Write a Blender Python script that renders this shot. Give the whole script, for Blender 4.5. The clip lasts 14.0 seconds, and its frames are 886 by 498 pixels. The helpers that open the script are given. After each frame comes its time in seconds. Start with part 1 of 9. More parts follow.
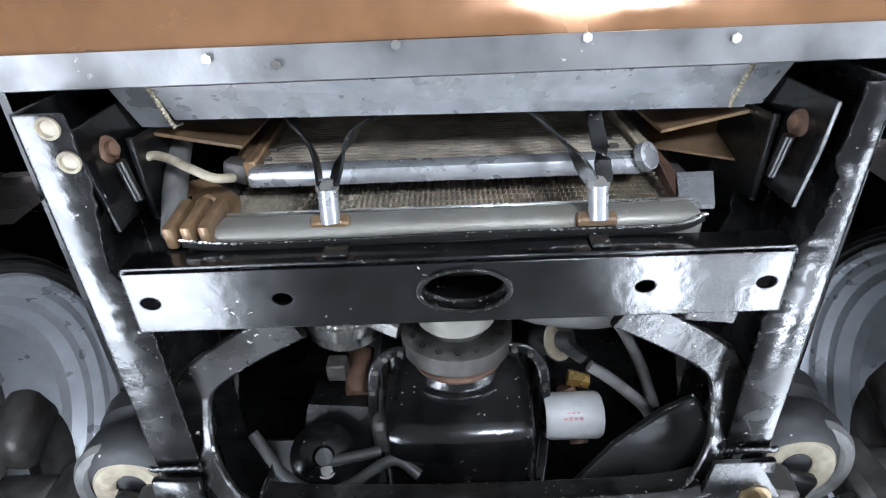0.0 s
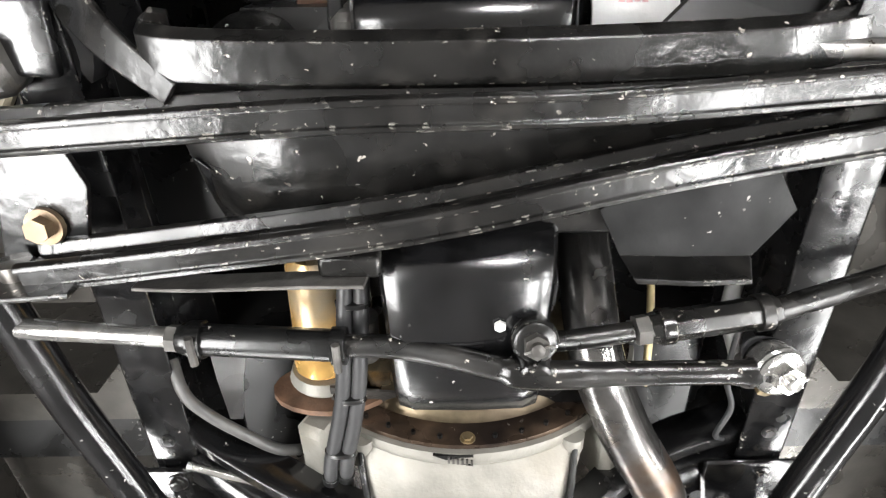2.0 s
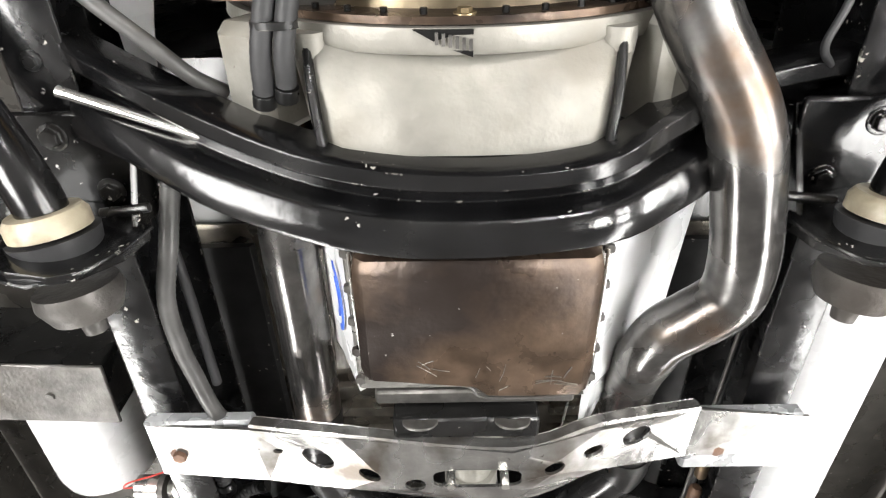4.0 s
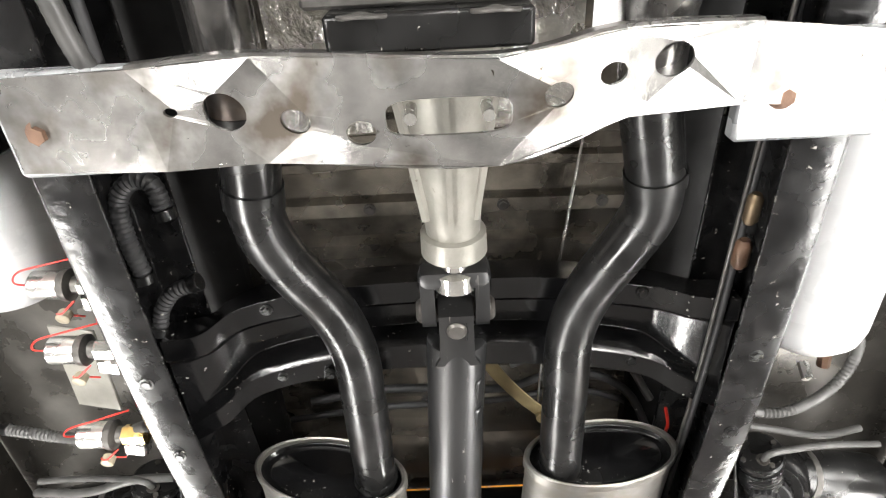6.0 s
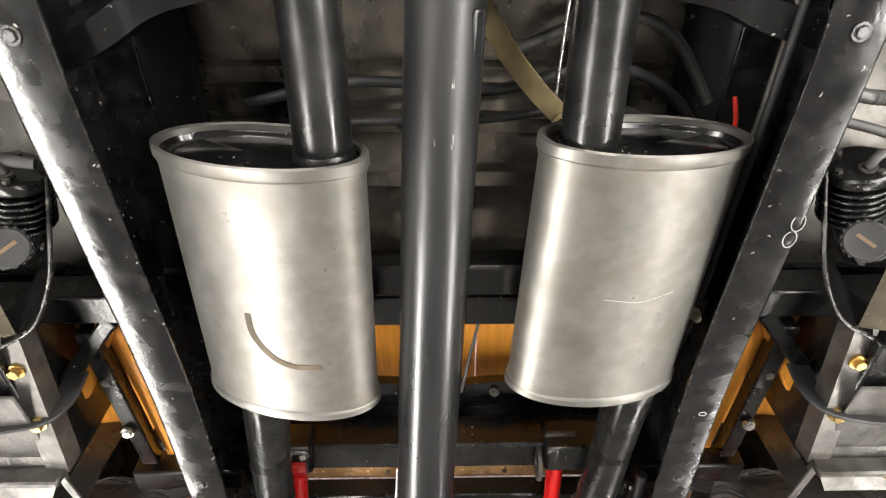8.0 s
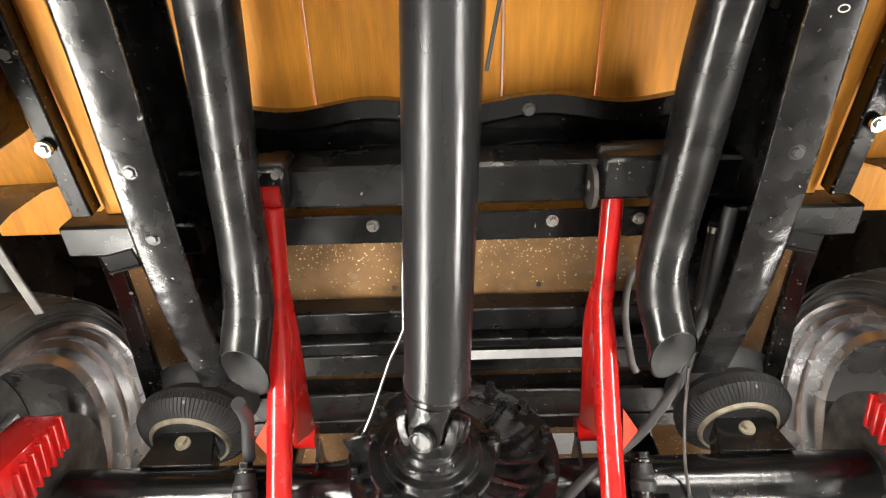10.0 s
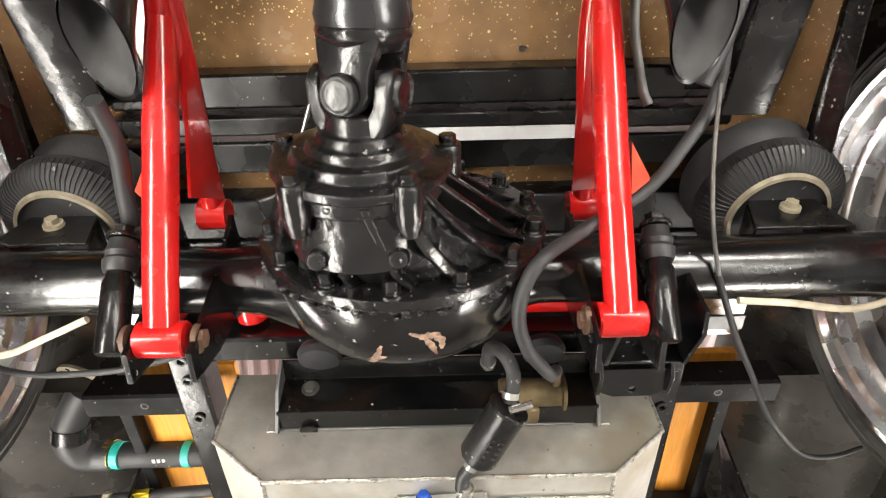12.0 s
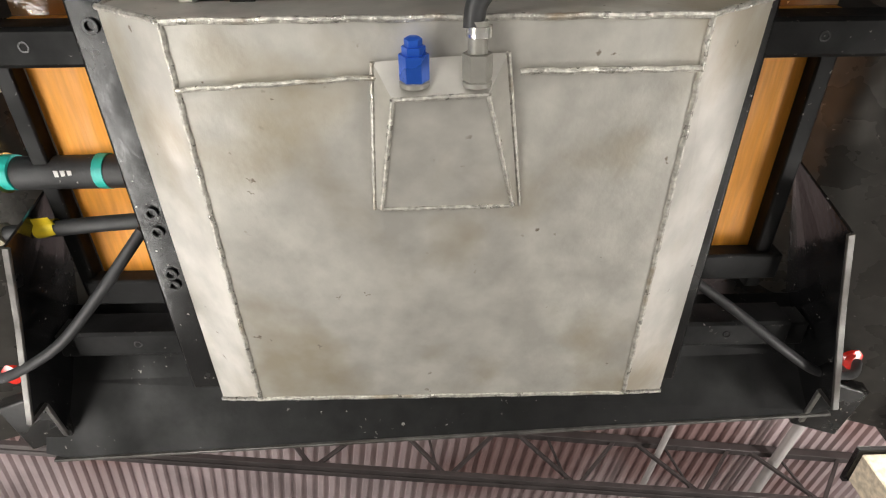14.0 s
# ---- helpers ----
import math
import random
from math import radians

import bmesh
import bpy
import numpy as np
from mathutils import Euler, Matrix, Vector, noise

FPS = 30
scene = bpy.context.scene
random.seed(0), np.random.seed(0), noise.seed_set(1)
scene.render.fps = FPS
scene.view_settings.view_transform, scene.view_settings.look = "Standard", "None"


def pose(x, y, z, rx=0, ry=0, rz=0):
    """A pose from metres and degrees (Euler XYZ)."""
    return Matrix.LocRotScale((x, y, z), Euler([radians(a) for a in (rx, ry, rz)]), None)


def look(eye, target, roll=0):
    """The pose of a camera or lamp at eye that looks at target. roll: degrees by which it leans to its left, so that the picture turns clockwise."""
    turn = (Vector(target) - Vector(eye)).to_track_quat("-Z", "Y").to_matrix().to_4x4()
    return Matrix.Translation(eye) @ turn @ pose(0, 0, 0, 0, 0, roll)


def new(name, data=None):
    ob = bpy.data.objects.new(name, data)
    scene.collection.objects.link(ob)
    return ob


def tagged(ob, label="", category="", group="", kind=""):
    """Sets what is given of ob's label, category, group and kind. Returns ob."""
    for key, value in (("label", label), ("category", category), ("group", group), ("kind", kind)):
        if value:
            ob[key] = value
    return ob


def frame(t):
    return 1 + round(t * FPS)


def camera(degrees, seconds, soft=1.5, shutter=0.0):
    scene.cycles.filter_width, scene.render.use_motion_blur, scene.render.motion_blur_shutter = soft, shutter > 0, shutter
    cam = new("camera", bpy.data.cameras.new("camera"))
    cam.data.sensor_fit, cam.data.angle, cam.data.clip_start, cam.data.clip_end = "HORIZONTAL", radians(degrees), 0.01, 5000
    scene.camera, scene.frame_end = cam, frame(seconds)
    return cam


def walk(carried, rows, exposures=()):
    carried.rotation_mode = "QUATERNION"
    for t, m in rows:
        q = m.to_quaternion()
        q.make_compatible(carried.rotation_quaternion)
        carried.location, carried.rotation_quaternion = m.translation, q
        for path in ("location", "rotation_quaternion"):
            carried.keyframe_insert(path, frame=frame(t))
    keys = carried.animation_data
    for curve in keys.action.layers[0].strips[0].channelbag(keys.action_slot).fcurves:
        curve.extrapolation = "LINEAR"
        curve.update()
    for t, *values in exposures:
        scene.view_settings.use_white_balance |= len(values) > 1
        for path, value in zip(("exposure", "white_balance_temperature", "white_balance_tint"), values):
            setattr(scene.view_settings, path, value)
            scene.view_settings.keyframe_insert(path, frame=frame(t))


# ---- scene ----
cam = camera(73.9, 14.0, 1.15)
PATH = [
    (0, (-0.007, 0.151, 1.141), (-0.027, 1.157, 2.87), -1.1),
    (0.5, (0.0, 0.332, 1.135), (-0.007, 1.327, 2.87), -1.1),
    (0.8, (0.005, 0.421, 1.134), (0.001, 1.423, 2.865), -1.3),
    (1, (0.01, 0.474, 1.14), (-0.008, 1.479, 2.869), -0.9),
    (1.5, (0.003, 0.603, 1.142), (-0.036, 1.614, 2.868), 0.2),
    (2, (-0.015, 0.706, 1.144), (-0.042, 1.731, 2.861), 0.2),
    (2.5, (-0.009, 0.817, 1.143), (-0.023, 1.855, 2.853), -0.0),
    (3, (0.0, 0.921, 1.14), (-0.019, 1.968, 2.844), 0.2),
    (3.5, (-0.002, 1.039, 1.135), (-0.022, 2.097, 2.832), -0.2),
    (4, (-0.015, 1.156, 1.136), (-0.037, 2.216, 2.832), -0.0),
    (4.2, (-0.025, 1.197, 1.133), (-0.022, 2.239, 2.84), -1.1),
    (6.3, (0.009, 1.652, 1.114), (-0.015, 2.697, 2.819), -1.8),
    (6.5, (-0.005, 1.706, 1.114), (-0.023, 2.752, 2.819), -2.0),
    (7, (-0.009, 1.817, 1.11), (-0.017, 2.861, 2.816), -1.8),
    (7.5, (0.002, 1.952, 1.116), (0.019, 2.997, 2.821), -1.9),
    (8, (-0.005, 2.101, 1.117), (0.019, 3.149, 2.82), -1.6),
    (8.5, (-0.023, 2.252, 1.11), (-0.001, 3.287, 2.821), -1.2),
    (8.7, (-0.029, 2.3, 1.103), (-0.003, 3.314, 2.827), -1.2),
    (10.8, (-0.015, 2.832, 1.094), (-0.048, 3.836, 2.823), -0.9),
    (11, (-0.017, 2.869, 1.099), (-0.042, 3.877, 2.827), -1.0),
    (11.5, (-0.002, 2.956, 1.107), (-0.01, 3.97, 2.831), -1.2),
    (12, (0.026, 3.074, 1.116), (0.027, 4.084, 2.843), -1.4),
    (12.5, (0.021, 3.216, 1.109), (0.018, 4.228, 2.834), -1.2),
    (13, (0.003, 3.375, 1.111), (-0.002, 4.405, 2.825), -1.1),
    (13.5, (0.0, 3.495, 1.111), (0.008, 4.554, 2.807), -1.5),
    (14, (0.011, 3.637, 1.112), (0.026, 4.721, 2.792), -1.6),
]
walk(cam, [(t, look(eye, target, roll)) for t, eye, target, roll in PATH],
     [(0.0, 0.5, 5500, 10), (0.7, 0.75, 5950, 10), (1.5, 1.08, 6300, 10), (3.0, 1.04, 6450, 10), (4.2, 0.88, 6500, 10), (6.5, 1.2, 6600, 10), (8.5, 0.93, 6800, 10), (11.0, 1.22, 6900, 10), (13.0, 0.9, 6850, 10), (14.0, 0.33, 6700, 10)])

# ---- light: a dim workshop sky through the roof, long lamp rows low beside the lift, added unseen fill ----
world = bpy.data.worlds.new("workshop_sky")
scene.world = world
world.use_nodes = True
wt = world.node_tree
wbg = wt.nodes["Background"]
sky = wt.nodes.new("ShaderNodeTexSky")
sky.sky_type, sky.sun_disc, sky.sun_elevation, sky.sun_rotation = "NISHITA", False, radians(40), radians(60)
wt.links.new(sky.outputs[0], wbg.inputs[0])
wbg.inputs[1].default_value = 0.08


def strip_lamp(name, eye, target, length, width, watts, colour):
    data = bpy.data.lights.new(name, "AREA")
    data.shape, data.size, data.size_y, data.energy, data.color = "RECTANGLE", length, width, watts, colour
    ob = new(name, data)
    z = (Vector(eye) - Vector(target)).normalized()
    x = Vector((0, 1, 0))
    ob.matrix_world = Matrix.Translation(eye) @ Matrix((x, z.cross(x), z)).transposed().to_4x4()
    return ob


# unseen lamps on added low floor stands that shine up at the chassis: x, y from, y to, width, watts
# side rows follow highlights on the paint; rows 2.10 and 0.50 are added fill
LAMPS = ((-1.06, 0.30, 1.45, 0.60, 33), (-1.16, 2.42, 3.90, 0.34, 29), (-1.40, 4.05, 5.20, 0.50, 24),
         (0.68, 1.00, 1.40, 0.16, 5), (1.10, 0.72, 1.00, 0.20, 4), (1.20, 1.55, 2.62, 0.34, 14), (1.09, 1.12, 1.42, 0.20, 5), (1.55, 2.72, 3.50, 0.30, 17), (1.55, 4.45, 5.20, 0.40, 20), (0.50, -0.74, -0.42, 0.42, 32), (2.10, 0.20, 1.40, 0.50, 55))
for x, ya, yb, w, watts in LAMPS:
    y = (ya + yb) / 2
    strip_lamp("unseen_floor_lamp", (x, y, 0.55), (x, y, 1.7), yb - ya, w, watts, (1.0, 0.985, 0.955))
# unseen ceiling rows added over the aisles on both sides of the lift, for floor bounce
for x in (-2.5, 2.5):
    for y in (-1.5, 4.0):
        strip_lamp("added_ceiling_lamp", (x, y, 4.1), (x, y, 0.0), 4.5, 0.3, 150, (1.0, 0.98, 0.95))
# one more unseen lamp, added to brighten the front valance
strip_lamp("added_ceiling_lamp", (0.75, -3.7, 4.05), (0.6, -2.6, 1.0), 0.30, 2.0, 70, (1.0, 0.98, 0.95))
# unseen uplights added only to lighten the roof sheets
for x in (-5.0, 5.0):
    strip_lamp("roof_fill_lamp", (x, 6.5, 2.6), (x * 0.5, 7.5, 4.6), 6.0, 0.4, 150, (1.0, 0.95, 0.94))

# ---- materials ----
def mat(name, base, rough=0.5, metal=0.0, vary=0.25, scale=30.0, bump=0.15, bump_scale=220.0, specks=0.0, speck_col=(0.5, 0.48, 0.45),
        second=None, second_amt=0.5, second_scale=6.0, coat=0.0, rough_vary=0.15, stretch=(1, 1, 1), speck_scale=140.0, edge=0.0, chip=0.0, chip_col=(0.20, 0.19, 0.172)):
    """A worn surface: broad stains, fine grain, specks of dirt, uneven gloss and a fine relief, at real size."""
    m = bpy.data.materials.new(name)
    m.use_nodes = True
    nt = m.node_tree
    n, l = nt.nodes, nt.links
    bs = n["Principled BSDF"]
    tc = n.new("ShaderNodeTexCoord")
    mp = n.new("ShaderNodeMapping")
    mp.inputs["Scale"].default_value = stretch
    l.new(tc.outputs["Object"], mp.inputs[0])

    def nz(sc, detail=4):
        t = n.new("ShaderNodeTexNoise")
        t.inputs["Scale"].default_value, t.inputs["Detail"].default_value = sc, detail
        l.new(mp.outputs[0], t.inputs["Vector"])
        return t

    def ramp(src, lo, hi):
        r = n.new("ShaderNodeMapRange")
        r.inputs[1].default_value, r.inputs[2].default_value = lo, hi
        l.new(src, r.inputs[0])
        return r.outputs[0]

    def mix(fac, a, b):
        x = n.new("ShaderNodeMix")
        x.data_type = "RGBA"
        for val, k in ((fac, 0), (a, 6), (b, 7)):
            if hasattr(val, "links"):
                l.new(val, x.inputs[k])
            else:
                x.inputs[k].default_value = val if k == 0 else (*val, 1)
        return x.outputs[2]

    big, fine = nz(second_scale, 5), nz(scale, 6)
    dark = tuple(max(0.0, c * (1 - vary)) for c in base)
    light = tuple(min(1.0, c * (1 + vary)) for c in base)
    col = mix(ramp(fine.outputs[0], 0.35, 0.65), dark, light)
    if second:
        f = ramp(big.outputs[0], 0.62 - 0.25 * second_amt, 0.75 - 0.2 * second_amt)
        col = mix(f, col, second)
    rgh = n.new("ShaderNodeMapRange")
    rgh.inputs[1].default_value, rgh.inputs[2].default_value = 0.3, 0.7
    rgh.inputs[3].default_value, rgh.inputs[4].default_value = max(0.02, rough - rough_vary), min(1.0, rough + rough_vary)
    l.new(nz(scale * 0.4, 5).outputs[0], rgh.inputs[0])
    if specks:
        # chips and dirt: warped cells of uneven size, gathered in patches
        warp = n.new("ShaderNodeVectorMath"); warp.operation = "MULTIPLY_ADD"
        l.new(nz(speck_scale * 1.3, 2).outputs["Color"], warp.inputs[0])
        warp.inputs[1].default_value = (1.6 / speck_scale,) * 3
        l.new(mp.outputs[0], warp.inputs[2])
        v = n.new("ShaderNodeTexVoronoi")
        v.inputs["Scale"].default_value = speck_scale * 0.8
        l.new(warp.outputs[0], v.inputs["Vector"])
        rnd = n.new("ShaderNodeSeparateColor")
        l.new(v.outputs["Color"], rnd.inputs[0])
        size = n.new("ShaderNodeMath"); size.operation = "MULTIPLY_ADD"
        l.new(rnd.outputs[1], size.inputs[0])
        size.inputs[1].default_value = 0.22
        l.new(v.outputs["Distance"], size.inputs[2])
        near = ramp(size.outputs[0], 0.26, 0.16)
        pick = ramp(nz(second_scale * 1.7, 6).outputs[0], 0.60 - specks * 0.10, 0.66 - specks * 0.10)
        some = ramp(rnd.outputs[0], 0.80 - 0.25 * specks, 0.82 - 0.25 * specks)
        a = n.new("ShaderNodeMath"); a.operation = "MULTIPLY"
        b = n.new("ShaderNodeMath"); b.operation = "MULTIPLY"
        l.new(near, a.inputs[0]); l.new(some, a.inputs[1]); l.new(a.outputs[0], b.inputs[0]); l.new(pick, b.inputs[1])
        col = mix(b.outputs[0], col, speck_col)
    bev = None
    if edge:
        # rolled sheet edges, with the paint chipped off along them here and there
        bev = n.new("ShaderNodeBevel")
        bev.samples = 4
        bev.inputs["Radius"].default_value = edge
    if edge and chip:
        geo = n.new("ShaderNodeNewGeometry")
        dot = n.new("ShaderNodeVectorMath"); dot.operation = "DOT_PRODUCT"
        l.new(bev.outputs[0], dot.inputs[0]); l.new(geo.outputs["Normal"], dot.inputs[1])
        rim = ramp(dot.outputs["Value"], 0.985, 0.93)
        gone = ramp(nz(85, 5).outputs[0], 0.66 - 0.16 * chip, 0.70 - 0.16 * chip)
        both = n.new("ShaderNodeMath"); both.operation = "MULTIPLY"
        l.new(rim, both.inputs[0]); l.new(gone, both.inputs[1])
        col = mix(both.outputs[0], col, chip_col)
    l.new(col, bs.inputs["Base Color"])
    l.new(rgh.outputs[0], bs.inputs["Roughness"])
    bs.inputs["Metallic"].default_value = metal
    if coat:
        bs.inputs["Coat Weight"].default_value, bs.inputs["Coat Roughness"].default_value = coat, 0.08
    if bump:
        bp = n.new("ShaderNodeBump")
        bp.inputs["Strength"].default_value, bp.inputs["Distance"].default_value = bump, 0.002
        l.new(nz(bump_scale, 4).outputs[0], bp.inputs["Height"])
        if bev:
            l.new(bev.outputs[0], bp.inputs["Normal"])
        bp2 = n.new("ShaderNodeBump")
        bp2.inputs["Strength"].default_value, bp2.inputs["Distance"].default_value = bump, 0.01
        l.new(nz(bump_scale * 0.12, 3).outputs[0], bp2.inputs["Height"])
        l.new(bp.outputs[0], bp2.inputs["Normal"])
        l.new(bp2.outputs[0], bs.inputs["Normal"])
        l.new(bp2.outputs[0], bs.inputs["Coat Normal"])
    return m


M = {}
M["frame"] = mat("frame_black_paint", (0.004, 0.004, 0.0043), 0.21, vary=0.4, bump=0.15, bump_scale=75, specks=0.8, speck_col=(0.42, 0.40, 0.37), coat=0.25, speck_scale=150, rough_vary=0.08, second=(0.009, 0.0088, 0.0085), second_amt=0.3, edge=0.0025, chip=0.12)
M["rail"] = mat("dusty_black_frame_paint", (0.0045, 0.0045, 0.0048), 0.24, vary=0.5, scale=60, bump=0.32, bump_scale=60, specks=1.0, speck_col=(0.34, 0.32, 0.29), coat=0.3, speck_scale=120, rough_vary=0.12, second=(0.014, 0.0135, 0.0135), second_amt=0.4, second_scale=34, edge=0.003, chip=0.25)
M["worn"] = mat("worn_black_paint", (0.0055, 0.0053, 0.005), 0.25, vary=0.6, bump=0.19, bump_scale=120, specks=1.5, speck_col=(0.38, 0.35, 0.31), speck_scale=110, coat=0.25, second=(0.016, 0.015, 0.0138), second_amt=0.35, second_scale=22, rough_vary=0.13, edge=0.003, chip=0.5)
M["satin"] = mat("satin_black_paint", (0.006, 0.006, 0.006), 0.27, vary=0.4, bump=0.14, bump_scale=120, specks=0.8, speck_scale=160, speck_col=(0.35, 0.33, 0.30), edge=0.002, chip=0.1)
M["cast"] = mat("painted_cast_iron", (0.006, 0.006, 0.0063), 0.24, vary=0.5, bump=0.30, bump_scale=150, specks=0.9, coat=0.4, speck_scale=180, speck_col=(0.3, 0.29, 0.27), rough_vary=0.12, edge=0.004, chip=0.1)
# undercoat black, also used where a gap or opening is only shaded
M["dark"] = mat("dark_undercoat_and_shade", (0.004, 0.004, 0.004), 0.30, bump=0.07, bump_scale=90, specks=0.8, speck_col=(0.3, 0.29, 0.27))
M["matte"] = mat("flat_black_paint", (0.005, 0.005, 0.005), 0.36, bump=0.15, bump_scale=90, vary=0.4, specks=0.9, speck_scale=120, edge=0.002, chip=0.1)
M["rubber"] = mat("black_rubber", (0.022, 0.022, 0.023), 0.55, bump=0.15, vary=0.2, specks=0.3)
M["tyre"] = mat("tyre_rubber", (0.045, 0.044, 0.042), 0.65, bump=0.2, vary=0.3, second=(0.09, 0.085, 0.08), second_amt=0.3)
# grey raised to hold the lamp light that falls on the hoses
M["hose"] = mat("lit_hose_rubber", (0.14, 0.137, 0.132), 0.5, bump=0.1, vary=0.3)
M["steel"] = mat("raw_steel_pipe", (0.16, 0.155, 0.15), 0.27, 0.9, vary=0.35, second=(0.13, 0.085, 0.055), second_amt=0.35, second_scale=9, bump=0.06)
M["pipe"] = mat("dark_coated_pipe", (0.052, 0.052, 0.052), 0.30, 0.85, vary=0.25, second=(0.028, 0.026, 0.024), second_amt=0.35, bump=0.05)
M["shaft"] = mat("grey_steel_tube", (0.075, 0.076, 0.078), 0.30, 0.85, vary=0.15, bump=0.05, second=(0.05, 0.048, 0.046), second_amt=0.35, second_scale=4, stretch=(1, 0.15, 1), specks=0.4)
M["muffler"] = mat("aluminised_muffler_steel", (0.23, 0.221, 0.205), 0.43, 0.8, vary=0.10, scale=45, bump=0.05, bump_scale=50, second=(0.21, 0.195, 0.17), second_amt=0.35, second_scale=26, rough_vary=0.08, specks=0.8, speck_col=(0.14, 0.12, 0.10), speck_scale=110)
M["alu"] = mat("cast_aluminium", (0.24, 0.23, 0.205), 0.52, 0.4, vary=0.10, bump=0.22, bump_scale=260, second=(0.22, 0.205, 0.175), second_amt=0.35, second_scale=12, specks=0.4, speck_col=(0.15, 0.13, 0.11))
M["tank"] = mat("brushed_tank_aluminium", (0.42, 0.405, 0.365), 0.44, 0.5, vary=0.13, scale=22, bump=0.14, bump_scale=160, second=(0.32, 0.285, 0.22), second_amt=0.42, second_scale=6, specks=0.9, speck_col=(0.17, 0.14, 0.11), speck_scale=70)
M["bright"] = mat("bright_zinc_steel", (0.62, 0.61, 0.58), 0.25, 0.9, vary=0.2, bump=0.1)
M["chrome"] = mat("polished_wheel_alloy", (0.62, 0.62, 0.63), 0.23, 1.0, vary=0.05, bump=0.02)
M["dull"] = mat("dull_grey_steel", (0.105, 0.10, 0.094), 0.46, 0.6, vary=0.35, bump=0.3, second=(0.055, 0.048, 0.042), second_amt=0.35)
M["pan"] = mat("stained_brown_steel", (0.105, 0.072, 0.050), 0.32, 0.6, vary=0.4, second=(0.026, 0.019, 0.016), second_amt=0.75, second_scale=7, bump=0.15, specks=0.5)
M["flange"] = mat("zinc_yellow_steel", (0.26, 0.20, 0.115), 0.38, 0.8, vary=0.3, bump=0.15, second=(0.15, 0.11, 0.075), second_amt=0.5, second_scale=10)
M["bowl"] = mat("heat_dulled_zinc", (0.135, 0.108, 0.070), 0.36, 0.8, vary=0.3, bump=0.12, second=(0.085, 0.066, 0.045), second_amt=0.5, second_scale=10)
M["rust"] = mat("rusty_steel", (0.13, 0.075, 0.048), 0.55, 0.3, vary=0.4, bump=0.4, second=(0.09, 0.05, 0.035), second_amt=0.5)
M["red"] = mat("red_gloss_paint", (0.54, 0.012, 0.011), 0.22, vary=0.08, coat=0.7, bump=0.05, specks=0.4, speck_col=(0.12, 0.015, 0.014), second=(0.30, 0.010, 0.010), second_amt=0.3, second_scale=13)
M["copper"] = mat("bronze_body_paint", (0.25, 0.125, 0.055), 0.18, 0.45, vary=0.08, coat=1.0, bump=0.02)
M["wood"] = mat("varnished_pine", (0.76, 0.31, 0.035), 0.58, vary=0.10, scale=26, stretch=(6, 0.5, 6), bump=0.08, second=(0.62, 0.24, 0.03), second_amt=0.3)
# gold specks paint the glints of droplets into the board colour
M["ply"] = mat("brown_varnished_board", (0.27, 0.155, 0.072), 0.17, vary=0.12, specks=3.0, speck_col=(1.0, 0.80, 0.42), speck_scale=150, bump=0.1, coat=0.4)
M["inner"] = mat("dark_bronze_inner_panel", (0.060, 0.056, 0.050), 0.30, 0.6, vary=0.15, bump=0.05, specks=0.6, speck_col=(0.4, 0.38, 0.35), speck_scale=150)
M["floorpan"] = mat("floor_pan_steel", (0.19, 0.172, 0.145), 0.24, 0.75, vary=0.3, bump=0.06, bump_scale=40, second=(0.030, 0.027, 0.024), second_amt=0.15, specks=0.5)
M["foil"] = mat("crinkled_heat_foil", (0.78, 0.76, 0.72), 0.22, 1.0, vary=0.1, bump=0.9, bump_scale=240)
M["white"] = mat("white_enamel", (0.66, 0.665, 0.67), 0.3, vary=0.04, bump=0.03, second=(0.6, 0.6, 0.6), second_amt=0.2)
M["galv"] = mat("galvanised_sheet", (0.46, 0.47, 0.48), 0.32, 0.6, vary=0.12, scale=70, bump=0.10, bump_scale=60, second=(0.36, 0.37, 0.385), second_amt=0.5, second_scale=18, specks=0.5, speck_col=(0.22, 0.20, 0.18), speck_scale=90)
# paler rim copy that puts the front wheels' light into its colour
M["rim"] = mat("lit_alloy_rim", (0.70, 0.72, 0.76), 0.36, 0.45, vary=0.06, bump=0.03)
M["pinkprint"] = mat("faded_pink_print", (0.46, 0.26, 0.25), 0.6, vary=0.3)
M["tanmetal"] = mat("tan_oxidised_bracket", (0.21, 0.135, 0.072), 0.42, 0.35, vary=0.3, bump=0.2, second=(0.16, 0.11, 0.07), second_amt=0.5, second_scale=14, specks=0.6)
M["flatblack"] = mat("flat_black_undercoat", (0.006, 0.006, 0.006), 0.60, bump=0.2, bump_scale=90, vary=0.4, specks=0.9, speck_scale=120, speck_col=(0.25, 0.24, 0.22), edge=0.002, chip=0.2)
M["flatblack"].node_tree.nodes["Principled BSDF"].inputs["Specular IOR Level"].default_value = 0.22
# drops that carry their glint in a bright gold base
M["droplet"] = mat("gold_glint_drop", (0.95, 0.70, 0.30), 0.15, vary=0.1, bump=0.0, coat=0.5)
M["hosedark"] = mat("dark_hose_rubber", (0.055, 0.054, 0.052), 0.45, bump=0.1, vary=0.3)
M["khaki"] = mat("olive_brown_sheet", (0.12, 0.102, 0.072), 0.34, 0.65, vary=0.25, bump=0.08, second=(0.07, 0.06, 0.045), second_amt=0.4, second_scale=9, specks=0.6, speck_col=(0.3, 0.26, 0.2))
M["blue"] = mat("blue_anodised", (0.02, 0.10, 0.50), 0.3, 0.6, vary=0.1)
M["yellow"] = mat("yellow_label", (0.80, 0.60, 0.03), 0.5, vary=0.1)
M["teal"] = mat("teal_liner", (0.02, 0.42, 0.36), 0.4, vary=0.1)
M["brass"] = mat("brass_fitting", (0.62, 0.42, 0.15), 0.3, 0.9, vary=0.2)
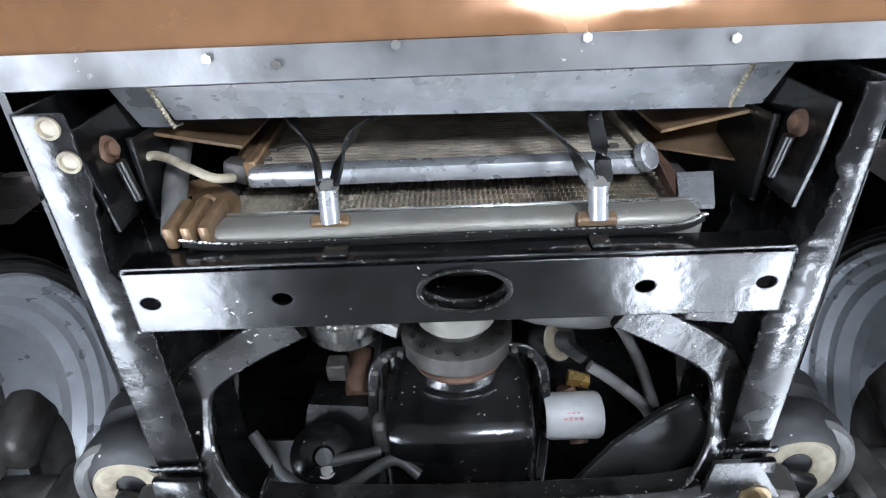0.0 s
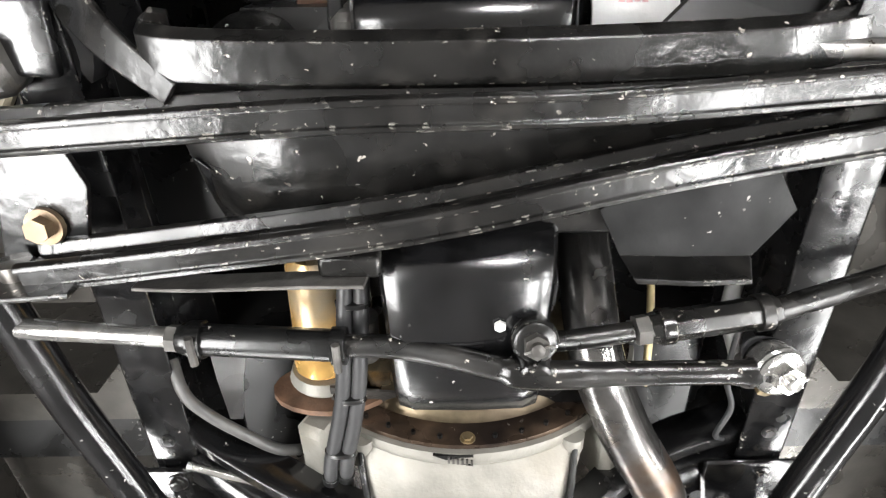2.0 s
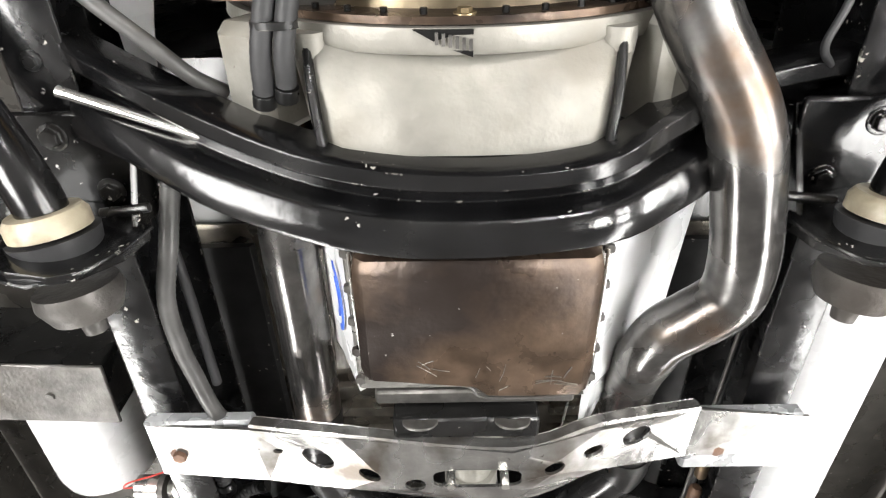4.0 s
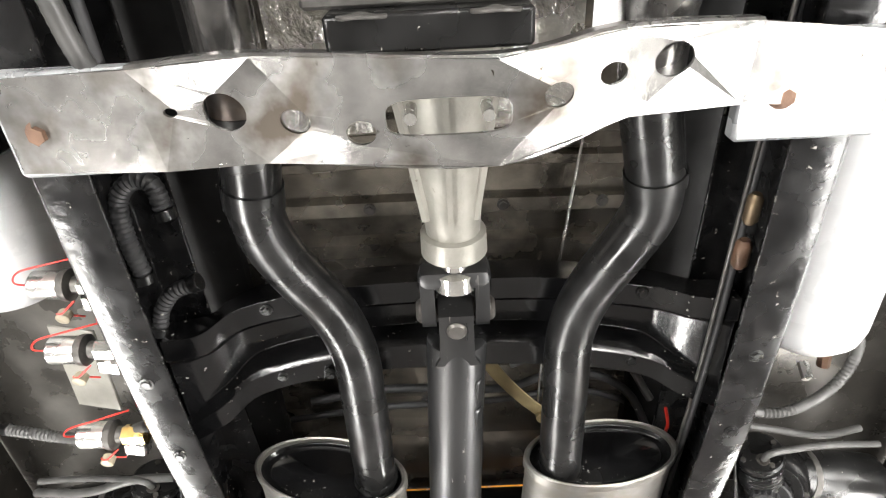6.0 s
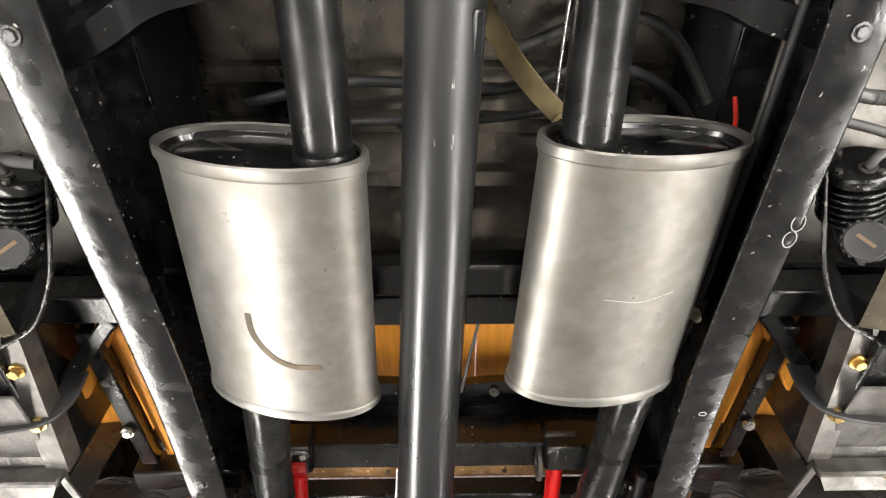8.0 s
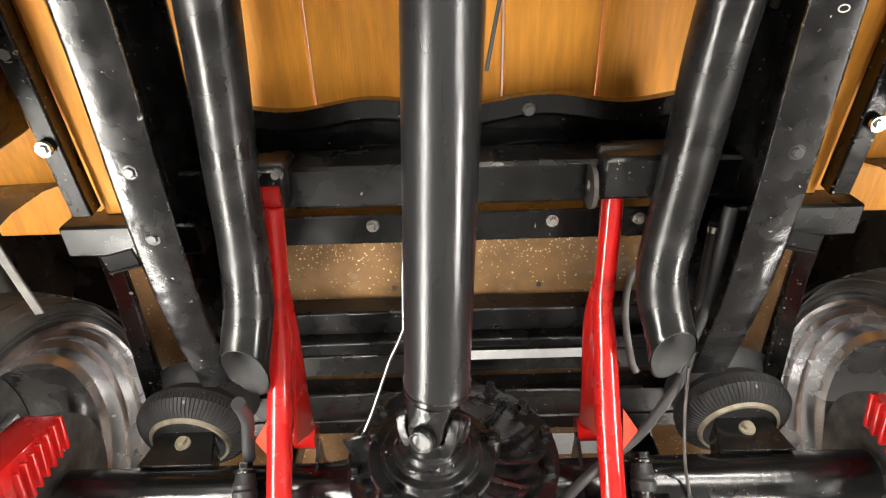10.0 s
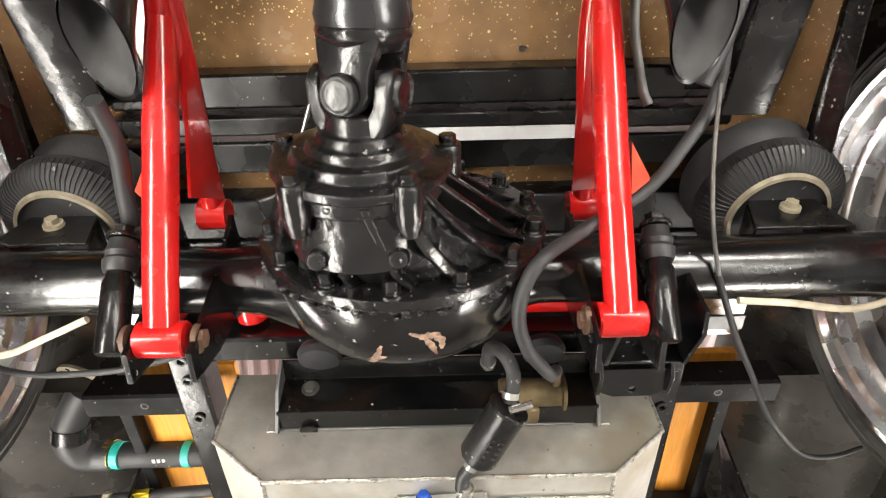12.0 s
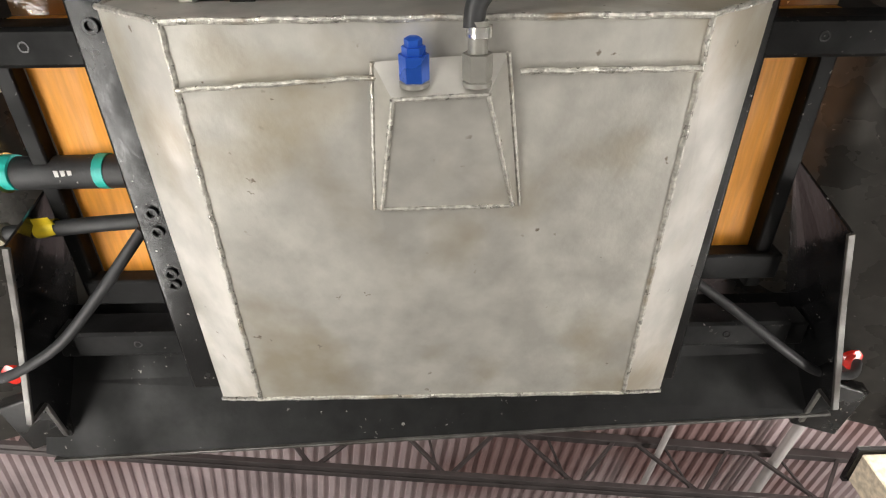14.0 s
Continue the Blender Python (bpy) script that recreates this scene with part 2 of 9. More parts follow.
M["scraped"] = mat("scraped_primer", (0.26, 0.17, 0.12), 0.6, vary=0.5, scale=120, bump=0.4, second=(0.10, 0.035, 0.022), second_amt=0.5, second_scale=70)
M["webbing"] = mat("tan_webbing", (0.30, 0.235, 0.12), 0.8, vary=0.2)
M["amber"] = mat("heat_yellowed_steel", (0.72, 0.44, 0.14), 0.3, 0.6, vary=0.2, second=(0.5, 0.42, 0.3), second_amt=0.4)
M["bush"] = mat("cream_polyurethane", (0.33, 0.29, 0.21), 0.45, vary=0.25, second=(0.17, 0.14, 0.10), second_amt=0.45, second_scale=25)
M["fins"] = mat("radiator_fins", (0.46, 0.41, 0.33), 0.42, 0.45, vary=0.3, bump=0.3)
M["lens"] = mat("red_lamp_lens", (0.65, 0.03, 0.02), 0.15, vary=0.1, coat=0.6)
M["concrete"] = mat("shop_floor_concrete", (0.17, 0.166, 0.16), 0.45, vary=0.15, scale=8, bump=0.1, bump_scale=60)
M["roofing"] = mat("painted_roof_sheet", (0.50, 0.42, 0.42), 0.5, 0.1, vary=0.2, scale=2, bump=0.0, second=(0.26, 0.17, 0.16), second_amt=0.5, second_scale=0.5)
M["wall"] = mat("painted_block_wall", (0.45, 0.43, 0.41), 0.7, vary=0.1, scale=4, bump=0.1, bump_scale=30)
M["truss"] = mat("truss_steel", (0.07, 0.06, 0.058), 0.5, 0.3, vary=0.2, scale=5, bump=0.0)
M["redwire"] = mat("red_wire", (0.6, 0.03, 0.02), 0.4)
M["beige"] = mat("beige_cable", (0.55, 0.48, 0.36), 0.5)
M["tag"] = mat("red_tag", (0.7, 0.06, 0.03), 0.5)
M["paleprint"] = mat("pale_print", (0.6, 0.6, 0.58), 0.6)
M["glue"] = mat("brown_glue", (0.10, 0.075, 0.048), 0.6, vary=0.3)
M["baresteel"] = mat("bare_mill_steel", (0.30, 0.295, 0.285), 0.26, 0.85, vary=0.3, bump=0.16, bump_scale=90, second=(0.10, 0.085, 0.07), second_amt=0.35, second_scale=12, specks=0.6, speck_col=(0.06, 0.05, 0.04))
M["lipsteel"] = mat("dull_silver_flange", (0.16, 0.16, 0.16), 0.42, 0.6, vary=0.12, bump=0.08, second=(0.16, 0.155, 0.15), second_amt=0.3, specks=0.5)
M["paleplastic"] = mat("pale_plastic_line", (0.62, 0.52, 0.28), 0.4)
M["filterwhite"] = mat("white_filter_paint", (0.46, 0.47, 0.47), 0.35, vary=0.08, second=(0.36, 0.35, 0.34), second_amt=0.3, specks=0.4)
# dark grey that holds the shade inside the tail pipes
M["bore_shade"] = mat("bore_shade_steel", (0.040, 0.040, 0.040), 0.7, 0.2, vary=0.25, bump=0.1)
M["blueprint"] = mat("blue_print", (0.03, 0.10, 0.55), 0.5)
M["weld"] = mat("bright_weld_bead", (0.40, 0.385, 0.345), 0.36, 0.6, vary=0.3, scale=160, bump=0.5, bump_scale=420, second=(0.24, 0.19, 0.13), second_amt=0.25, second_scale=14)

# ---- building tools ----
V = Vector
OFF = {}


def thing(name, loc, label, category, group="", kind=""):
    ob = new(name)
    ob.empty_display_size = 0.05
    ob.location = loc
    OFF[ob] = V(loc)
    return tagged(ob, label, category, group, kind)


def part(name, bm, material, parent=None, label="", smooth=True, loc=(0, 0, 0)):
    """Links a bmesh, given in world metres, as one mesh under a thing or a part."""
    off = OFF[parent] if parent else V(loc)
    bm.transform(Matrix.Translation(-off))
    bmesh.ops.recalc_face_normals(bm, faces=bm.faces)
    me = bpy.data.meshes.new(name)
    bm.to_mesh(me)
    bm.free()
    me.materials.append(M[material])
    if smooth:
        me.shade_smooth()
        me.set_sharp_from_angle(angle=radians(38))
    ob = new(name, me)
    if parent:
        ob.parent = parent
    else:
        ob.location = off
    OFF[ob] = off
    return tagged(ob, label)


def single(name, bm, material, label, category, group="", kind="", smooth=True, loc=(0, 0, 0)):
    return tagged(part(name, bm, material, None, "", smooth, loc), label, category, group, kind)


def spline(pts, n=6):
    """Points rounded through the given ones."""
    p = [V(q) for q in pts]
    if n < 2 or len(p) < 3:
        return p
    ext = [2 * p[0] - p[1]] + p + [2 * p[-1] - p[-2]]
    out = []
    for i in range(1, len(ext) - 2):
        a, b, c, d = ext[i - 1:i + 3]
        for k in range(n):
            t = k / n
            out.append(0.5 * (2 * b + (c - a) * t + (2 * a - 5 * b + 4 * c - d) * t * t + (3 * b - a - 3 * c + d) * t ** 3))
    return out + [p[-1]]


def circle(r, n=16, ry=None):
    return [(r * math.cos(2 * math.pi * i / n), (ry or r) * math.sin(2 * math.pi * i / n)) for i in range(n)]


def rect(w, h, b=0.003):
    w, h = w / 2, h / 2
    return [(-w + b, -h), (w - b, -h), (w, -h + b), (w, h - b), (w - b, h), (-w + b, h), (-w, h - b), (-w, -h + b)]


def chan(w, h, t, turn=1):
    """A channel: web at u = 0, flanges out to u = w * turn, v from 0 to h."""
    s = [(0, 0), (w, 0), (w, t), (t, t), (t, h - t), (w, h - t), (w, h), (0, h)]
    return [(u * turn, v) for u, v in s]


def sweep(pts, section, up=None, bm=None, caps=True, scales=None, closed=False):
    """Carries a section (side, up) along points. With up the section stays upright, without it turns with the path."""
    bm = bm or bmesh.new()
    p = [V(q) for q in pts]
    rows, nrm = [], None
    for i, q in enumerate(p):
        d = (p[min(i + 1, len(p) - 1)] - p[max(i - 1, 0)]).normalized()
        if up is not None:
            side = d.cross(V(up)).normalized()
            top = side.cross(d)
        else:
            if nrm is None:
                ref = V((0, 0, 1)) if abs(d.z) < 0.9 else V((1, 0, 0))
                nrm = (ref - d * ref.dot(d)).normalized()
            else:
                nrm = (nrm - d * nrm.dot(d)).normalized()
            top, side = nrm, d.cross(nrm)
        s = scales[i] if scales else 1.0
        rows.append([bm.verts.new(q + side * (u * s) + top * (v * s)) for u, v in section])
    k = len(section)
    for a, b in zip(rows, rows[1:]):
        for j in range(k):
            bm.faces.new((a[j], a[(j + 1) % k], b[(j + 1) % k], b[j]))
    if caps:
        bm.faces.new(rows[0][::-1])
        bm.faces.new(rows[-1])
    return bm


def tube(pts, r, n=6, seg=16, bm=None, caps=True, inner=0.0):
    q = spline(pts, n)
    bm = sweep(q, circle(r, seg), bm=bm, caps=caps and not inner)
    if inner:
        sweep(q, circle(r - inner, seg), bm=bm, caps=False)
        bm.verts.ensure_lookup_table()
        half, per = len(q) * seg, seg
        for base in (0, (len(q) - 1) * seg):
            for j in range(seg):
                a, b = base + j, base + (j + 1) % seg
                bm.faces.new((bm.verts[a], bm.verts[b], bm.verts[half + b], bm.verts[half + a]))
    return bm


def rod(a, b, r, seg=14, bm=None, r2=None):
    return sweep([a, b], circle(1, seg), bm=bm, scales=[r, r2 if r2 is not None else r])


def lathe(origin, axis, profile, seg=32, bm=None, ellipse=1.0, up=(0, 0, 1)):
    """Turns (along, radius) rows round an axis; ellipse widens the side direction."""
    bm = bm or bmesh.new()
    o, d = V(origin), V(axis).normalized()
    ref = V(up) if abs(d.dot(V(up))) < 0.95 else V((1, 0, 0))
    top = (ref - d * ref.dot(d)).normalized()
    side = d.cross(top)
    rows = []
    for along, r in profile:
        if r <= 1e-6:
            rows.append([bm.verts.new(o + d * along)])
        else:
            rows.append([bm.verts.new(o + d * along + side * (r * ellipse * math.cos(2 * math.pi * i / seg)) + top * (r * math.sin(2 * math.pi * i / seg))) for i in range(seg)])
    for a, b in zip(rows, rows[1:]):
        for j in range(seg):
            f = [a[j % len(a)], a[(j + 1) % len(a)], b[(j + 1) % len(b)], b[j % len(b)]]
            f = list(dict.fromkeys(f))
            if len(f) > 2:
                bm.faces.new(f)
    return bm


def box(c, size, rot=(0, 0, 0), b=0.003, bm=None, seg=1):
    own = bmesh.new()
    bmesh.ops.create_cube(own, size=1.0)
    own.transform(Matrix.Diagonal((*size, 1)))
    if b:
        bmesh.ops.bevel(own, geom=own.edges[:], offset=b, segments=seg, affect="EDGES", profile=0.5)
    own.transform(pose(*c, *rot))
    if bm is None:
        return own
    return join(bm, own)


def join(bm, other):
    mp = {v: bm.verts.new(v.co) for v in other.verts}
    for f in other.faces:
        bm.faces.new([mp[v] for v in f.verts])
    other.free()
    return bm


def ring(cx, cy, rx, ry=None, n=20, pw=2.0):
    out = []
    for i in range(n):
        a = 2 * math.pi * i / n
        c, s = math.cos(a), math.sin(a)
        out.append((cx + rx * math.copysign(abs(c) ** (2 / pw), c), cy + (ry or rx) * math.copysign(abs(s) ** (2 / pw), s)))
    return out


def plate(outline, holes, thick, place=None, bm=None):
    """A flat sheet in x, y with holes through it, thick towards +z, laid by a matrix."""
    own = bmesh.new()
    edges = []
    for loop in [outline] + list(holes):
        vs = [own.verts.new((x, y, 0)) for x, y in loop]
        edges += [own.edges.new((a, b)) for a, b in zip(vs, vs[1:] + vs[:1])]
    bmesh.ops.triangle_fill(own, use_beauty=True, edges=edges)
    got = bmesh.ops.extrude_face_region(own, geom=own.faces[:])
    bmesh.ops.translate(own, verts=[g for g in got["geom"] if isinstance(g, bmesh.types.BMVert)], vec=(0, 0, thick))
    if place is not None:
        own.transform(place)
    return own if bm is None else join(bm, own)


def loft(rows, closed=True, caps=True, bm=None):
    """A skin over rows of points; closed: each row is a loop."""
    bm = bm or bmesh.new()
    vs = [[bm.verts.new(q) for q in row] for row in rows]
    k = len(rows[0])
    for a, b in zip(vs, vs[1:]):
        for j in range(k if closed else k - 1):
            bm.faces.new((a[j], a[(j + 1) % k], b[(j + 1) % k], b[j]))
    if caps and closed:
        bm.faces.new(vs[0][::-1])
        bm.faces.new(vs[-1])
    return bm


def prism(outline, place, thick):
    return plate(outline, [], thick, place)


def hexhead(c, axis, r=0.009, h=0.008, washer=True):
    """A hexagon bolt head, with its washer, that stands out along axis."""
    c, d = V(c), V(axis).normalized()
    bm = bmesh.new()
    if washer:
        lathe(c - d * 0.004, d, [(0, 0), (0, r * 1.55), (0.0055, r * 1.5), (0.0055, 0)], 16, bm)
    sweep([c, c + d * h], circle(r, 6), bm=bm)
    return bm

# ---- workshop ----
def workshop():
    bm = box((0, 2, -0.05), (24, 26, 0.1), b=0)
    single("floor", bm, "concrete", "grey concrete workshop floor under the lift", "floor", kind="structure")
    for nm, c, s in (("wall_north", (0, -8, 3.5), (24, 0.2, 7)), ("wall_south", (0, 15, 3.5), (24, 0.2, 7)),
                     ("wall_west", (-12, 3.5, 3.5), (0.2, 23, 7)), ("wall_east", (12, 3.5, 3.5), (0.2, 23, 7))):
        single(nm, box(c, s, b=0), "wall", "pale painted workshop wall", "wall", kind="structure")
    # corrugated roof sheets over lattice trusses, turned a little against the truck
    turn = Matrix.Translation((0, 8, 0)) @ Matrix.Rotation(radians(8), 4, "Z") @ Matrix.Translation((0, -8, 0))
    slope = 0.05
    bm = bmesh.new()
    vs = []
    for i in range(240):
        x = -14 + 0.118 * i
        for dx, dz in ((0.0, 0.0), (0.044, 0.0), (0.059, 0.036), (0.103, 0.036)):
            vs.append([bm.verts.new((x + dx, y, 4.60 + dz + slope * y)) for y in (-10, 17)])
    for a, b in zip(vs, vs[1:]):
        bm.faces.new((a[0], b[0], b[1], a[1]))
    bm.transform(turn)
    single("ceiling", bm, "roofing", "corrugated pinkish metal roof sheets over steel trusses", "ceiling", kind="structure", smooth=False)

    def bar(pts, sec, up):
        bm_ = sweep(pts, sec, up)
        bm_.transform(turn)
        return bm_
    for y in (8.15, 12.4):
        t = thing("roof_truss", (0, y, 3.9), "dark steel lattice roof truss under corrugated sheets", "truss", "roof trusses", "structure")
        zt = 4.545 + slope * y
        part("top_chord", bar([(-13, y, zt), (13, y, zt)], rect(0.07, 0.09), (0, 0, 1)), "truss", t)
        for dy in (-0.035, 0.035):
            part("bottom_chord", bar([(-13, y + dy, zt - 0.56), (13, y + dy, zt - 0.56)], rect(0.05, 0.05), (0, 0, 1)), "truss", t)
        for i in range(22):
            x = -12.9 + i * 1.18
            for a, b in (((x, y, zt - 0.56), (x + 0.50, y, zt)), ((x + 0.68, y, zt), (x + 1.18, y, zt - 0.56))):
                part("lattice_bar", bar([a, b], rect(0.034, 0.034), (0, 1, 0)), "truss", t)
            part("lattice_post", bar([(x + 1.10, y, zt - 0.56), (x + 0.98, y, zt)], rect(0.022, 0.022), (0, 1, 0)), "truss", t)
    for y in (10.2, 14.3):
        single("purlin", bar([(-13, y, 4.555 + slope * y), (13, y, 4.555 + slope * y)], rect(0.07, 0.09), (0, 0, 1)), "truss", "dark steel roof purlin under the sheets", "purlin", "roof purlins", "structure")
    for x, r in ((2.05, 0.03), (3.25, 0.05)):
        single("roof_conduit", bar([(x, 5.5, 4.42 + slope * 5.5), (x + 0.4, 15, 4.42 + slope * 15)], circle(r, 10), (0, 0, 1)), "wall", "grey conduit hung under the roof sheets", "conduit", "roof conduits", loc=(x, 8, 4.8))
    # lift column behind the truck
    lc = thing("lift_column", (2.35, 6.35, 0), "beige painted steel column of a vehicle lift", "lift column")
    part("column", box((2.35, 6.35, 1.55), (0.26, 0.22, 3.10), b=0.012), "beige", lc)
    part("base_plate", box((2.35, 6.35, 0.012), (0.5, 0.4, 0.024), b=0.003), "satin", lc)
    part("cap", box((2.35, 6.35, 3.115), (0.30, 0.26, 0.03), b=0.004), "satin", lc)


workshop()
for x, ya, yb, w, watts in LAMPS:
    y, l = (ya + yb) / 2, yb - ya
    # housings and stands added below the unseen lamps
    wl = thing("added_lamp_stand", (x, y, 0), "added black housing on a low stand under an unseen floor lamp", "work light", "work lights beside the lift")
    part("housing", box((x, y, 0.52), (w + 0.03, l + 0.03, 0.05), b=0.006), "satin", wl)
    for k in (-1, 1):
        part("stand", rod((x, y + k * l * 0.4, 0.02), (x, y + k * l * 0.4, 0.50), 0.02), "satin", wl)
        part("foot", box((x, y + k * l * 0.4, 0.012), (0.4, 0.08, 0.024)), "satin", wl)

# ---- chassis frame ----
RAIL = [(0.372, 0.30, 1.662), (0.368, 0.5, 1.660), (0.366, 0.9, 1.655), (0.372, 1.3, 1.652), (0.374, 1.9, 1.650), (0.370, 2.2, 1.652),
        (0.372, 2.42, 1.676), (0.368, 2.7, 1.700), (0.372, 2.95, 1.714), (0.385, 3.12, 1.75), (0.394, 3.30, 1.805)]
chassis = thing("chassis_frame", (0, 2, 1.65), "black painted steel ladder frame of a pickup truck", "vehicle frame")


# how far the ragged torch-cut inner flange edge stands from the middle, by y
CUT = {1: ([0.30, 0.328, 0.360, 0.372, 0.391, 0.43, 0.456, 0.471, 0.50, 0.53, 0.56], [0.371, 0.371, 0.366, 0.362, 0.373, 0.370, 0.363, 0.350, 0.351, 0.345, 0.338]),
       -1: ([0.30, 0.324, 0.373, 0.41, 0.456, 0.470, 0.483, 0.499, 0.56], [0.352, 0.349, 0.347, 0.354, 0.361, 0.358, 0.350, 0.345, 0.338])}


def rail(sx):
    pts = spline([(sx * x, y, z) for x, y, z in RAIL], 5)
    front = [V((sx * np.interp(y, (0.30, 0.5, 0.9), (0.372, 0.368, 0.366)), y, np.interp(y, (0.30, 0.5, 0.9), (1.662, 1.660, 1.655)))) for y in np.arange(0.30, 0.60, 0.007)]
    pts = front + [p for p in pts if p.y > 0.605]
    rng = random.Random(11 + sx)
    rows = []
    for p in pts:
        o, i, t, h = 0.030, -0.030, 0.005, 0.15
        if p.y < 0.60:
            i = float(np.interp(p.y, *CUT[sx])) - abs(p.x) + rng.uniform(-0.0016, 0.0016)
        if p.y > 2.3:
            h = 0.15 - 0.03 * min(1, (p.y - 2.3) / 0.9)
        sec = [(i, 0.002), (i + 0.003, 0), (o - 0.006, 0), (o, 0.006), (o, h), (i, h), (i, h - t), (o - t, h - t), (o - t, t), (i, t)]
        rows.append([(p.x + sx * u, p.y, p.z + v) for u, v in sec])
    part("frame_rail", loft(rows), "rail", chassis)
    # front horn: folded inner sheets with a rusty bolt between them
    horn = part("horn_sheet", loft([[(sx * x, y, z) for x, y, z in ((0.338, y0, z0), (0.342, y0, z0), (0.342, y0 + 0.01, 1.86), (0.338, y0 + 0.01, 1.86))] for y0, z0 in ((0.352, 1.735), (0.40, 1.738), (0.452, 1.742))]), "dark", chassis, smooth=False)
    part("horn_sheet", loft([[(sx * x, y0, z0), (sx * (x + 0.004), y0, z0), (sx * (x + 0.004), y0, 1.84), (sx * x, y0, 1.84)] for x, y0, z0 in ((0.352, 0.318, 1.668), (0.350, 0.37, 1.672), (0.345, 0.43, 1.680))]), "frame", chassis, smooth=False)
    part("horn_edge", tube([(sx * 0.339, 0.35, 1.737), (sx * 0.339, 0.45, 1.744)], 0.004, 2, 8), "frame", horn)
    part("horn_bolt", lathe((sx * 0.350, 0.352, 1.712), (-sx, -0.2, -0.25), [(-0.02, 0.012), (0.002, 0.014), (0.003, 0.012), (0.004, 0.008), (0.010, 0.007), (0.011, 0.004), (0.011, 0)], 20), "rust", chassis, "rusty frame bolt")
    part("horn_rod", rod((sx * 0.335, 0.36, 1.70), (sx * 0.330, 0.405, 1.705), 0.006, 10), "satin", chassis)


for sx in (-1, 1):
    rail(sx)
    for y in (2.075, 2.21, 2.89, 2.98, 1.28, 1.46):
        z = np.interp(y, [r[1] for r in RAIL], [r[2] for r in RAIL])
        x = np.interp(y, [r[1] for r in RAIL], [r[0] for r in RAIL])
        part("rail_bolt", hexhead((sx * x, y, z - 0.001), (0, 0, -1), 0.006, 0.004), "satin", chassis)


def box_member(name, mat_, pts, w, h, up=(0, 0, 1), n=1, parent=None, b=0.005):
    return part(name, sweep(spline(pts, n), rect(w, h, b), up), mat_, parent or chassis)


# front crossmember: bottom plate with holes, front and rear walls, end gussets
hl = [ring(x, 0.0, 0.011, 0.008) for x in (-0.325, -0.185, 0.198, 0.325)] + [ring(0.008, -0.004, 0.047, 0.026, 28)]
fx = part("front_crossmember", plate([(-0.346, -0.037), (0.346, -0.037), (0.346, 0.037), (-0.346, 0.037)], hl, 0.004, pose(0, 0.504, 1.654)), "frame", chassis, smooth=False)
part("front_wall", box((0, 0.4625, 1.6725), (0.692, 0.004, 0.034), b=0.001), "frame", fx)
part("rear_wall", box((0, 0.5415, 1.700), (0.692, 0.004, 0.088), b=0.001), "frame", fx)
part("hole_collar", lathe((0.008, 0.500, 1.653), (0, 0, 1), [(-0.003, 0.0245), (-0.003, 0.0275), (0.02, 0.0275), (0.02, 0.0245)], 36, ellipse=1.85, up=(0, 1, 0)), "worn", fx)
lip = spline([(-0.290, 0.451, 1.689), (-0.238, 0.457, 1.688), (-0.111, 0.4565, 1.688), (0.003, 0.454, 1.688), (0.117, 0.454, 1.688), (0.230, 0.453, 1.688), (0.262, 0.443, 1.690)], 6)
part("upper_lip", sweep(lip, rect(0.010, 0.0035, 0.001), (0, 0, 1)), "flatblack", fx)
rng = random.Random(3)
bm = bmesh.new()
for p in spline(lip, 4):
    lump = 0.0026 if -0.30 < p.x < -0.215 or 0.10 < p.x < 0.28 else 0.0013
    if rng.random() < 0.75 and -0.30 < p.x < 0.265:
        bmesh.ops.create_icosphere(bm, subdivisions=1, radius=lump * rng.uniform(0.5, 1.25), matrix=Matrix.Translation(p + V((rng.uniform(-0.002, 0.002), -0.004, -0.001))) @ Matrix.Diagonal((1.7, 0.8, 0.6, 1)))
part("weld_row", bm, "baresteel", fx, "bare weld spatter along the edge")
part("bracket_tail", box((-0.125, 0.458, 1.676), (0.026, 0.004, 0.03), b=0.001), "satin", fx)
part("bracket_tail", box((0.150, 0.457, 1.676), (0.020, 0.004, 0.03), b=0.001), "satin", fx)
part("gusset", box((0.28, 0.552, 1.672), (0.06, 0.02, 0.02), (0, 0, 8)), "worn", fx)
for sx in (-1, 1):
    # bent straps from the front crossmember to the axle crossmember
    st = [(sx * 0.185, 0.548, 1.672), (sx * 0.245, 0.585, 1.680), (sx * 0.315, 0.640, 1.692), (sx * 0.338, 0.685, 1.692), (sx * 0.335, 0.745, 1.672), (sx * 0.292, 0.79, 1.63), (sx * 0.235, 0.835, 1.608)]
    sp = spline(st, 5)
    part("bent_strap", sweep(sp, rect(0.046, 0.012), (0, 0, 1), scales=[1.0 if i < 18 else 1.0 - 0.045 * (i - 18) for i in range(len(sp))]), "worn", chassis)
    part("rail_cap", box((sx * 0.364, 0.795, 1.640), (0.062, 0.062, 0.012), (-3, 0, sx * -4), 0.004, seg=2), "rail", chassis)
    bm = bmesh.new()
    for k in range(20):
        bmesh.ops.create_icosphere(bm, subdivisions=1, radius=0.0042, matrix=pose(sx * (0.336 + 0.0031 * k), 0.757 + 0.0012 * math.sin(k * 1.9), 1.651) @ Matrix.Diagonal((1.0, 1.3, 0.8, 1)))
    part("weld_row", bm, "rail", chassis)

# axle crossmember: deep stamped beam
ax = [(-0.252, 0.822, 1.632), (-0.243, 0.832, 1.611), (-0.1, 0.838, 1.605), (0.14, 0.838, 1.604), (0.30, 0.83, 1.612), (0.36, 0.80, 1.655)]
rows = []
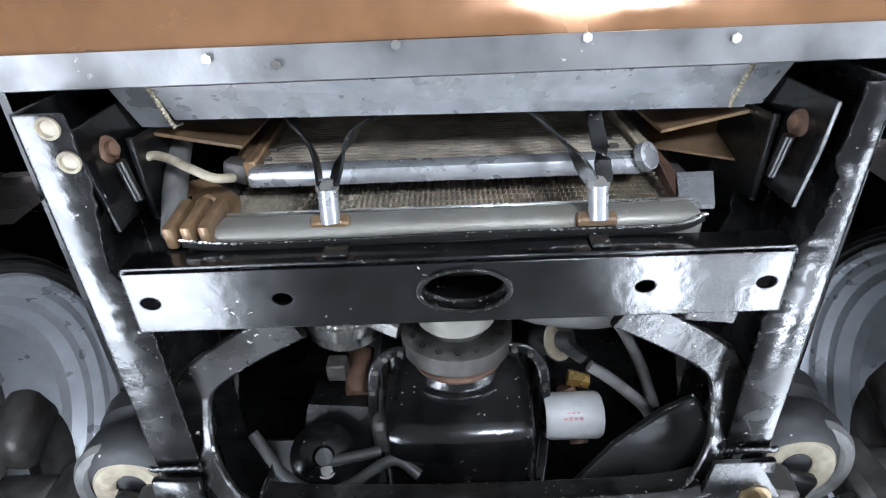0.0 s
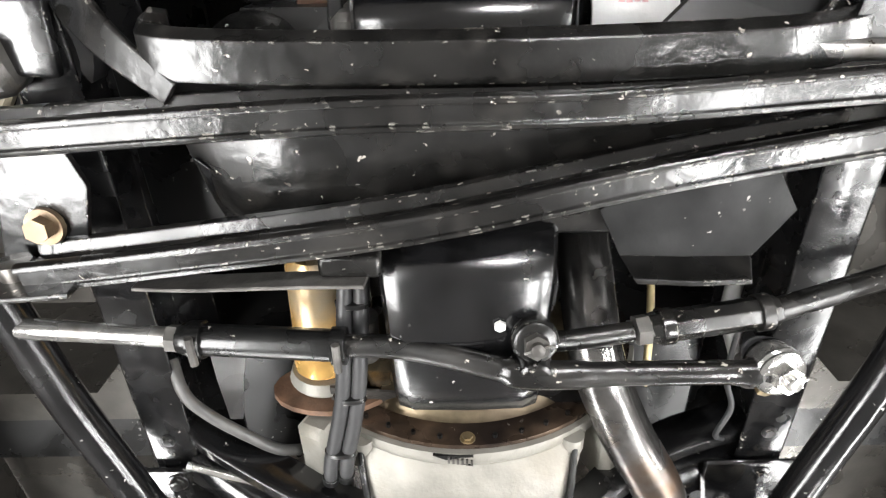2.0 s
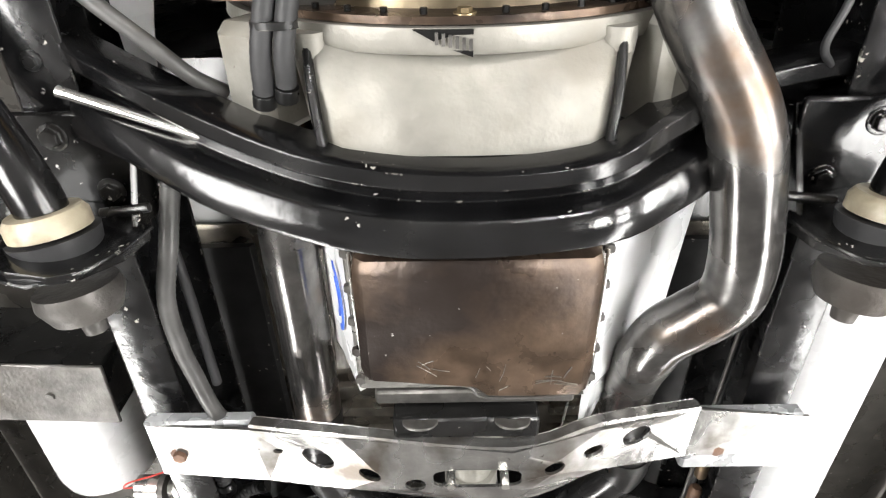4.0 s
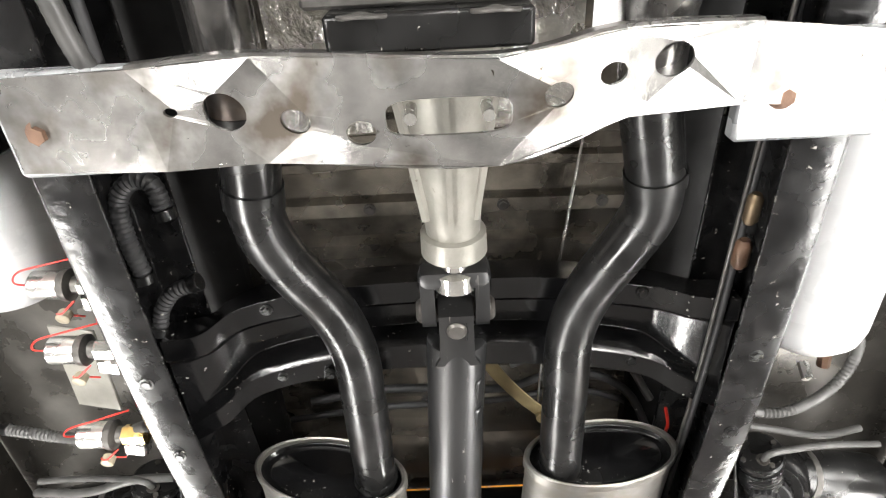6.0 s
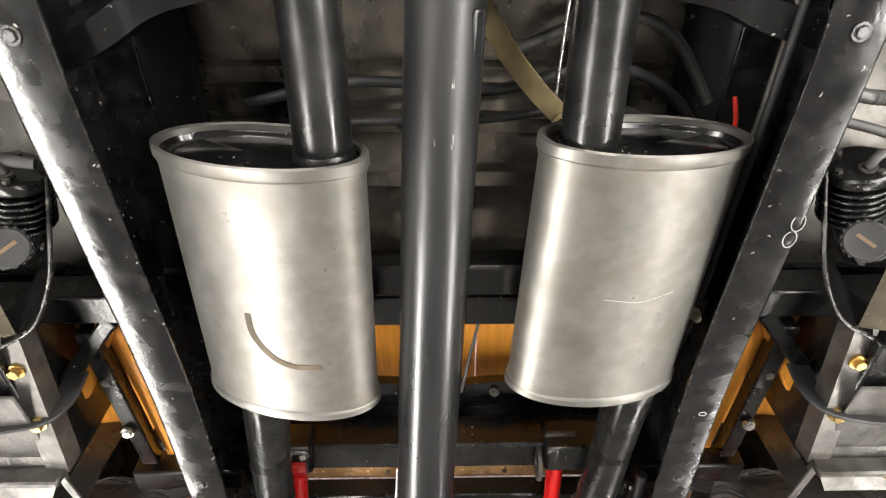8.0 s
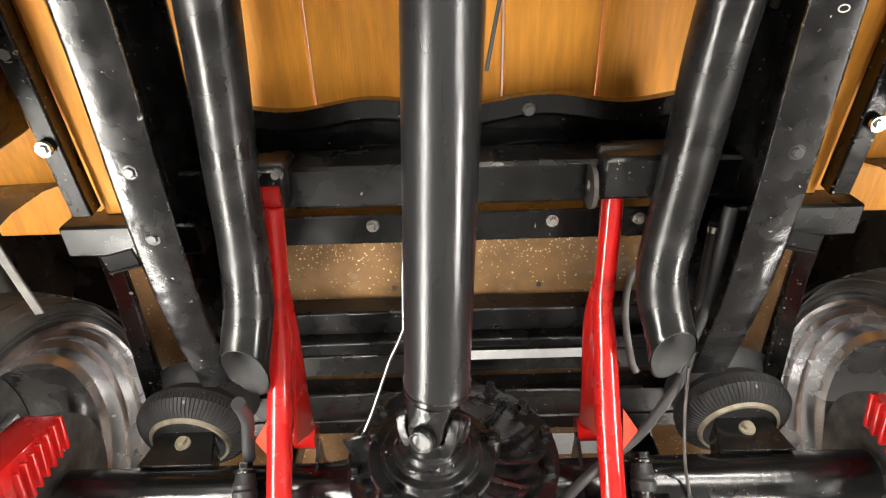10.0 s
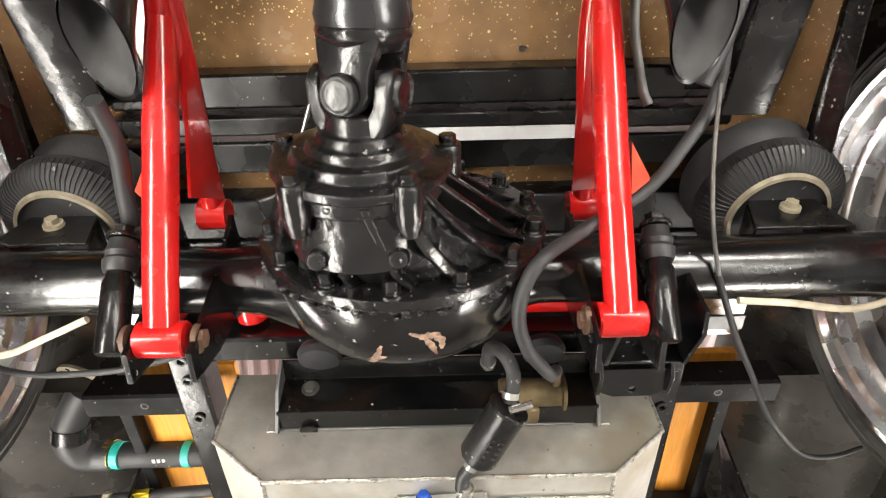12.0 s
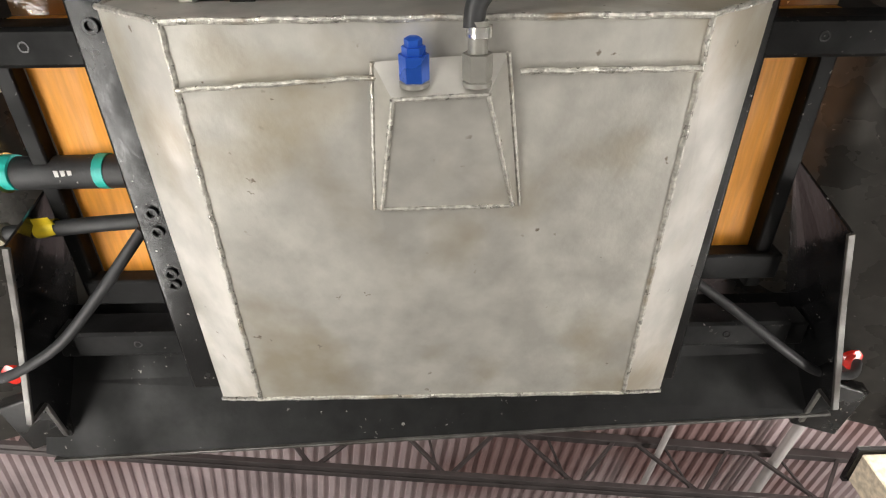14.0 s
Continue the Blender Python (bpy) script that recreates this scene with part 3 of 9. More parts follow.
for p in spline(ax, 5):
    rows.append([(p.x, p.y - 0.040, p.z + 0.045), (p.x, p.y - 0.047, p.z + 0.012), (p.x, p.y - 0.040, p.z), (p.x, p.y - 0.008, p.z - 0.002), (p.x, p.y, p.z + 0.01), (p.x, p.y + 0.03, p.z + 0.045)])
am = part("axle_crossmember", loft(rows), "worn", chassis)
part("lower_flange", box((0.275, 0.813, 1.611), (0.255, 0.016, 0.009), (0, 0, 1.5)), "baresteel", am, "bare scraped flange edge")
part("bolt_plate", plate([(0.300, 0.735), (0.352, 0.735), (0.405, 0.820), (0.400, 0.828), (0.290, 0.828)], [], 0.006, pose(0, 0, 1.614)), "satin", am, smooth=False)
mp = [(0.130, 0.832, 1.648), (0.200, 0.775, 1.680), (0.262, 0.724, 1.690), (0.305, 0.714, 1.702), (0.348, 0.766, 1.690), (0.353, 0.825, 1.662), (0.30, 0.836, 1.648)]
part("engine_mount_plate", loft([mp, [(x, y, z + 0.008) for x, y, z in mp]]), "matte", am, smooth=False)
rows = []
for y, z in ((0.825, 1.640), (0.850, 1.635), (0.90, 1.632), (0.95, 1.6325), (0.985, 1.640), (0.998, 1.660)):
    xl = -0.262 + 0.25 * max(0.0, y - 0.855)
    xs = [xl, xl + 0.03, -0.12, -0.02, 0.08, 0.17, 0.24, 0.30]
    dz = [0.016, 0.0, -0.001, 0.001, 0.0, 0.001, 0.006, 0.02]
    rows.append([(x, y, z + d) for x, d in zip(xs, dz)] + [(x, y, z + d + 0.005) for x, d in reversed(list(zip(xs, dz)))])
part("cover_plate", loft(rows), "worn", am)
part("crease_plate", loft([[(-0.245, 0.90, 1.640), (-0.150, 0.980, 1.628), (-0.145, 0.984, 1.634), (-0.245, 0.905, 1.646)], [(-0.235, 0.945, 1.646), (-0.150, 0.992, 1.640), (-0.145, 0.996, 1.644), (-0.235, 0.950, 1.650)]]), "frame", am, smooth=False)
# dark sheet added above the opening in place of the shade inside it
part("hole_shade_sheet", box((-0.29, 0.93, 1.76), (0.14, 0.20, 0.006), b=0.001), "dark", am)
pp = [(0.120, 0.952, 1.620), (0.143, 0.998, 1.612), (0.262, 1.000, 1.610), (0.320, 0.973, 1.652), (0.290, 0.930, 1.645), (0.200, 0.918, 1.635)]
pm = V((0.215, 0.962, 1.622))
bm = bmesh.new()
lo = [bm.verts.new(p) for p in pp]
hi = [bm.verts.new((x, y, z + 0.008)) for x, y, z in pp]
c0, c1 = bm.verts.new(pm), bm.verts.new(pm + V((0, 0, 0.008)))
for k in range(6):
    n_ = (k + 1) % 6
    bm.faces.new((lo[k], lo[n_], c0)); bm.faces.new((hi[n_], hi[k], c1)); bm.faces.new((lo[n_], lo[k], hi[k], hi[n_]))
part("pivot_plate", bm, "flatblack", am)
part("pivot_lip", loft([[(0.142, 0.996, 1.613), (0.148, 1.003, 1.582), (0.152, 1.008, 1.582), (0.146, 1.001, 1.615)], [(0.200, 0.998, 1.611), (0.200, 1.004, 1.578), (0.200, 1.009, 1.578), (0.200, 1.003, 1.613)], [(0.262, 0.998, 1.611), (0.250, 1.002, 1.577), (0.252, 1.007, 1.577), (0.266, 1.003, 1.613)]]), "worn", am)
part("lower_lip", sweep(spline([(-0.31, 1.012, 1.606), (-0.25, 1.008, 1.596), (-0.16, 1.000, 1.586), (-0.09, 0.995, 1.578)], 4), rect(0.004, 0.026, 0.001), (0, 0, 1)), "dull", am, "bare worn flange edge")
part("bracket", box((-0.105, 0.984, 1.590), (0.055, 0.022, 0.022), (0, 0, 2)), "worn", am)

# bell housing crossmember: pressed, dips under the transmission
F = spline([(-0.35, 1.262, 1.66), (-0.325, 1.272, 1.64), (-0.22, 1.310, 1.598), (-0.115, 1.338, 1.565), (0, 1.347, 1.552), (0.105, 1.340, 1.558), (0.175, 1.318, 1.598), (0.25, 1.30, 1.64), (0.36, 1.29, 1.67)], 5)
R = spline([(-0.35, 1.345, 1.64), (-0.29, 1.360, 1.612), (-0.21, 1.392, 1.58), (-0.10, 1.418, 1.556), (0, 1.425, 1.552), (0.12, 1.416, 1.558), (0.19, 1.40, 1.59), (0.26, 1.38, 1.63), (0.36, 1.37, 1.66)], 5)
rows = []
for f, r in zip(F, R):
    w = r - f
    up = V((0, 0, 1))
    rows.append([f + up * 0.050, f - w * 0.02 + up * 0.006, f + w * 0.04 - up * 0.002, f + w * 0.21 - up * 0.001, f + w * 0.27 + up * 0.005, f + w * 0.32 + up * 0.024, f + w * 0.50 + up * 0.026, f + w * 0.545 + up * 0.020,
                 f + w * 0.575 + up * 0.005, f + w * 0.62 + up * 0.001, f + w * 0.92 - up * 0.004, r - up * 0.002, r + w * 0.02 + up * 0.003, r + w * 0.02 + up * 0.030, r - w * 0.04 + up * 0.030, r - w * 0.05 + up * 0.003,
                 f + w * 0.60 + up * 0.008, f + w * 0.52 + up * 0.032, f + w * 0.30 + up * 0.030, f + w * 0.22 + up * 0.005, f + w * 0.03 + up * 0.006, f + w * 0.03 + up * 0.050])
part("bell_crossmember", loft(rows), "frame", chassis)

# transmission crossmember: pressed plate with lightening holes
out = [(-0.375, -0.03), (-0.25, -0.035), (-0.14, -0.045), (0.05, -0.038), (0.15, -0.05), (0.27, -0.045), (0.40, -0.03), (0.40, 0.03), (0.26, 0.02), (0.16, 0.02), (0.05, 0.048), (-0.14, 0.042), (-0.24, 0.055), (-0.375, 0.055)]
hs = [ring(-0.172, 0, 0.020, 0.016), ring(-0.110, 0.004, 0.013, 0.010), ring(-0.058, 0.014, 0.012, 0.010), ring(0.012, 0.004, 0.050, 0.015, 28, 4), ring(0.098, -0.008, 0.012, 0.010), ring(0.143, -0.018, 0.012, 0.009), ring(0.196, -0.022, 0.018, 0.014), ring(-0.222, 0.002, 0.006, 0.004)]
bm = plate(out, hs, 0.004)
for v in bm.verts:
    x = v.co.x
    v.co.z += 1.560 + 0.040 * max(0.0, min(1.0, (abs(x) - 0.09) / 0.12)) + (0.012 if abs(x) > 0.27 else 0)
    v.co.y += 1.722
tx = part("transmission_crossmember", bm, "baresteel", chassis, smooth=False)
for ln in ([(-0.24, 1.776, 1.612), (-0.14, 1.764, 1.588), (0.05, 1.770, 1.572), (0.16, 1.742, 1.596)], [(-0.25, 1.687, 1.612), (-0.14, 1.677, 1.588), (0.05, 1.684, 1.572), (0.15, 1.672, 1.594), (0.27, 1.677, 1.620)]):
    part("folded_edge", sweep(spline(ln, 5), rect(0.005, 0.018), (0, 0, 1)), "baresteel", tx)
for sx, x0 in ((-1, -0.315), (1, 0.33)):
    part("end_bracket", box((x0, 1.735, 1.622), (0.13, 0.095, 0.02), (0, 0, 0), 0.004), "galv", tx)
    part("bracket_bolt", hexhead((x0 - 0.03, 1.74, 1.611), (0, 0, -1), 0.008), "rust", tx)

# wide pressed cab crossmember: two ridges with a valley between, flared on to the rails
A = spline([(-0.385, 2.10, 1.722), (-0.335, 2.10, 1.735), (-0.28, 2.078, 1.762), (-0.15, 2.062, 1.774), (0, 2.060, 1.778), (0.15, 2.062, 1.774), (0.28, 2.078, 1.764), (0.335, 2.082, 1.742), (0.385, 2.078, 1.726)], 5)
B = spline([(-0.385, 2.245, 1.722), (-0.335, 2.222, 1.735), (-0.28, 2.192, 1.762), (-0.15, 2.172, 1.774), (0, 2.168, 1.778), (0.15, 2.172, 1.774), (0.28, 2.19, 1.764), (0.335, 2.212, 1.742), (0.385, 2.225, 1.726)], 5)
rows = []
for f, r in zip(A, B):
    e = max(0.0, min(1.0, (0.385 - abs(f.x)) / 0.09))
    dv = 0.035 * e + 0.006
    rows.append([(f.x, f.y - 0.030, f.z + 0.045), (f.x, f.y - 0.028, f.z + 0.002), (f.x, f.y + 0.004, f.z), (f.x, f.y + 0.012, f.z + 0.006), (f.x, f.y + 0.022, f.z + dv), (r.x, r.y - 0.034, r.z + dv), (r.x, r.y - 0.024, r.z + 0.006), (r.x, r.y - 0.016, r.z), (r.x, r.y + 0.018, r.z + 0.001), (r.x, r.y + 0.020, r.z + 0.02), (r.x, r.y + 0.02, r.z + 0.045)])
m = part("cab_crossmember", loft(rows), "frame", chassis)
for y0 in (2.048, 2.172):
    for x in (-0.25, -0.18, 0.2, 0.268):
        part("arch_bolt", hexhead((x, y0 + 0.01, 1.7675), (0, 0, -1), 0.006, 0.005), "satin", m)

# cross tubes between the rails behind the mufflers
box_member("cross_tube", "frame", [(-0.37, 2.56, 1.80), (0.37, 2.56, 1.80)], 0.05, 0.05)
box_member("cross_tube", "frame", [(-0.36, 2.655, 1.86), (0.36, 2.655, 1.86)], 0.06, 0.05)
xb = []
for x in np.linspace(-0.36, 0.36, 49):
    wave = 0.5 - 0.5 * math.cos(2 * math.pi * (x + 0.36) / 0.24)
    y0, z0 = 2.872 + 0.016 * wave, 1.905 + 0.006 * wave
    xb.append([(x, y0, z0 + 0.02), (x, y0, z0), (x, y0 + 0.025, z0 - 0.004), (x, y0 + 0.034, z0 + 0.012), (x, y0 + 0.070, z0 + 0.012), (x, y0 + 0.080, z0 - 0.006), (x, y0 + 0.115, z0 - 0.004), (x, y0 + 0.120, z0 + 0.02), (x, y0 + 0.112, z0 + 0.006), (x, y0 + 0.083, z0 + 0.003), (x, y0 + 0.072, z0 + 0.018), (x, y0 + 0.032, z0 + 0.018), (x, y0 + 0.022, z0 + 0.003), (x, y0 + 0.004, z0 + 0.006)])
pc = part("pressed_crossbar", loft(xb), "frame", chassis)
for x, y in ((-0.13, 2.965), (0.02, 2.968), (0.14, 2.965), (-0.06, 2.89), (0.10, 2.89)):
    part("crossbar_bolt", hexhead((x, y, 1.897), (0, 0, -1), 0.006, 0.006), "dull", pc)
box_member("cross_tube", "satin", [(-0.37, 2.965, 1.85), (0.37, 2.965, 1.85)], 0.06, 0.07)
for sx in (-1, 1):
    # rear sub frame that carries the tank
    box_member("rear_rail", "frame", [(sx * 0.372, 3.62, 1.832), (sx * 0.374, 4.35, 1.84)], 0.05, 0.06)
    part("rear_riser", box((sx * 0.370, 3.635, 1.90), (0.058, 0.05, 0.19), (0, 0, 0), 0.004), "frame", chassis)
    for y in (3.66, 3.70, 3.78, 4.02, 4.05, 4.12, 4.14):
        part("rail_hole_plug", lathe((sx * 0.372, y, 1.803 + (y - 3.62) * 0.011 - 0.002), (0, 0, -1), [(0, 0.009), (0.003, 0.009), (0.003, 0.006), (-0.001, 0.0055)], 12), "dark", chassis)
box_member("rear_cross_box", "frame", [(-0.36, 3.665, 1.862), (0.36, 3.665, 1.862)], 0.045, 0.07)
for y, z in ((3.84, 1.90), (4.33, 1.90)):
    for sx in (-1, 1):
        box_member("outrigger", "flatblack", [(sx * 0.39, y - 0.02, z), (sx * 0.605, y - 0.02, z)], 0.05, 0.06)
        # dark disc drawn on the beam for the shade in a hole
        part("beam_hole_shade", lathe((sx * 0.50, y - 0.022, z - 0.0300), (0, 0, -1), [(0, 0.007), (0.001, 0.007), (0.001, 0.005), (-0.002, 0.005), (-0.002, 0)], 14), "dark", chassis)

# ---- body above the frame ----
def body():
    b = thing("truck_body", (0, 1, 1.7), "bronze painted pickup truck body seen from underneath", "truck body")
    # front valance
    rows = []
    for x in np.linspace(-0.95, 0.95, 13):
        bow = 0.05 * (x / 0.95) ** 2
        rows.append([(x, 0.02 + bow, 1.98), (x, 0.13 + bow, 1.80), (x, 0.20 + bow, 1.735), (x, 0.258 + bow * 0.3, 1.722), (x, 0.262 + bow * 0.3, 1.726), (x, 0.20 + bow, 1.742), (x, 0.135 + bow, 1.806), (x, 0.025 + bow, 1.985)])
    va = part("front_valance", loft(rows), "copper", b)
    rows = []
    for x in np.linspace(-0.9, 0.9, 9):
        rows.append([(x, 0.2585, 1.719), (x, 0.292, 1.718), (x, 0.294, 1.723), (x, 0.2585, 1.7215)])
    part("valance_lip", loft(rows), "lipsteel", va, "dull silver flange")
    for x, y in ((-0.165, 0.276), (-0.23, 0.268), (-0.05, 0.262), (0.13, 0.262), (0.27, 0.268), (0.46, 0.266)):
        part("lip_clip", hexhead((x, y, 1.7185), (0, 0, -1), 0.005, 0.004, False), "bright", va)
    sp = part("splash_panel", loft([[(-0.305, 0.300, 1.745), (-0.305, 0.345, 1.780), (-0.305, 0.345, 1.786), (-0.305, 0.298, 1.752)], [(0.325, 0.300, 1.745), (0.325, 0.355, 1.780), (0.325, 0.355, 1.786), (0.325, 0.298, 1.752)]]), "galv", b, "galvanised splash panel")
    for sx in (-1, 1):
        part("side_bracket", loft([[(sx * 0.306, 0.296, 1.742), (sx * 0.352, 0.292, 1.745), (sx * 0.352, 0.292, 1.749), (sx * 0.306, 0.296, 1.746)], [(sx * 0.306, 0.352, 1.776), (sx * 0.345, 0.352, 1.782), (sx * 0.345, 0.352, 1.786), (sx * 0.306, 0.352, 1.780)], [(sx * 0.310, 0.356, 1.81), (sx * 0.350, 0.358, 1.82), (sx * 0.350, 0.362, 1.82), (sx * 0.310, 0.360, 1.81)]]), "galv", b, "pale galvanised end flange", smooth=False)
        bm = bmesh.new()
        rng = random.Random(7)
        for k in range(14):
            u = k / 13
            bmesh.ops.create_icosphere(bm, subdivisions=1, radius=0.0032, matrix=Matrix.Translation((sx * 0.3065 + rng.uniform(-0.001, 0.001), 0.297 + 0.054 * u, 1.7425 + 0.033 * u)))
        part("sealer_seam", bm, "bush", b, "dirty cream seam sealer")
    for sx in (-1, 1):
        part("air_deflector", loft([[(sx * 0.245, 0.385, 1.80), (sx * 0.345, 0.36, 1.79), (sx * 0.345, 0.364, 1.79), (sx * 0.245, 0.389, 1.80)], [(sx * 0.25, 0.40, 2.10), (sx * 0.36, 0.37, 2.12), (sx * 0.36, 0.374, 2.12), (sx * 0.25, 0.404, 2.10)]]), "tanmetal", b, smooth=False)
    # engine bay sides, wheel arches, firewall
    for sx in (-1, 1):
        part("fender_apron", box((sx * 0.50, 0.55, 2.10), (0.01, 0.9, 0.6), b=0), "dark", b)
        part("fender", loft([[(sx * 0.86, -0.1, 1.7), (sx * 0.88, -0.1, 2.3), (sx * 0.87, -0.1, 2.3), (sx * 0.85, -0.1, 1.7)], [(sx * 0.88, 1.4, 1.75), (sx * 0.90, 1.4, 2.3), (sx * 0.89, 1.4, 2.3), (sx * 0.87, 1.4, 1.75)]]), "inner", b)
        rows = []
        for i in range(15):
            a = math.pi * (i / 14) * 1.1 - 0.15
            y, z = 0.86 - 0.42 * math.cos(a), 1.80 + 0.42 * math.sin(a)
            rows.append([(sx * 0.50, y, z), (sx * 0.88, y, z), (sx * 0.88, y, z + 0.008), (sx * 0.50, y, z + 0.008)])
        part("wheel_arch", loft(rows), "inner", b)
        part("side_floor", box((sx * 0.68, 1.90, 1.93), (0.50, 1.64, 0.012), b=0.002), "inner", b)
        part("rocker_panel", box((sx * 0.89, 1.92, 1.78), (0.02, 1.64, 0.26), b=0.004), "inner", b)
    part("hood", box((0, 0.6, 2.45), (1.8, 1.5, 0.02), b=0), "dark", b)
    part("grille_wall", box((0, 0.0, 2.2), (1.7, 0.02, 0.45), b=0), "dark", b)
    part("firewall", loft([[(-0.88, 1.30, 2.45), (0.88, 1.30, 2.45), (0.88, 1.32, 2.45), (-0.88, 1.32, 2.45)], [(-0.88, 1.36, 1.98), (0.88, 1.36, 1.98), (0.88, 1.38, 1.98), (-0.88, 1.38, 1.98)], [(-0.88, 1.60, 1.90), (0.88, 1.60, 1.90), (0.88, 1.60, 1.92), (-0.88, 1.60, 1.92)]]), "dark", b)
    # cab floor: pressed sheet with lips and steps across, and the tunnel
    prof = [(1.58, 1.885), (1.70, 1.889), (1.838, 1.893), (1.845, 1.884), (1.862, 1.884), (1.869, 1.898), (1.893, 1.900), (1.899, 1.889), (1.912, 1.889), (1.918, 1.901), (1.958, 1.904), (1.964, 1.889), (1.986, 1.889), (1.993, 1.905),
            (2.028, 1.908), (2.036, 1.892), (2.060, 1.892), (2.067, 1.906), (2.18, 1.911), (2.296, 1.914), (2.302, 1.901), (2.322, 1.901), (2.328, 1.915), (2.366, 1.917), (2.372, 1.902), (2.392, 1.902), (2.398, 1.916), (2.446, 1.918), (2.452, 1.902), (2.475, 1.902), (2.482, 1.918), (2.64, 1.922)]

    def floor_point(x, y, z):
        tun = 0.07 * max(0.0, math.cos(min(1.0, abs(x) / 0.20) * math.pi / 2)) * max(0.0, min(1.0, (1.96 - y) / 0.3))
        return (x, y + 0.035 * x * x * (1 if y > 1.7 else 0) + 0.012 * x, z + tun)
    rows = []
    for y, z in prof:
        row = [floor_point(x, y, z) for x in np.linspace(-0.5, 0.5, 33)]
        rows.append(row + [(x, yy, zz + 0.004) for x, yy, zz in reversed(row)])
    cf = part("cab_floor", loft(rows), "floorpan", b)
    for sx in (-1, 1):
        part("sill_section", loft([[(sx * 0.300, y, 1.872), (sx * 0.305, y, 1.862), (sx * 0.46, y, 1.858), (sx * 0.46, y, 1.875)] for y in (1.60, 1.90, 2.50)]), "flatblack", cf, "black undercoated sill section")
    for x in (-0.255, -0.108, 0.089, 0.235):
        part("floor_bolt", hexhead((x, 1.974 + 0.012 * x, 1.888), (0, 0, -1), 0.006, 0.005), "dull", cf)
    for x, y in ((-0.20, 2.31), (0.215, 2.31), (-0.05, 2.38), (0.18, 2.46)):
        part("floor_bolt", hexhead((x, y, 1.9005), (0, 0, -1), 0.006, 0.005), "satin", cf)
    for x0, x1 in ((-0.21, -0.09), (0.07, 0.19)):
        rows = []
        for y in np.linspace(1.62, 1.858, 12):
            z = float(np.interp(y, [p[0] for p in prof], [p[1] for p in prof])) - 0.006
            row = [floor_point(x, y, z) for x in np.linspace(x0, x1, 9)]
            rows.append(row + [(x, yy, zz + 0.002) for x, yy, zz in reversed(row)])
        part("heat_foil", loft(rows), "foil", cf, "crinkled silver heat foil")
    part("cab_rear_wall", box((0, 2.64, 2.12), (1.7, 0.02, 0.42), b=0), "dark", b)
    # bed: side panels and front wall
    for sx in (-1, 1):
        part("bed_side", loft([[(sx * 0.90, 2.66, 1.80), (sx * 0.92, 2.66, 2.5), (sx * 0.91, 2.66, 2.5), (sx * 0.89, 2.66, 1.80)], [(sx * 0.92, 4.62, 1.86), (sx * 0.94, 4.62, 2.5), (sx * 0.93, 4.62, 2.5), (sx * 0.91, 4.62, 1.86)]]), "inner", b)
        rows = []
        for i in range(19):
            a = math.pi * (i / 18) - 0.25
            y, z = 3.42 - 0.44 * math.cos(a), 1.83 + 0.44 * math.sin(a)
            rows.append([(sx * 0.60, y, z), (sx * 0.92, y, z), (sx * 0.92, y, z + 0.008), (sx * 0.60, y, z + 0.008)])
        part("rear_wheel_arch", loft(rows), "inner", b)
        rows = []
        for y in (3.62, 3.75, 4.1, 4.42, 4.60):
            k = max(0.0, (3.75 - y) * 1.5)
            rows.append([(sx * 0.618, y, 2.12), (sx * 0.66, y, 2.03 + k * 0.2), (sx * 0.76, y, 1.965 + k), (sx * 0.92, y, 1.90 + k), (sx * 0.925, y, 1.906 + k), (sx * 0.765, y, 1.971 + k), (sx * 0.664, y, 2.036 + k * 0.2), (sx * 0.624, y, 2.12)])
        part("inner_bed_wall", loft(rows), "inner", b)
    return b


body()

# ---- radiator ----
def zigzag(bm, x0, x1, y, z, tall, step=0.0032, deep=0.010):
    """One corrugated fin strip between two flat tubes."""
    n = int((x1 - x0) / step)
    front = [bm.verts.new((x0 + i * step, y, z + (tall if i % 2 else 0.0))) for i in range(n)]
    back = [bm.verts.new((x0 + i * step, y + deep, z + (tall if i % 2 else 0.0))) for i in range(n)]
    for i in range(n - 1):
        bm.faces.new((front[i], front[i + 1], back[i + 1], back[i]))


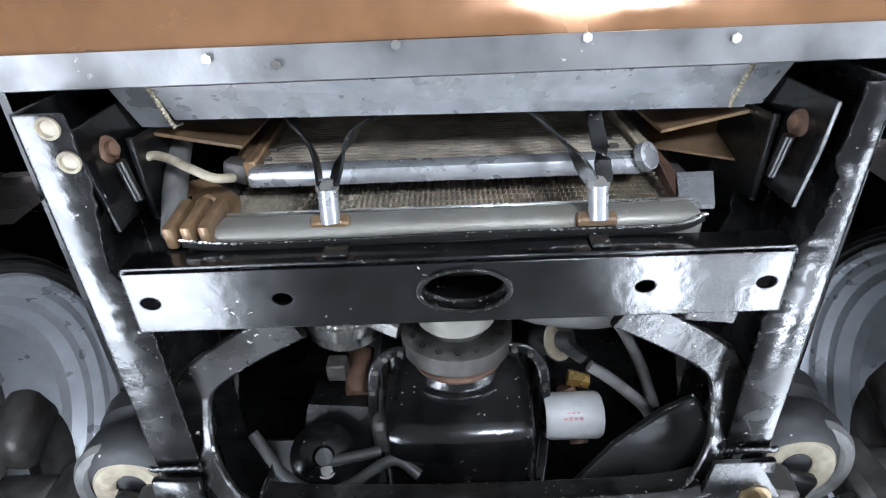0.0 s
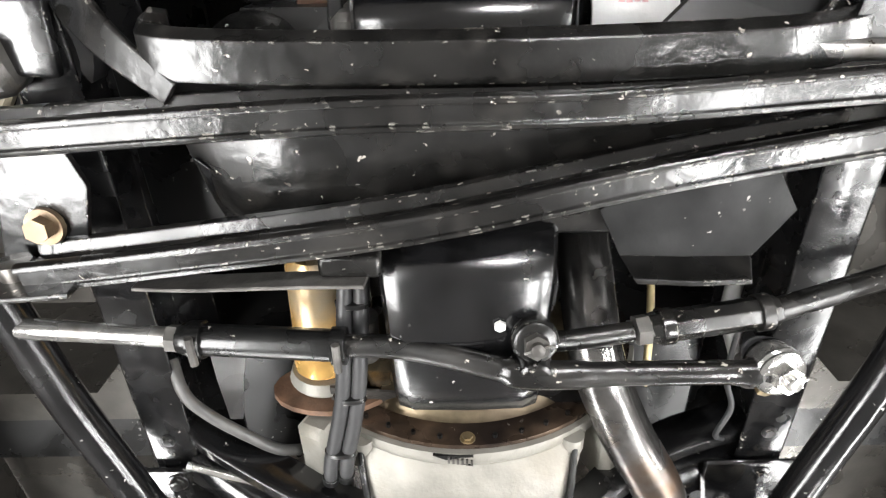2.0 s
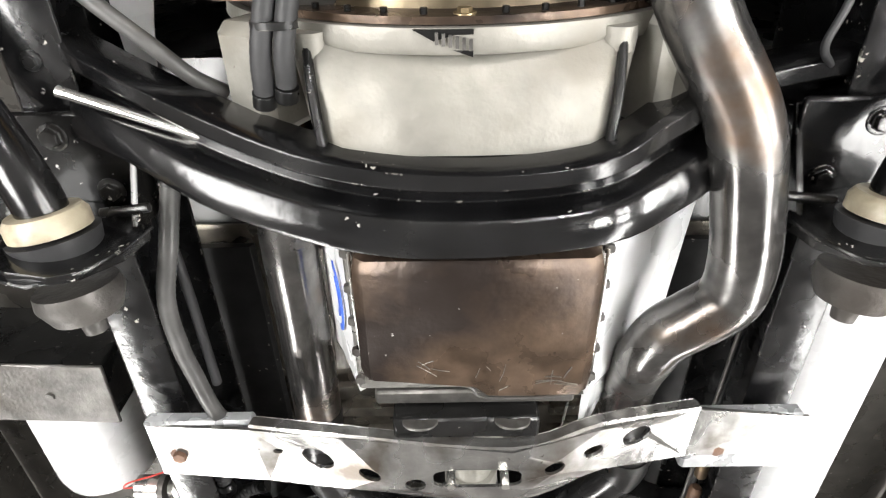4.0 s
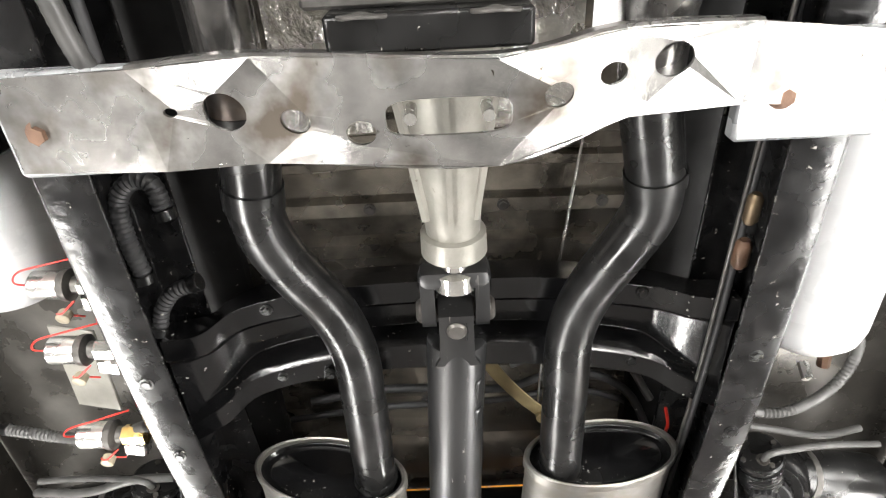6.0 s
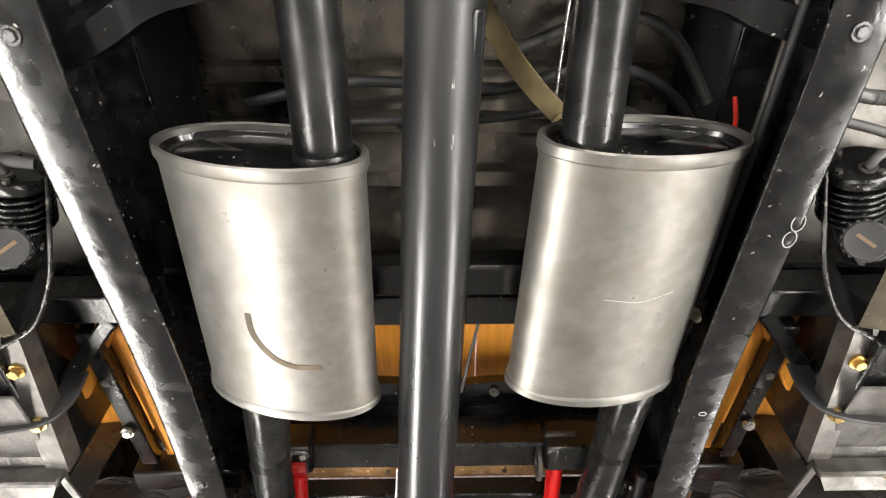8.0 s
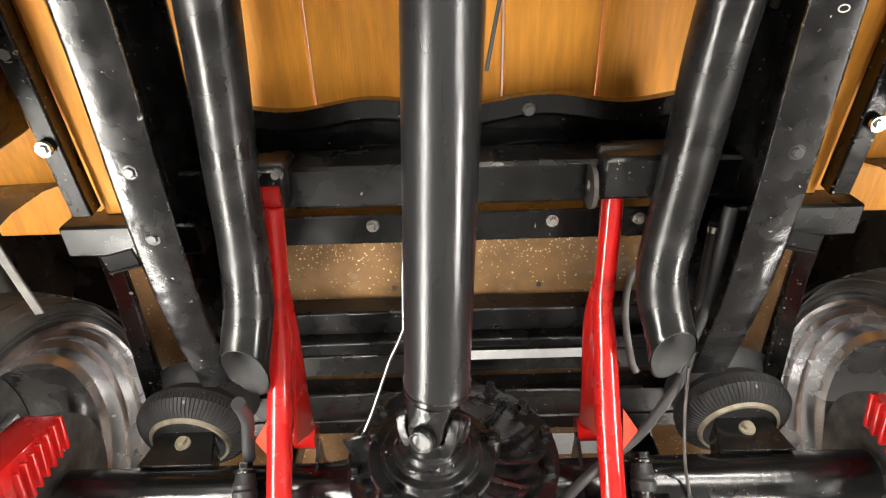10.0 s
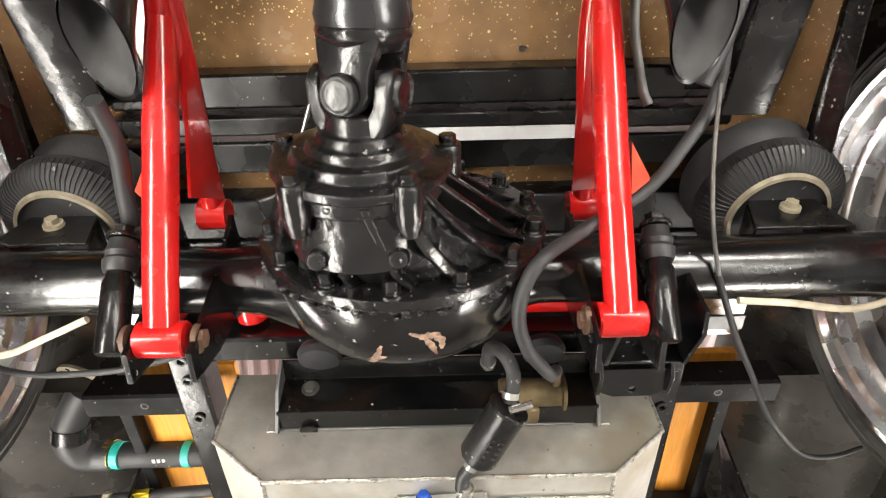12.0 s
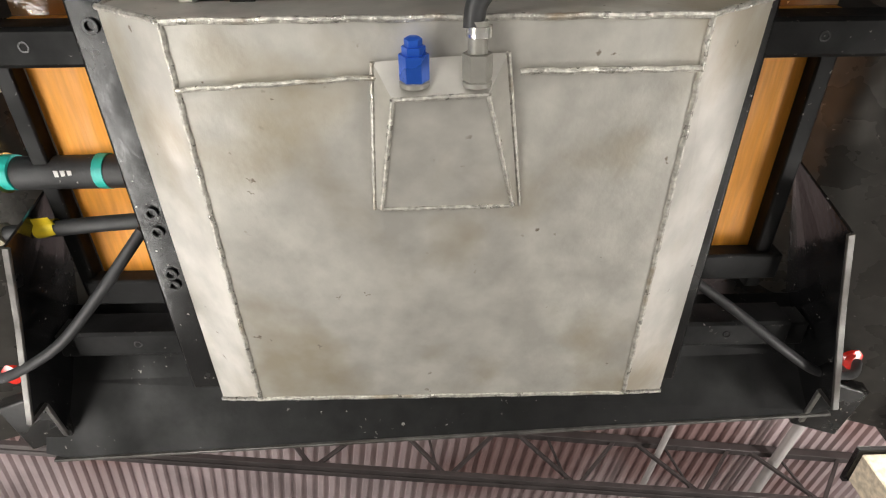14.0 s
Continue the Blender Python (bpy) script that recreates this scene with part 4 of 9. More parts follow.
def radiator():
    t = thing("radiator", (0, 0.46, 1.70), "aluminium radiator behind an air conditioning condenser", "radiator")
    # near-black block puts the shade between the fins into its colour
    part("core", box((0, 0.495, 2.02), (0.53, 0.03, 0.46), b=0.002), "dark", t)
    tank = part("lower_tank", box((-0.003, 0.4645, 1.7135), (0.540, 0.048, 0.040), b=0.010, seg=3), "alu", t, "pale aluminium lower tank")
    part("tank_crimp", box((-0.003, 0.4425, 1.734), (0.540, 0.004, 0.005), b=0.001), "bright", tank)
    for i in range(18):
        part("flat_tube", box((-0.003, 0.468, 1.744 + i * 0.0125), (0.53, 0.022, 0.0022), b=0), "fins", t)
    bm = bmesh.new()
    for i in range(17):
        zigzag(bm, -0.262, 0.258, 0.455, 1.7455 + i * 0.0125, 0.0098)
    tagged(part("corrugated_fins", bm, "fins", t, smooth=False), kind="stuff")
    # left end: tan brackets and feet
    part("side_tank", box((-0.292, 0.476, 1.99), (0.04, 0.05, 0.40), b=0.008), "dull", t)
    for x, y, z, w, h, ry in ((-0.312, 0.445, 1.788, 0.046, 0.036, 6), (-0.286, 0.444, 1.766, 0.040, 0.030, -8)):
        part("foot_bracket", sweep(spline([(x - w / 2, y, z + h * 0.3), (x, y - 0.008, z + h * 0.5), (x + w / 2, y, z + h * 0.2), (x + w / 2 + 0.006, y + 0.004, z - h)], 4), rect(0.030, 0.010, 0.003), (0, 1, 0)), "tanmetal", t, "tan oxidised foot bracket")
    for x in (-0.300, -0.281, -0.262):
        part("foot", box((x, 0.441, 1.716), (0.013, 0.028, 0.060), (8, 4, 0), 0.004, seg=2), "tanmetal", t)
    # right end: pale plate with a purple-brown face
    part("side_tank", box((0.285, 0.476, 1.99), (0.035, 0.05, 0.38), b=0.008), "dull", t)
    part("end_plate", loft([[(0.250, 0.446, 1.726), (0.288, 0.446, 1.724), (0.288, 0.451, 1.724), (0.250, 0.451, 1.726)], [(0.268, 0.436, 1.793), (0.312, 0.436, 1.793), (0.312, 0.441, 1.793), (0.268, 0.441, 1.793)]]), "galv", t, "pale zinc end plate", smooth=False)
    part("end_cheek", loft([[(0.248, 0.440, 1.735), (0.266, 0.434, 1.793), (0.266, 0.455, 1.793), (0.248, 0.455, 1.735)], [(0.244, 0.420, 1.800), (0.256, 0.420, 1.855), (0.256, 0.435, 1.855), (0.244, 0.435, 1.800)]]), "rust", t, "purple-brown primed cheek", smooth=False)


def condenser():
    t = thing("condenser", (0, 0.40, 1.76), "air conditioning condenser with flat tubes and bright lower bar", "condenser")
    part("lower_tube", box((-0.006, 0.420, 1.792), (0.468, 0.022, 0.030), b=0.006, seg=2), "galv", t, "bright aluminium lower tube")
    part("end_cap", lathe((0.222, 0.412, 1.784), (0.55, -0.5, -0.6), [(0, 0), (0, 0.0165), (0.010, 0.0165), (0.013, 0.012), (0.013, 0)], 20), "galv", t)
    for i in range(30):
        part("flat_tube", box((-0.004, 0.424, 1.8135 + i * 0.0105), (0.452, 0.018, 0.0024), b=0), "fins", t)
    bm = bmesh.new()
    for i in range(29):
        zigzag(bm, -0.230, 0.222, 0.4165, 1.8150 + i * 0.0105, 0.0078)
    tagged(part("corrugated_fins", bm, "fins", t, smooth=False), kind="stuff")
    # dark sheet added behind the condenser fins so their gaps read shaded
    part("fin_gap_shade", box((-0.004, 0.438, 1.97), (0.452, 0.006, 0.33), b=0), "dark", t)
    for x in (-0.240, 0.232):
        part("side_bar", box((x, 0.418, 1.965), (0.016, 0.028, 0.34), b=0.003), "tanmetal" if x < 0 else "bush", t)
    part("inlet_block", box((-0.258, 0.420, 1.812), (0.034, 0.026, 0.026), (0, 10, 12), 0.005, seg=2), "dull", t)
    part("inlet_stub", tube([(-0.262, 0.418, 1.83), (-0.262, 0.416, 1.88), (-0.258, 0.414, 1.93)], 0.009), "tanmetal", t)
    for x in (-0.228, 0.200):
        for z in (1.83, 1.86):
            part("tube_clip", box((x, 0.414, z), (0.012, 0.006, 0.006), b=0.001), "dull", t)
    for x, y0, z0, legs in ((-0.133, 0.403, 1.712, ([(-0.186, 0.356, 1.815), (-0.174, 0.361, 1.784), (-0.150, 0.378, 1.748), (-0.140, 0.402, 1.712)], [(-0.086, 0.356, 1.805), (-0.102, 0.361, 1.780), (-0.119, 0.378, 1.755), (-0.126, 0.402, 1.711)])),
                            (0.150, 0.405, 1.702, ([(0.090, 0.356, 1.805), (0.104, 0.361, 1.762), (0.126, 0.378, 1.717), (0.144, 0.404, 1.702)], [(0.163, 0.356, 1.805), (0.157, 0.361, 1.760), (0.154, 0.378, 1.715), (0.157, 0.404, 1.701)]))):
        for p in legs:
            part("v_bracket", sweep(spline(p, 5), rect(0.017, 0.0035, 0.001), (0, 0.6, -0.8)), "satin", t, "bent black strap")
        part("spacer", rod((x, y0 + 0.002, z0 - 0.002), (x + 0.001, y0 + 0.036, z0 - 0.012), 0.0105, 18), "galv", t, "bright spacer tube")
        part("spacer_bolt", hexhead((x, y0, z0 - 0.002), (0, -0.8, -0.5), 0.008, 0.005), "bright", t)
        part("pad", box((x, y0 + 0.037, z0 - 0.008), (0.042, 0.012, 0.014), (20, 0, 0), 0.002), "tanmetal", t)
    # dark bronze baffle sheets beside the core
    part("baffle", loft([[(0.250, 0.422, 1.850), (0.345, 0.424, 1.795), (0.345, 0.427, 1.795), (0.250, 0.425, 1.850)], [(0.262, 0.405, 1.93), (0.360, 0.400, 1.90), (0.360, 0.403, 1.90), (0.262, 0.408, 1.93)]]), "tanmetal", t, smooth=False)


radiator()
condenser()
for pts, r, m, lab in (([(-0.352, 0.385, 1.755), (-0.335, 0.380, 1.765), (-0.315, 0.382, 1.760), (-0.285, 0.390, 1.745), (-0.262, 0.400, 1.742), (-0.250, 0.410, 1.765)], 0.0052, "bush", "pale grey line to the condenser"),
                       ([(-0.345, 0.365, 1.92), (-0.335, 0.395, 1.84), (-0.322, 0.425, 1.77), (-0.312, 0.448, 1.725), (-0.31, 0.455, 1.715)], 0.014, "hose", "black coolant hose beside the radiator")):
    single("hose", tube(pts, r), m, lab, "hose", loc=pts[0])

# ---- engine ----
EZ = 1.845


def engine():
    t = thing("engine", (0, 0.9, 1.7), "black painted engine with cast parts, pulleys and oil pan", "engine")
    rows = []
    for y, xw, zb in ((0.726, 0.080, 1.822), (0.733, 0.094, 1.806), (0.744, 0.100, 1.790), (0.760, 0.103, 1.766), (0.776, 0.105, 1.736), (0.783, 0.106, 1.723), (0.791, 0.106, 1.7145), (0.803, 0.106, 1.710), (0.90, 0.106, 1.708), (0.94, 0.102, 1.70), (0.975, 0.090, 1.63), (0.99, 0.086, 1.600), (1.01, 0.084, 1.588), (1.14, 0.080, 1.590), (1.175, 0.079, 1.596), (1.190, 0.077, 1.612), (1.198, 0.073, 1.70)):
        b = 0.022
        rows.append([(-xw - 0.006, y, 1.83), (-xw, y, zb + b), (-xw + 0.006, y, zb + 0.007), (-xw + b, y, zb), (0, y, zb - 0.002), (xw - b, y, zb), (xw - 0.006, y, zb + 0.007), (xw, y, zb + b), (xw + 0.006, y, 1.83)])
    pan = part("oil_pan", loft(rows), "frame", t, "gloss black oil pan")
    part("drain_plug", hexhead((0.03, 1.055, 1.586), (0, 0, -1), 0.006, 0.004, False), "paleprint", pan)
    for sx in (-1, 1):
        fl = spline([(sx * 0.066, 0.712, 1.815), (sx * 0.100, 0.716, 1.812), (sx * 0.122, 0.735, 1.80), (sx * 0.127, 0.78, 1.785), (sx * 0.127, 0.90, 1.775), (sx * 0.11, 1.16, 1.76)], 4)
        part("pan_flange", sweep(fl, rect(0.016, 0.007, 0.002), (0, 0, 1)), "cast", pan)
        for k in range(2, len(fl), 3):
            part("pan_bolt", hexhead(fl[k] - V((0, 0, 0.003)), (0, 0, -1), 0.005, 0.006, False), "dull", pan)
    part("block", box((0, 0.97, 1.95), (0.26, 0.46, 0.24), b=0.012), "dark", t)
    part("timing_cover", lathe((0, 0.742, EZ), (0, -1, 0), [(0, 0.092), (0.012, 0.090), (0.016, 0.080), (0.034, 0.072), (0.036, 0.045)], 40), "cast", t)
    part("seal_ring", lathe((0, 0.712, EZ - 0.012), (0, -1, 0), [(0, 0.068), (0.006, 0.070), (0.010, 0.066), (0.012, 0.05)], 36), "rust", t)
    part("balancer", lathe((0, 0.698, EZ), (0, -1, 0), [(0, 0.03), (0, 0.080), (0.002, 0.083), (0.030, 0.083), (0.032, 0.080), (0.034, 0.06), (0.032, 0.056), (0.032, 0.03)], 44), "dull", t, "worn grey balancer ring")
    for i in range(16):
        a = 2 * math.pi * i / 16
        part("balancer_hole", lathe((0.07 * math.cos(a), 0.6645, EZ + 0.07 * math.sin(a)), (0, -1, 0), [(0, 0.0045), (0.001, 0.0045), (0.001, 0.003)], 8), "dark", t)
    part("hub_neck", lathe((0, 0.668, EZ), (0, -1, 0), [(0, 0.045), (0.02, 0.045)], 24), "dull", t)
    part("crank_pulley", lathe((0, 0.650, EZ), (0, -1, 0), [(0, 0.03), (0, 0.055), (0.003, 0.058), (0.034, 0.058), (0.034, 0.054), (0.062, 0.054), (0.062, 0.059), (0.068, 0.060), (0.070, 0.056), (0.064, 0.048), (0.05, 0.046)], 44), "alu", t, "pale aluminium crank pulley")
    # flat belt from the crank pulley
    a0, b0 = V((0.03, 0.600, EZ - 0.050)), V((0.30, 0.605, EZ + 0.03))
    part("belt", loft([[(p.x, y, p.z + dz) for y, dz in ((0.588, 0), (0.612, 0), (0.612, 0.004), (0.588, 0.004))] for p in
                       [V((-0.058, 0.6, EZ + 0.02)), V((-0.052, 0.6, EZ - 0.026)), V((-0.03, 0.6, EZ - 0.052)), V((0, 0.6, EZ - 0.060)), V((0.03, 0.6, EZ - 0.054)), b0]]), "hose", t, "grey drive belt")
    part("idler_pulley", lathe((0.30, 0.61, EZ + 0.085), (0, -1, 0), [(0, 0), (0, 0.06), (0.03, 0.06), (0.03, 0.05), (0.02, 0.04), (0.02, 0)], 32), "dull", t)
    part("water_pump_pulley", lathe((0, 0.605, 2.06), (0, -1, 0), [(0, 0), (0, 0.085), (0.04, 0.088), (0.04, 0.07), (0.02, 0.05), (0.02, 0)], 36), "dull", t)
    # accessory: alternator
    alt = part("alternator", lathe((-0.175, 0.72, 1.90), (0, -1, 0), [(0, 0), (0, 0.045), (0.01, 0.056), (0.03, 0.058), (0.032, 0.062), (0.05, 0.062), (0.052, 0.056), (0.085, 0.056), (0.09, 0.045), (0.10, 0.02), (0.10, 0)], 32), "bright", t, "finned alloy alternator")
    part("alternator_pulley", lathe((-0.175, 0.612, 1.90), (0, -1, 0), [(0, 0), (0, 0.058), (0.012, 0.060), (0.014, 0.050), (0.024, 0.050), (0.026, 0.060), (0.034, 0.060), (0.034, 0.03), (0.03, 0)], 32), "dull", alt)
    for i in range(14):
        a = 2 * math.pi * i / 14
        part("cooling_rib", box((-0.175 + 0.058 * math.cos(a), 0.655, 1.90 + 0.058 * math.sin(a)), (0.006, 0.05, 0.010), (0, -math.degrees(a) + 90, 0), 0.001), "bright", alt)
    part("alternator_arm", sweep([(-0.13, 0.66, 1.86), (-0.085, 0.67, 1.84)], rect(0.025, 0.018), (0, 0, 1)), "bright", t)
    part("alternator_foot", box((-0.185, 0.735, 1.835), (0.03, 0.03, 0.03)), "dull", t)
    part("stud", rod((-0.087, 0.64, 1.83), (-0.080, 0.60, 1.93), 0.006), "bright", t)
    part("bracket", box((-0.084, 0.63, 1.90), (0.03, 0.03, 0.02)), "bright", t)
    # oil filter, sender and fittings
    f = part("oil_filter", lathe((0.125, 0.815, 1.775), (1, 0, 0), [(0, 0.025), (0, 0.031), (0.010, 0.0345), (0.078, 0.0345), (0.084, 0.031), (0.086, 0.025), (0.086, 0)], 32), "filterwhite", t, "white oil filter canister")
    for k in range(4):
        part("print_bar", box((0.152 + 0.0075 * k, 0.794, 1.7475), (0.0055, 0.0035 + 0.0015 * (k % 2), 0.0010), (-34, 0, 0), 0), "pinkprint", f)
    for k in range(3):
        part("print_bar", box((0.157 + 0.007 * k, 0.7875, 1.7525), (0.0048, 0.0026, 0.0010), (-40, 0, 0), 0), "pinkprint", f)
    sd = V((0.60, -0.48, -0.64)).normalized()
    so = V((0.128, 0.720, 1.868))
    s = part("oil_sender", lathe(so, sd, [(0, 0), (0, 0.024), (0.040, 0.024), (0.046, 0.014), (0.066, 0.012), (0.070, 0.008), (0.070, 0)], 28), "rubber", t)
    part("sender_cap", lathe(so + sd * 0.041, sd, [(0, 0.010), (0, 0.030), (0.002, 0.032), (0.006, 0.031), (0.006, 0.010)], 32), "bush", s, "cream disc on the sender")
    part("sender_boot", lathe(so + sd * 0.046, (0.72, 0.50, -0.35), [(0, 0.0), (0, 0.013), (0.012, 0.0135), (0.014, 0.012), (0.045, 0.010), (0.046, 0)], 20), "rubber", s)
    part("brass_fitting", rod((0.168, 0.76, 1.825), (0.20, 0.765, 1.82), 0.013, 6), "brass", t)
    part("rust_elbow", tube([(0.165, 0.80, 1.82), (0.178, 0.84, 1.80), (0.182, 0.87, 1.77)], 0.014), "rust", t)
    # engine mount side castings
    hd = V((0.25, -0.65, -0.72))
    part("side_casting", lathe((-0.205, 0.845, 1.745), hd, [(-0.06, 0.03), (0, 0.046), (0.02, 0.047), (0.030, 0.036), (0.036, 0.016), (0.044, 0.012), (0.044, 0)], 28), "dark", t)
    part("casting_bolt", hexhead(V((-0.205, 0.845, 1.745)) + hd * 0.047, hd, 0.009, 0.010), "dull", t)
    part("steering_pipe", rod((-0.195, 0.805, 1.715), (-0.115, 0.80, 1.728), 0.008), "hosedark", t)
    part("side_casting", loft([[(-0.26, 0.93, 1.74), (-0.13, 0.93, 1.74), (-0.13, 0.93, 1.86), (-0.25, 0.93, 1.84)], [(-0.23, 0.80, 1.80), (-0.13, 0.80, 1.79), (-0.13, 0.80, 1.88), (-0.22, 0.80, 1.87)]]), "dark", t)
    part("side_casting", box((-0.115, 0.83, 1.82), (0.03, 0.06, 0.14), (0, 0, 0), 0.008), "dull", t)
    part("rusty_boss", lathe((-0.155, 0.76, 1.90), (0, 0.25, -1), [(0, 0), (0, 0.022), (0.07, 0.024), (0.085, 0.02), (0.085, 0)], 18), "rust", t)
    for ob in t.children:
        if ob.name.split(".")[0] not in ("oil_pan", "block", "oil_filter", "side_casting", "rust_elbow"):
            ob.location.y += 0.025
    return t


engine()
for nm, pts, r, m, lab in (
        ("radiator_hose", [(0.085, 0.665, 1.875), (0.13, 0.68, 1.868), (0.20, 0.69, 1.866), (0.255, 0.68, 1.872), (0.285, 0.63, 1.89), (0.29, 0.56, 1.92), (0.28, 0.49, 1.95)], 0.029, "hose", "thick grey moulded lower radiator hose"),
        ("oil_line", [(0.196, 0.752, 1.812), (0.222, 0.768, 1.805), (0.255, 0.795, 1.798), (0.285, 0.825, 1.79), (0.300, 0.86, 1.77)], 0.009, "hose", "grey rubber oil line on the engine"),
        ("fuel_line", [(0.21, 0.68, 1.90), (0.25, 0.72, 1.88), (0.285, 0.78, 1.85), (0.30, 0.83, 1.80)], 0.009, "hose", "grey rubber fuel line on the engine"),
        ("transmission_line", [(-0.36, 0.56, 1.93), (-0.30, 0.63, 1.90), (-0.24, 0.665, 1.885), (-0.225, 0.672, 1.88)], 0.012, "hose", "grey ribbed hose with a clamped end"),
        ("power_steering_hose", [(-0.30, 0.80, 1.745), (-0.245, 0.845, 1.70), (-0.18, 0.86, 1.69), (-0.10, 0.83, 1.715), (-0.06, 0.845, 1.70)], 0.008, "hosedark", "thin grey hose across the crossmember"),
        ("brake_line", [(-0.34, 0.76, 1.66), (-0.31, 0.80, 1.655), (-0.265, 0.83, 1.64), (-0.245, 0.85, 1.63)], 0.005, "rubber", "black brake line along the strap")):
    single(nm, tube(pts, r), m, lab, "hose", loc=pts[0])


# ---- front suspension ----
def ibeam(pts, w=0.029, h=0.050, t=0.009):
    sec = [(-w / 2, -h / 2 + 0.005), (-w / 2 + 0.002, -h / 2 + 0.001), (-w / 2 + 0.006, -h / 2), (-w / 4, -h / 2 + 0.0035), (w / 4, -h / 2 + 0.0035), (w / 2 - 0.006, -h / 2), (w / 2 - 0.002, -h / 2 + 0.001), (w / 2, -h / 2 + 0.005), (w / 2, -h / 2 + t), (t / 2, -h / 2 + t * 1.5), (t / 2, h / 2 - t * 1.5), (w / 2, h / 2 - t), (w / 2, h / 2), (-w / 2, h / 2), (-w / 2, h / 2 - t), (-t / 2, h / 2 - t * 1.5), (-t / 2, -h / 2 + t * 1.5), (-w / 2, -h / 2 + t)]
    return sweep(spline(pts, 5), sec, (0, 0, 1))


BEAMS = (("a", [(0.385, 0.829, 1.597), (0.29, 0.832, 1.596), (0.10, 0.844, 1.596), (-0.095, 0.846, 1.596), (-0.25, 0.853, 1.597), (-0.36, 0.860, 1.600), (-0.44, 0.866, 1.612), (-0.56, 0.876, 1.65)]),
         ("b", [(-0.39, 0.983, 1.590), (-0.27, 0.970, 1.590), (-0.05, 0.942, 1.590), (0.155, 0.900, 1.592), (0.30, 0.877, 1.597), (0.36, 0.872, 1.604), (0.46, 0.868, 1.615), (0.57, 0.872, 1.65)]))
for key, pts in BEAMS:
    t = thing("axle_beam", pts[0], "worn black twin I-beam front axle arm crossing under the engine", "axle", "crossed front axle arms")
    part("beam", ibeam(pts), "worn", t)
    e = V(pts[0])
    sx = 1 if e.x > 0 else -1
    if key == "b":
        fk = spline([(-0.34, 0.988, 1.566), (-0.405, 0.992, 1.566), (-0.430, 0.993, 1.574), (-0.436, 0.993, 1.590), (-0.430, 0.992, 1.606), (-0.37, 0.990, 1.610)], 4)
        part("pivot_fork", sweep(fk, rect(0.034, 0.005, 0.001), (0, 1, 0)), "worn", t)
        part("pivot_sleeve", lathe((-0.405, 0.975, 1.588), (0, 1, 0), [(0, 0), (0, 0.015), (0.032, 0.015), (0.032, 0)], 20), "baresteel", t)
        part("pivot_fork", plate([(-0.43, 0.985), (-0.352, 0.985), (-0.330, 0.915), (-0.345, 0.860), (-0.395, 0.870), (-0.415, 0.93)], [], 0.007, pose(0, 0, 1.610)), "frame", t, smooth=False)
        part("pivot_bolt", hexhead((-0.377, 0.950, 1.604), (0, -0.15, -1), 0.0115, 0.013), "flange", t)
    else:
        fk = spline([(0.33, 0.846, 1.585), (0.385, 0.848, 1.584), (0.408, 0.852, 1.590), (0.414, 0.858, 1.602), (0.408, 0.862, 1.615), (0.36, 0.864, 1.622)], 4)
        part("pivot_fork", sweep(fk, rect(0.030, 0.005, 0.001), (0, 1, 0)), "baresteel", t, "bare scraped fork")
        part("pivot_sleeve", lathe((0.385, 0.836, 1.603), (0, 1, 0), [(0, 0), (0, 0.014), (0.03, 0.014), (0.03, 0)], 20), "bright", t)
        part("pivot_bolt", hexhead((0.360, 0.798, 1.612), (0, -0.1, -1), 0.0135, 0.012), "flange", t)
    s2 = -sx
    part("knuckle", box((s2 * 0.56, 0.875, 1.68), (0.06, 0.07, 0.14), (0, 0, 0), 0.012), "dull", t)
    part("knuckle_boss", lathe((s2 * 0.50, 0.90, 1.655), (0, 0.2, -1), [(0, 0), (0, 0.026), (0.02, 0.03), (0.035, 0.022), (0.05, 0.014), (0.05, 0)], 20), "rust", t)
    part("castle_nut", hexhead((s2 * 0.495, 0.93, 1.62), (0, 0.2, -1), 0.014, 0.016), "flange", t)
    part("spindle", rod((s2 * 0.56, 0.88, 1.72), (s2 * 0.68, 0.88, 1.72), 0.025), "dull", t)
    part("brake_disc", lathe((s2 * 0.655, 0.88, 1.72), (s2, 0, 0), [(0, 0.05), (0, 0.13), (0.02, 0.13), (0.02, 0.05)], 40), "dull", t)
    part("caliper", box((s2 * 0.64, 0.79, 1.76), (0.05, 0.08, 0.10), (20, 0, 0), 0.018, seg=3), "dull", t)
    # radius arm back to the frame bracket
    arm = [(s2 * 0.49, 0.93, 1.625), (s2 * 0.475, 1.02, 1.628), (s2 * 0.448, 1.17, 1.622), (s2 * 0.41, 1.28, 1.607), (s2 * 0.365, 1.365, 1.58), (s2 * 0.352, 1.44, 1.572)]
    part("radius_arm", tube(arm, 0.021, 6, 18), "frame", t, "gloss black radius arm tube")
    part("bushing", lathe((s2 * 0.358, 1.385, 1.575), (s2 * -0.12, 1, -0.12), [(0, 0), (0, 0.030), (0.006, 0.034), (0.018, 0.034), (0.020, 0.027), (0.020, 0)], 28), "bush", t, "cream bushing")
    part("bushing_cup", lathe((s2 * 0.355, 1.406, 1.573), (s2 * -0.12, 1, -0.12), [(0, 0), (0, 0.038), (0.022, 0.034), (0.022, 0)], 28), "rubber", t)
    part("bushing", lathe((s2 * 0.350, 1.455, 1.567), (s2 * -0.12, 1, -0.12), [(0, 0), (0, 0.036), (0.012, 0.038), (0.03, 0.03), (0.034, 0.012), (0.05, 0.010), (0.05, 0)], 28), "dull", t)

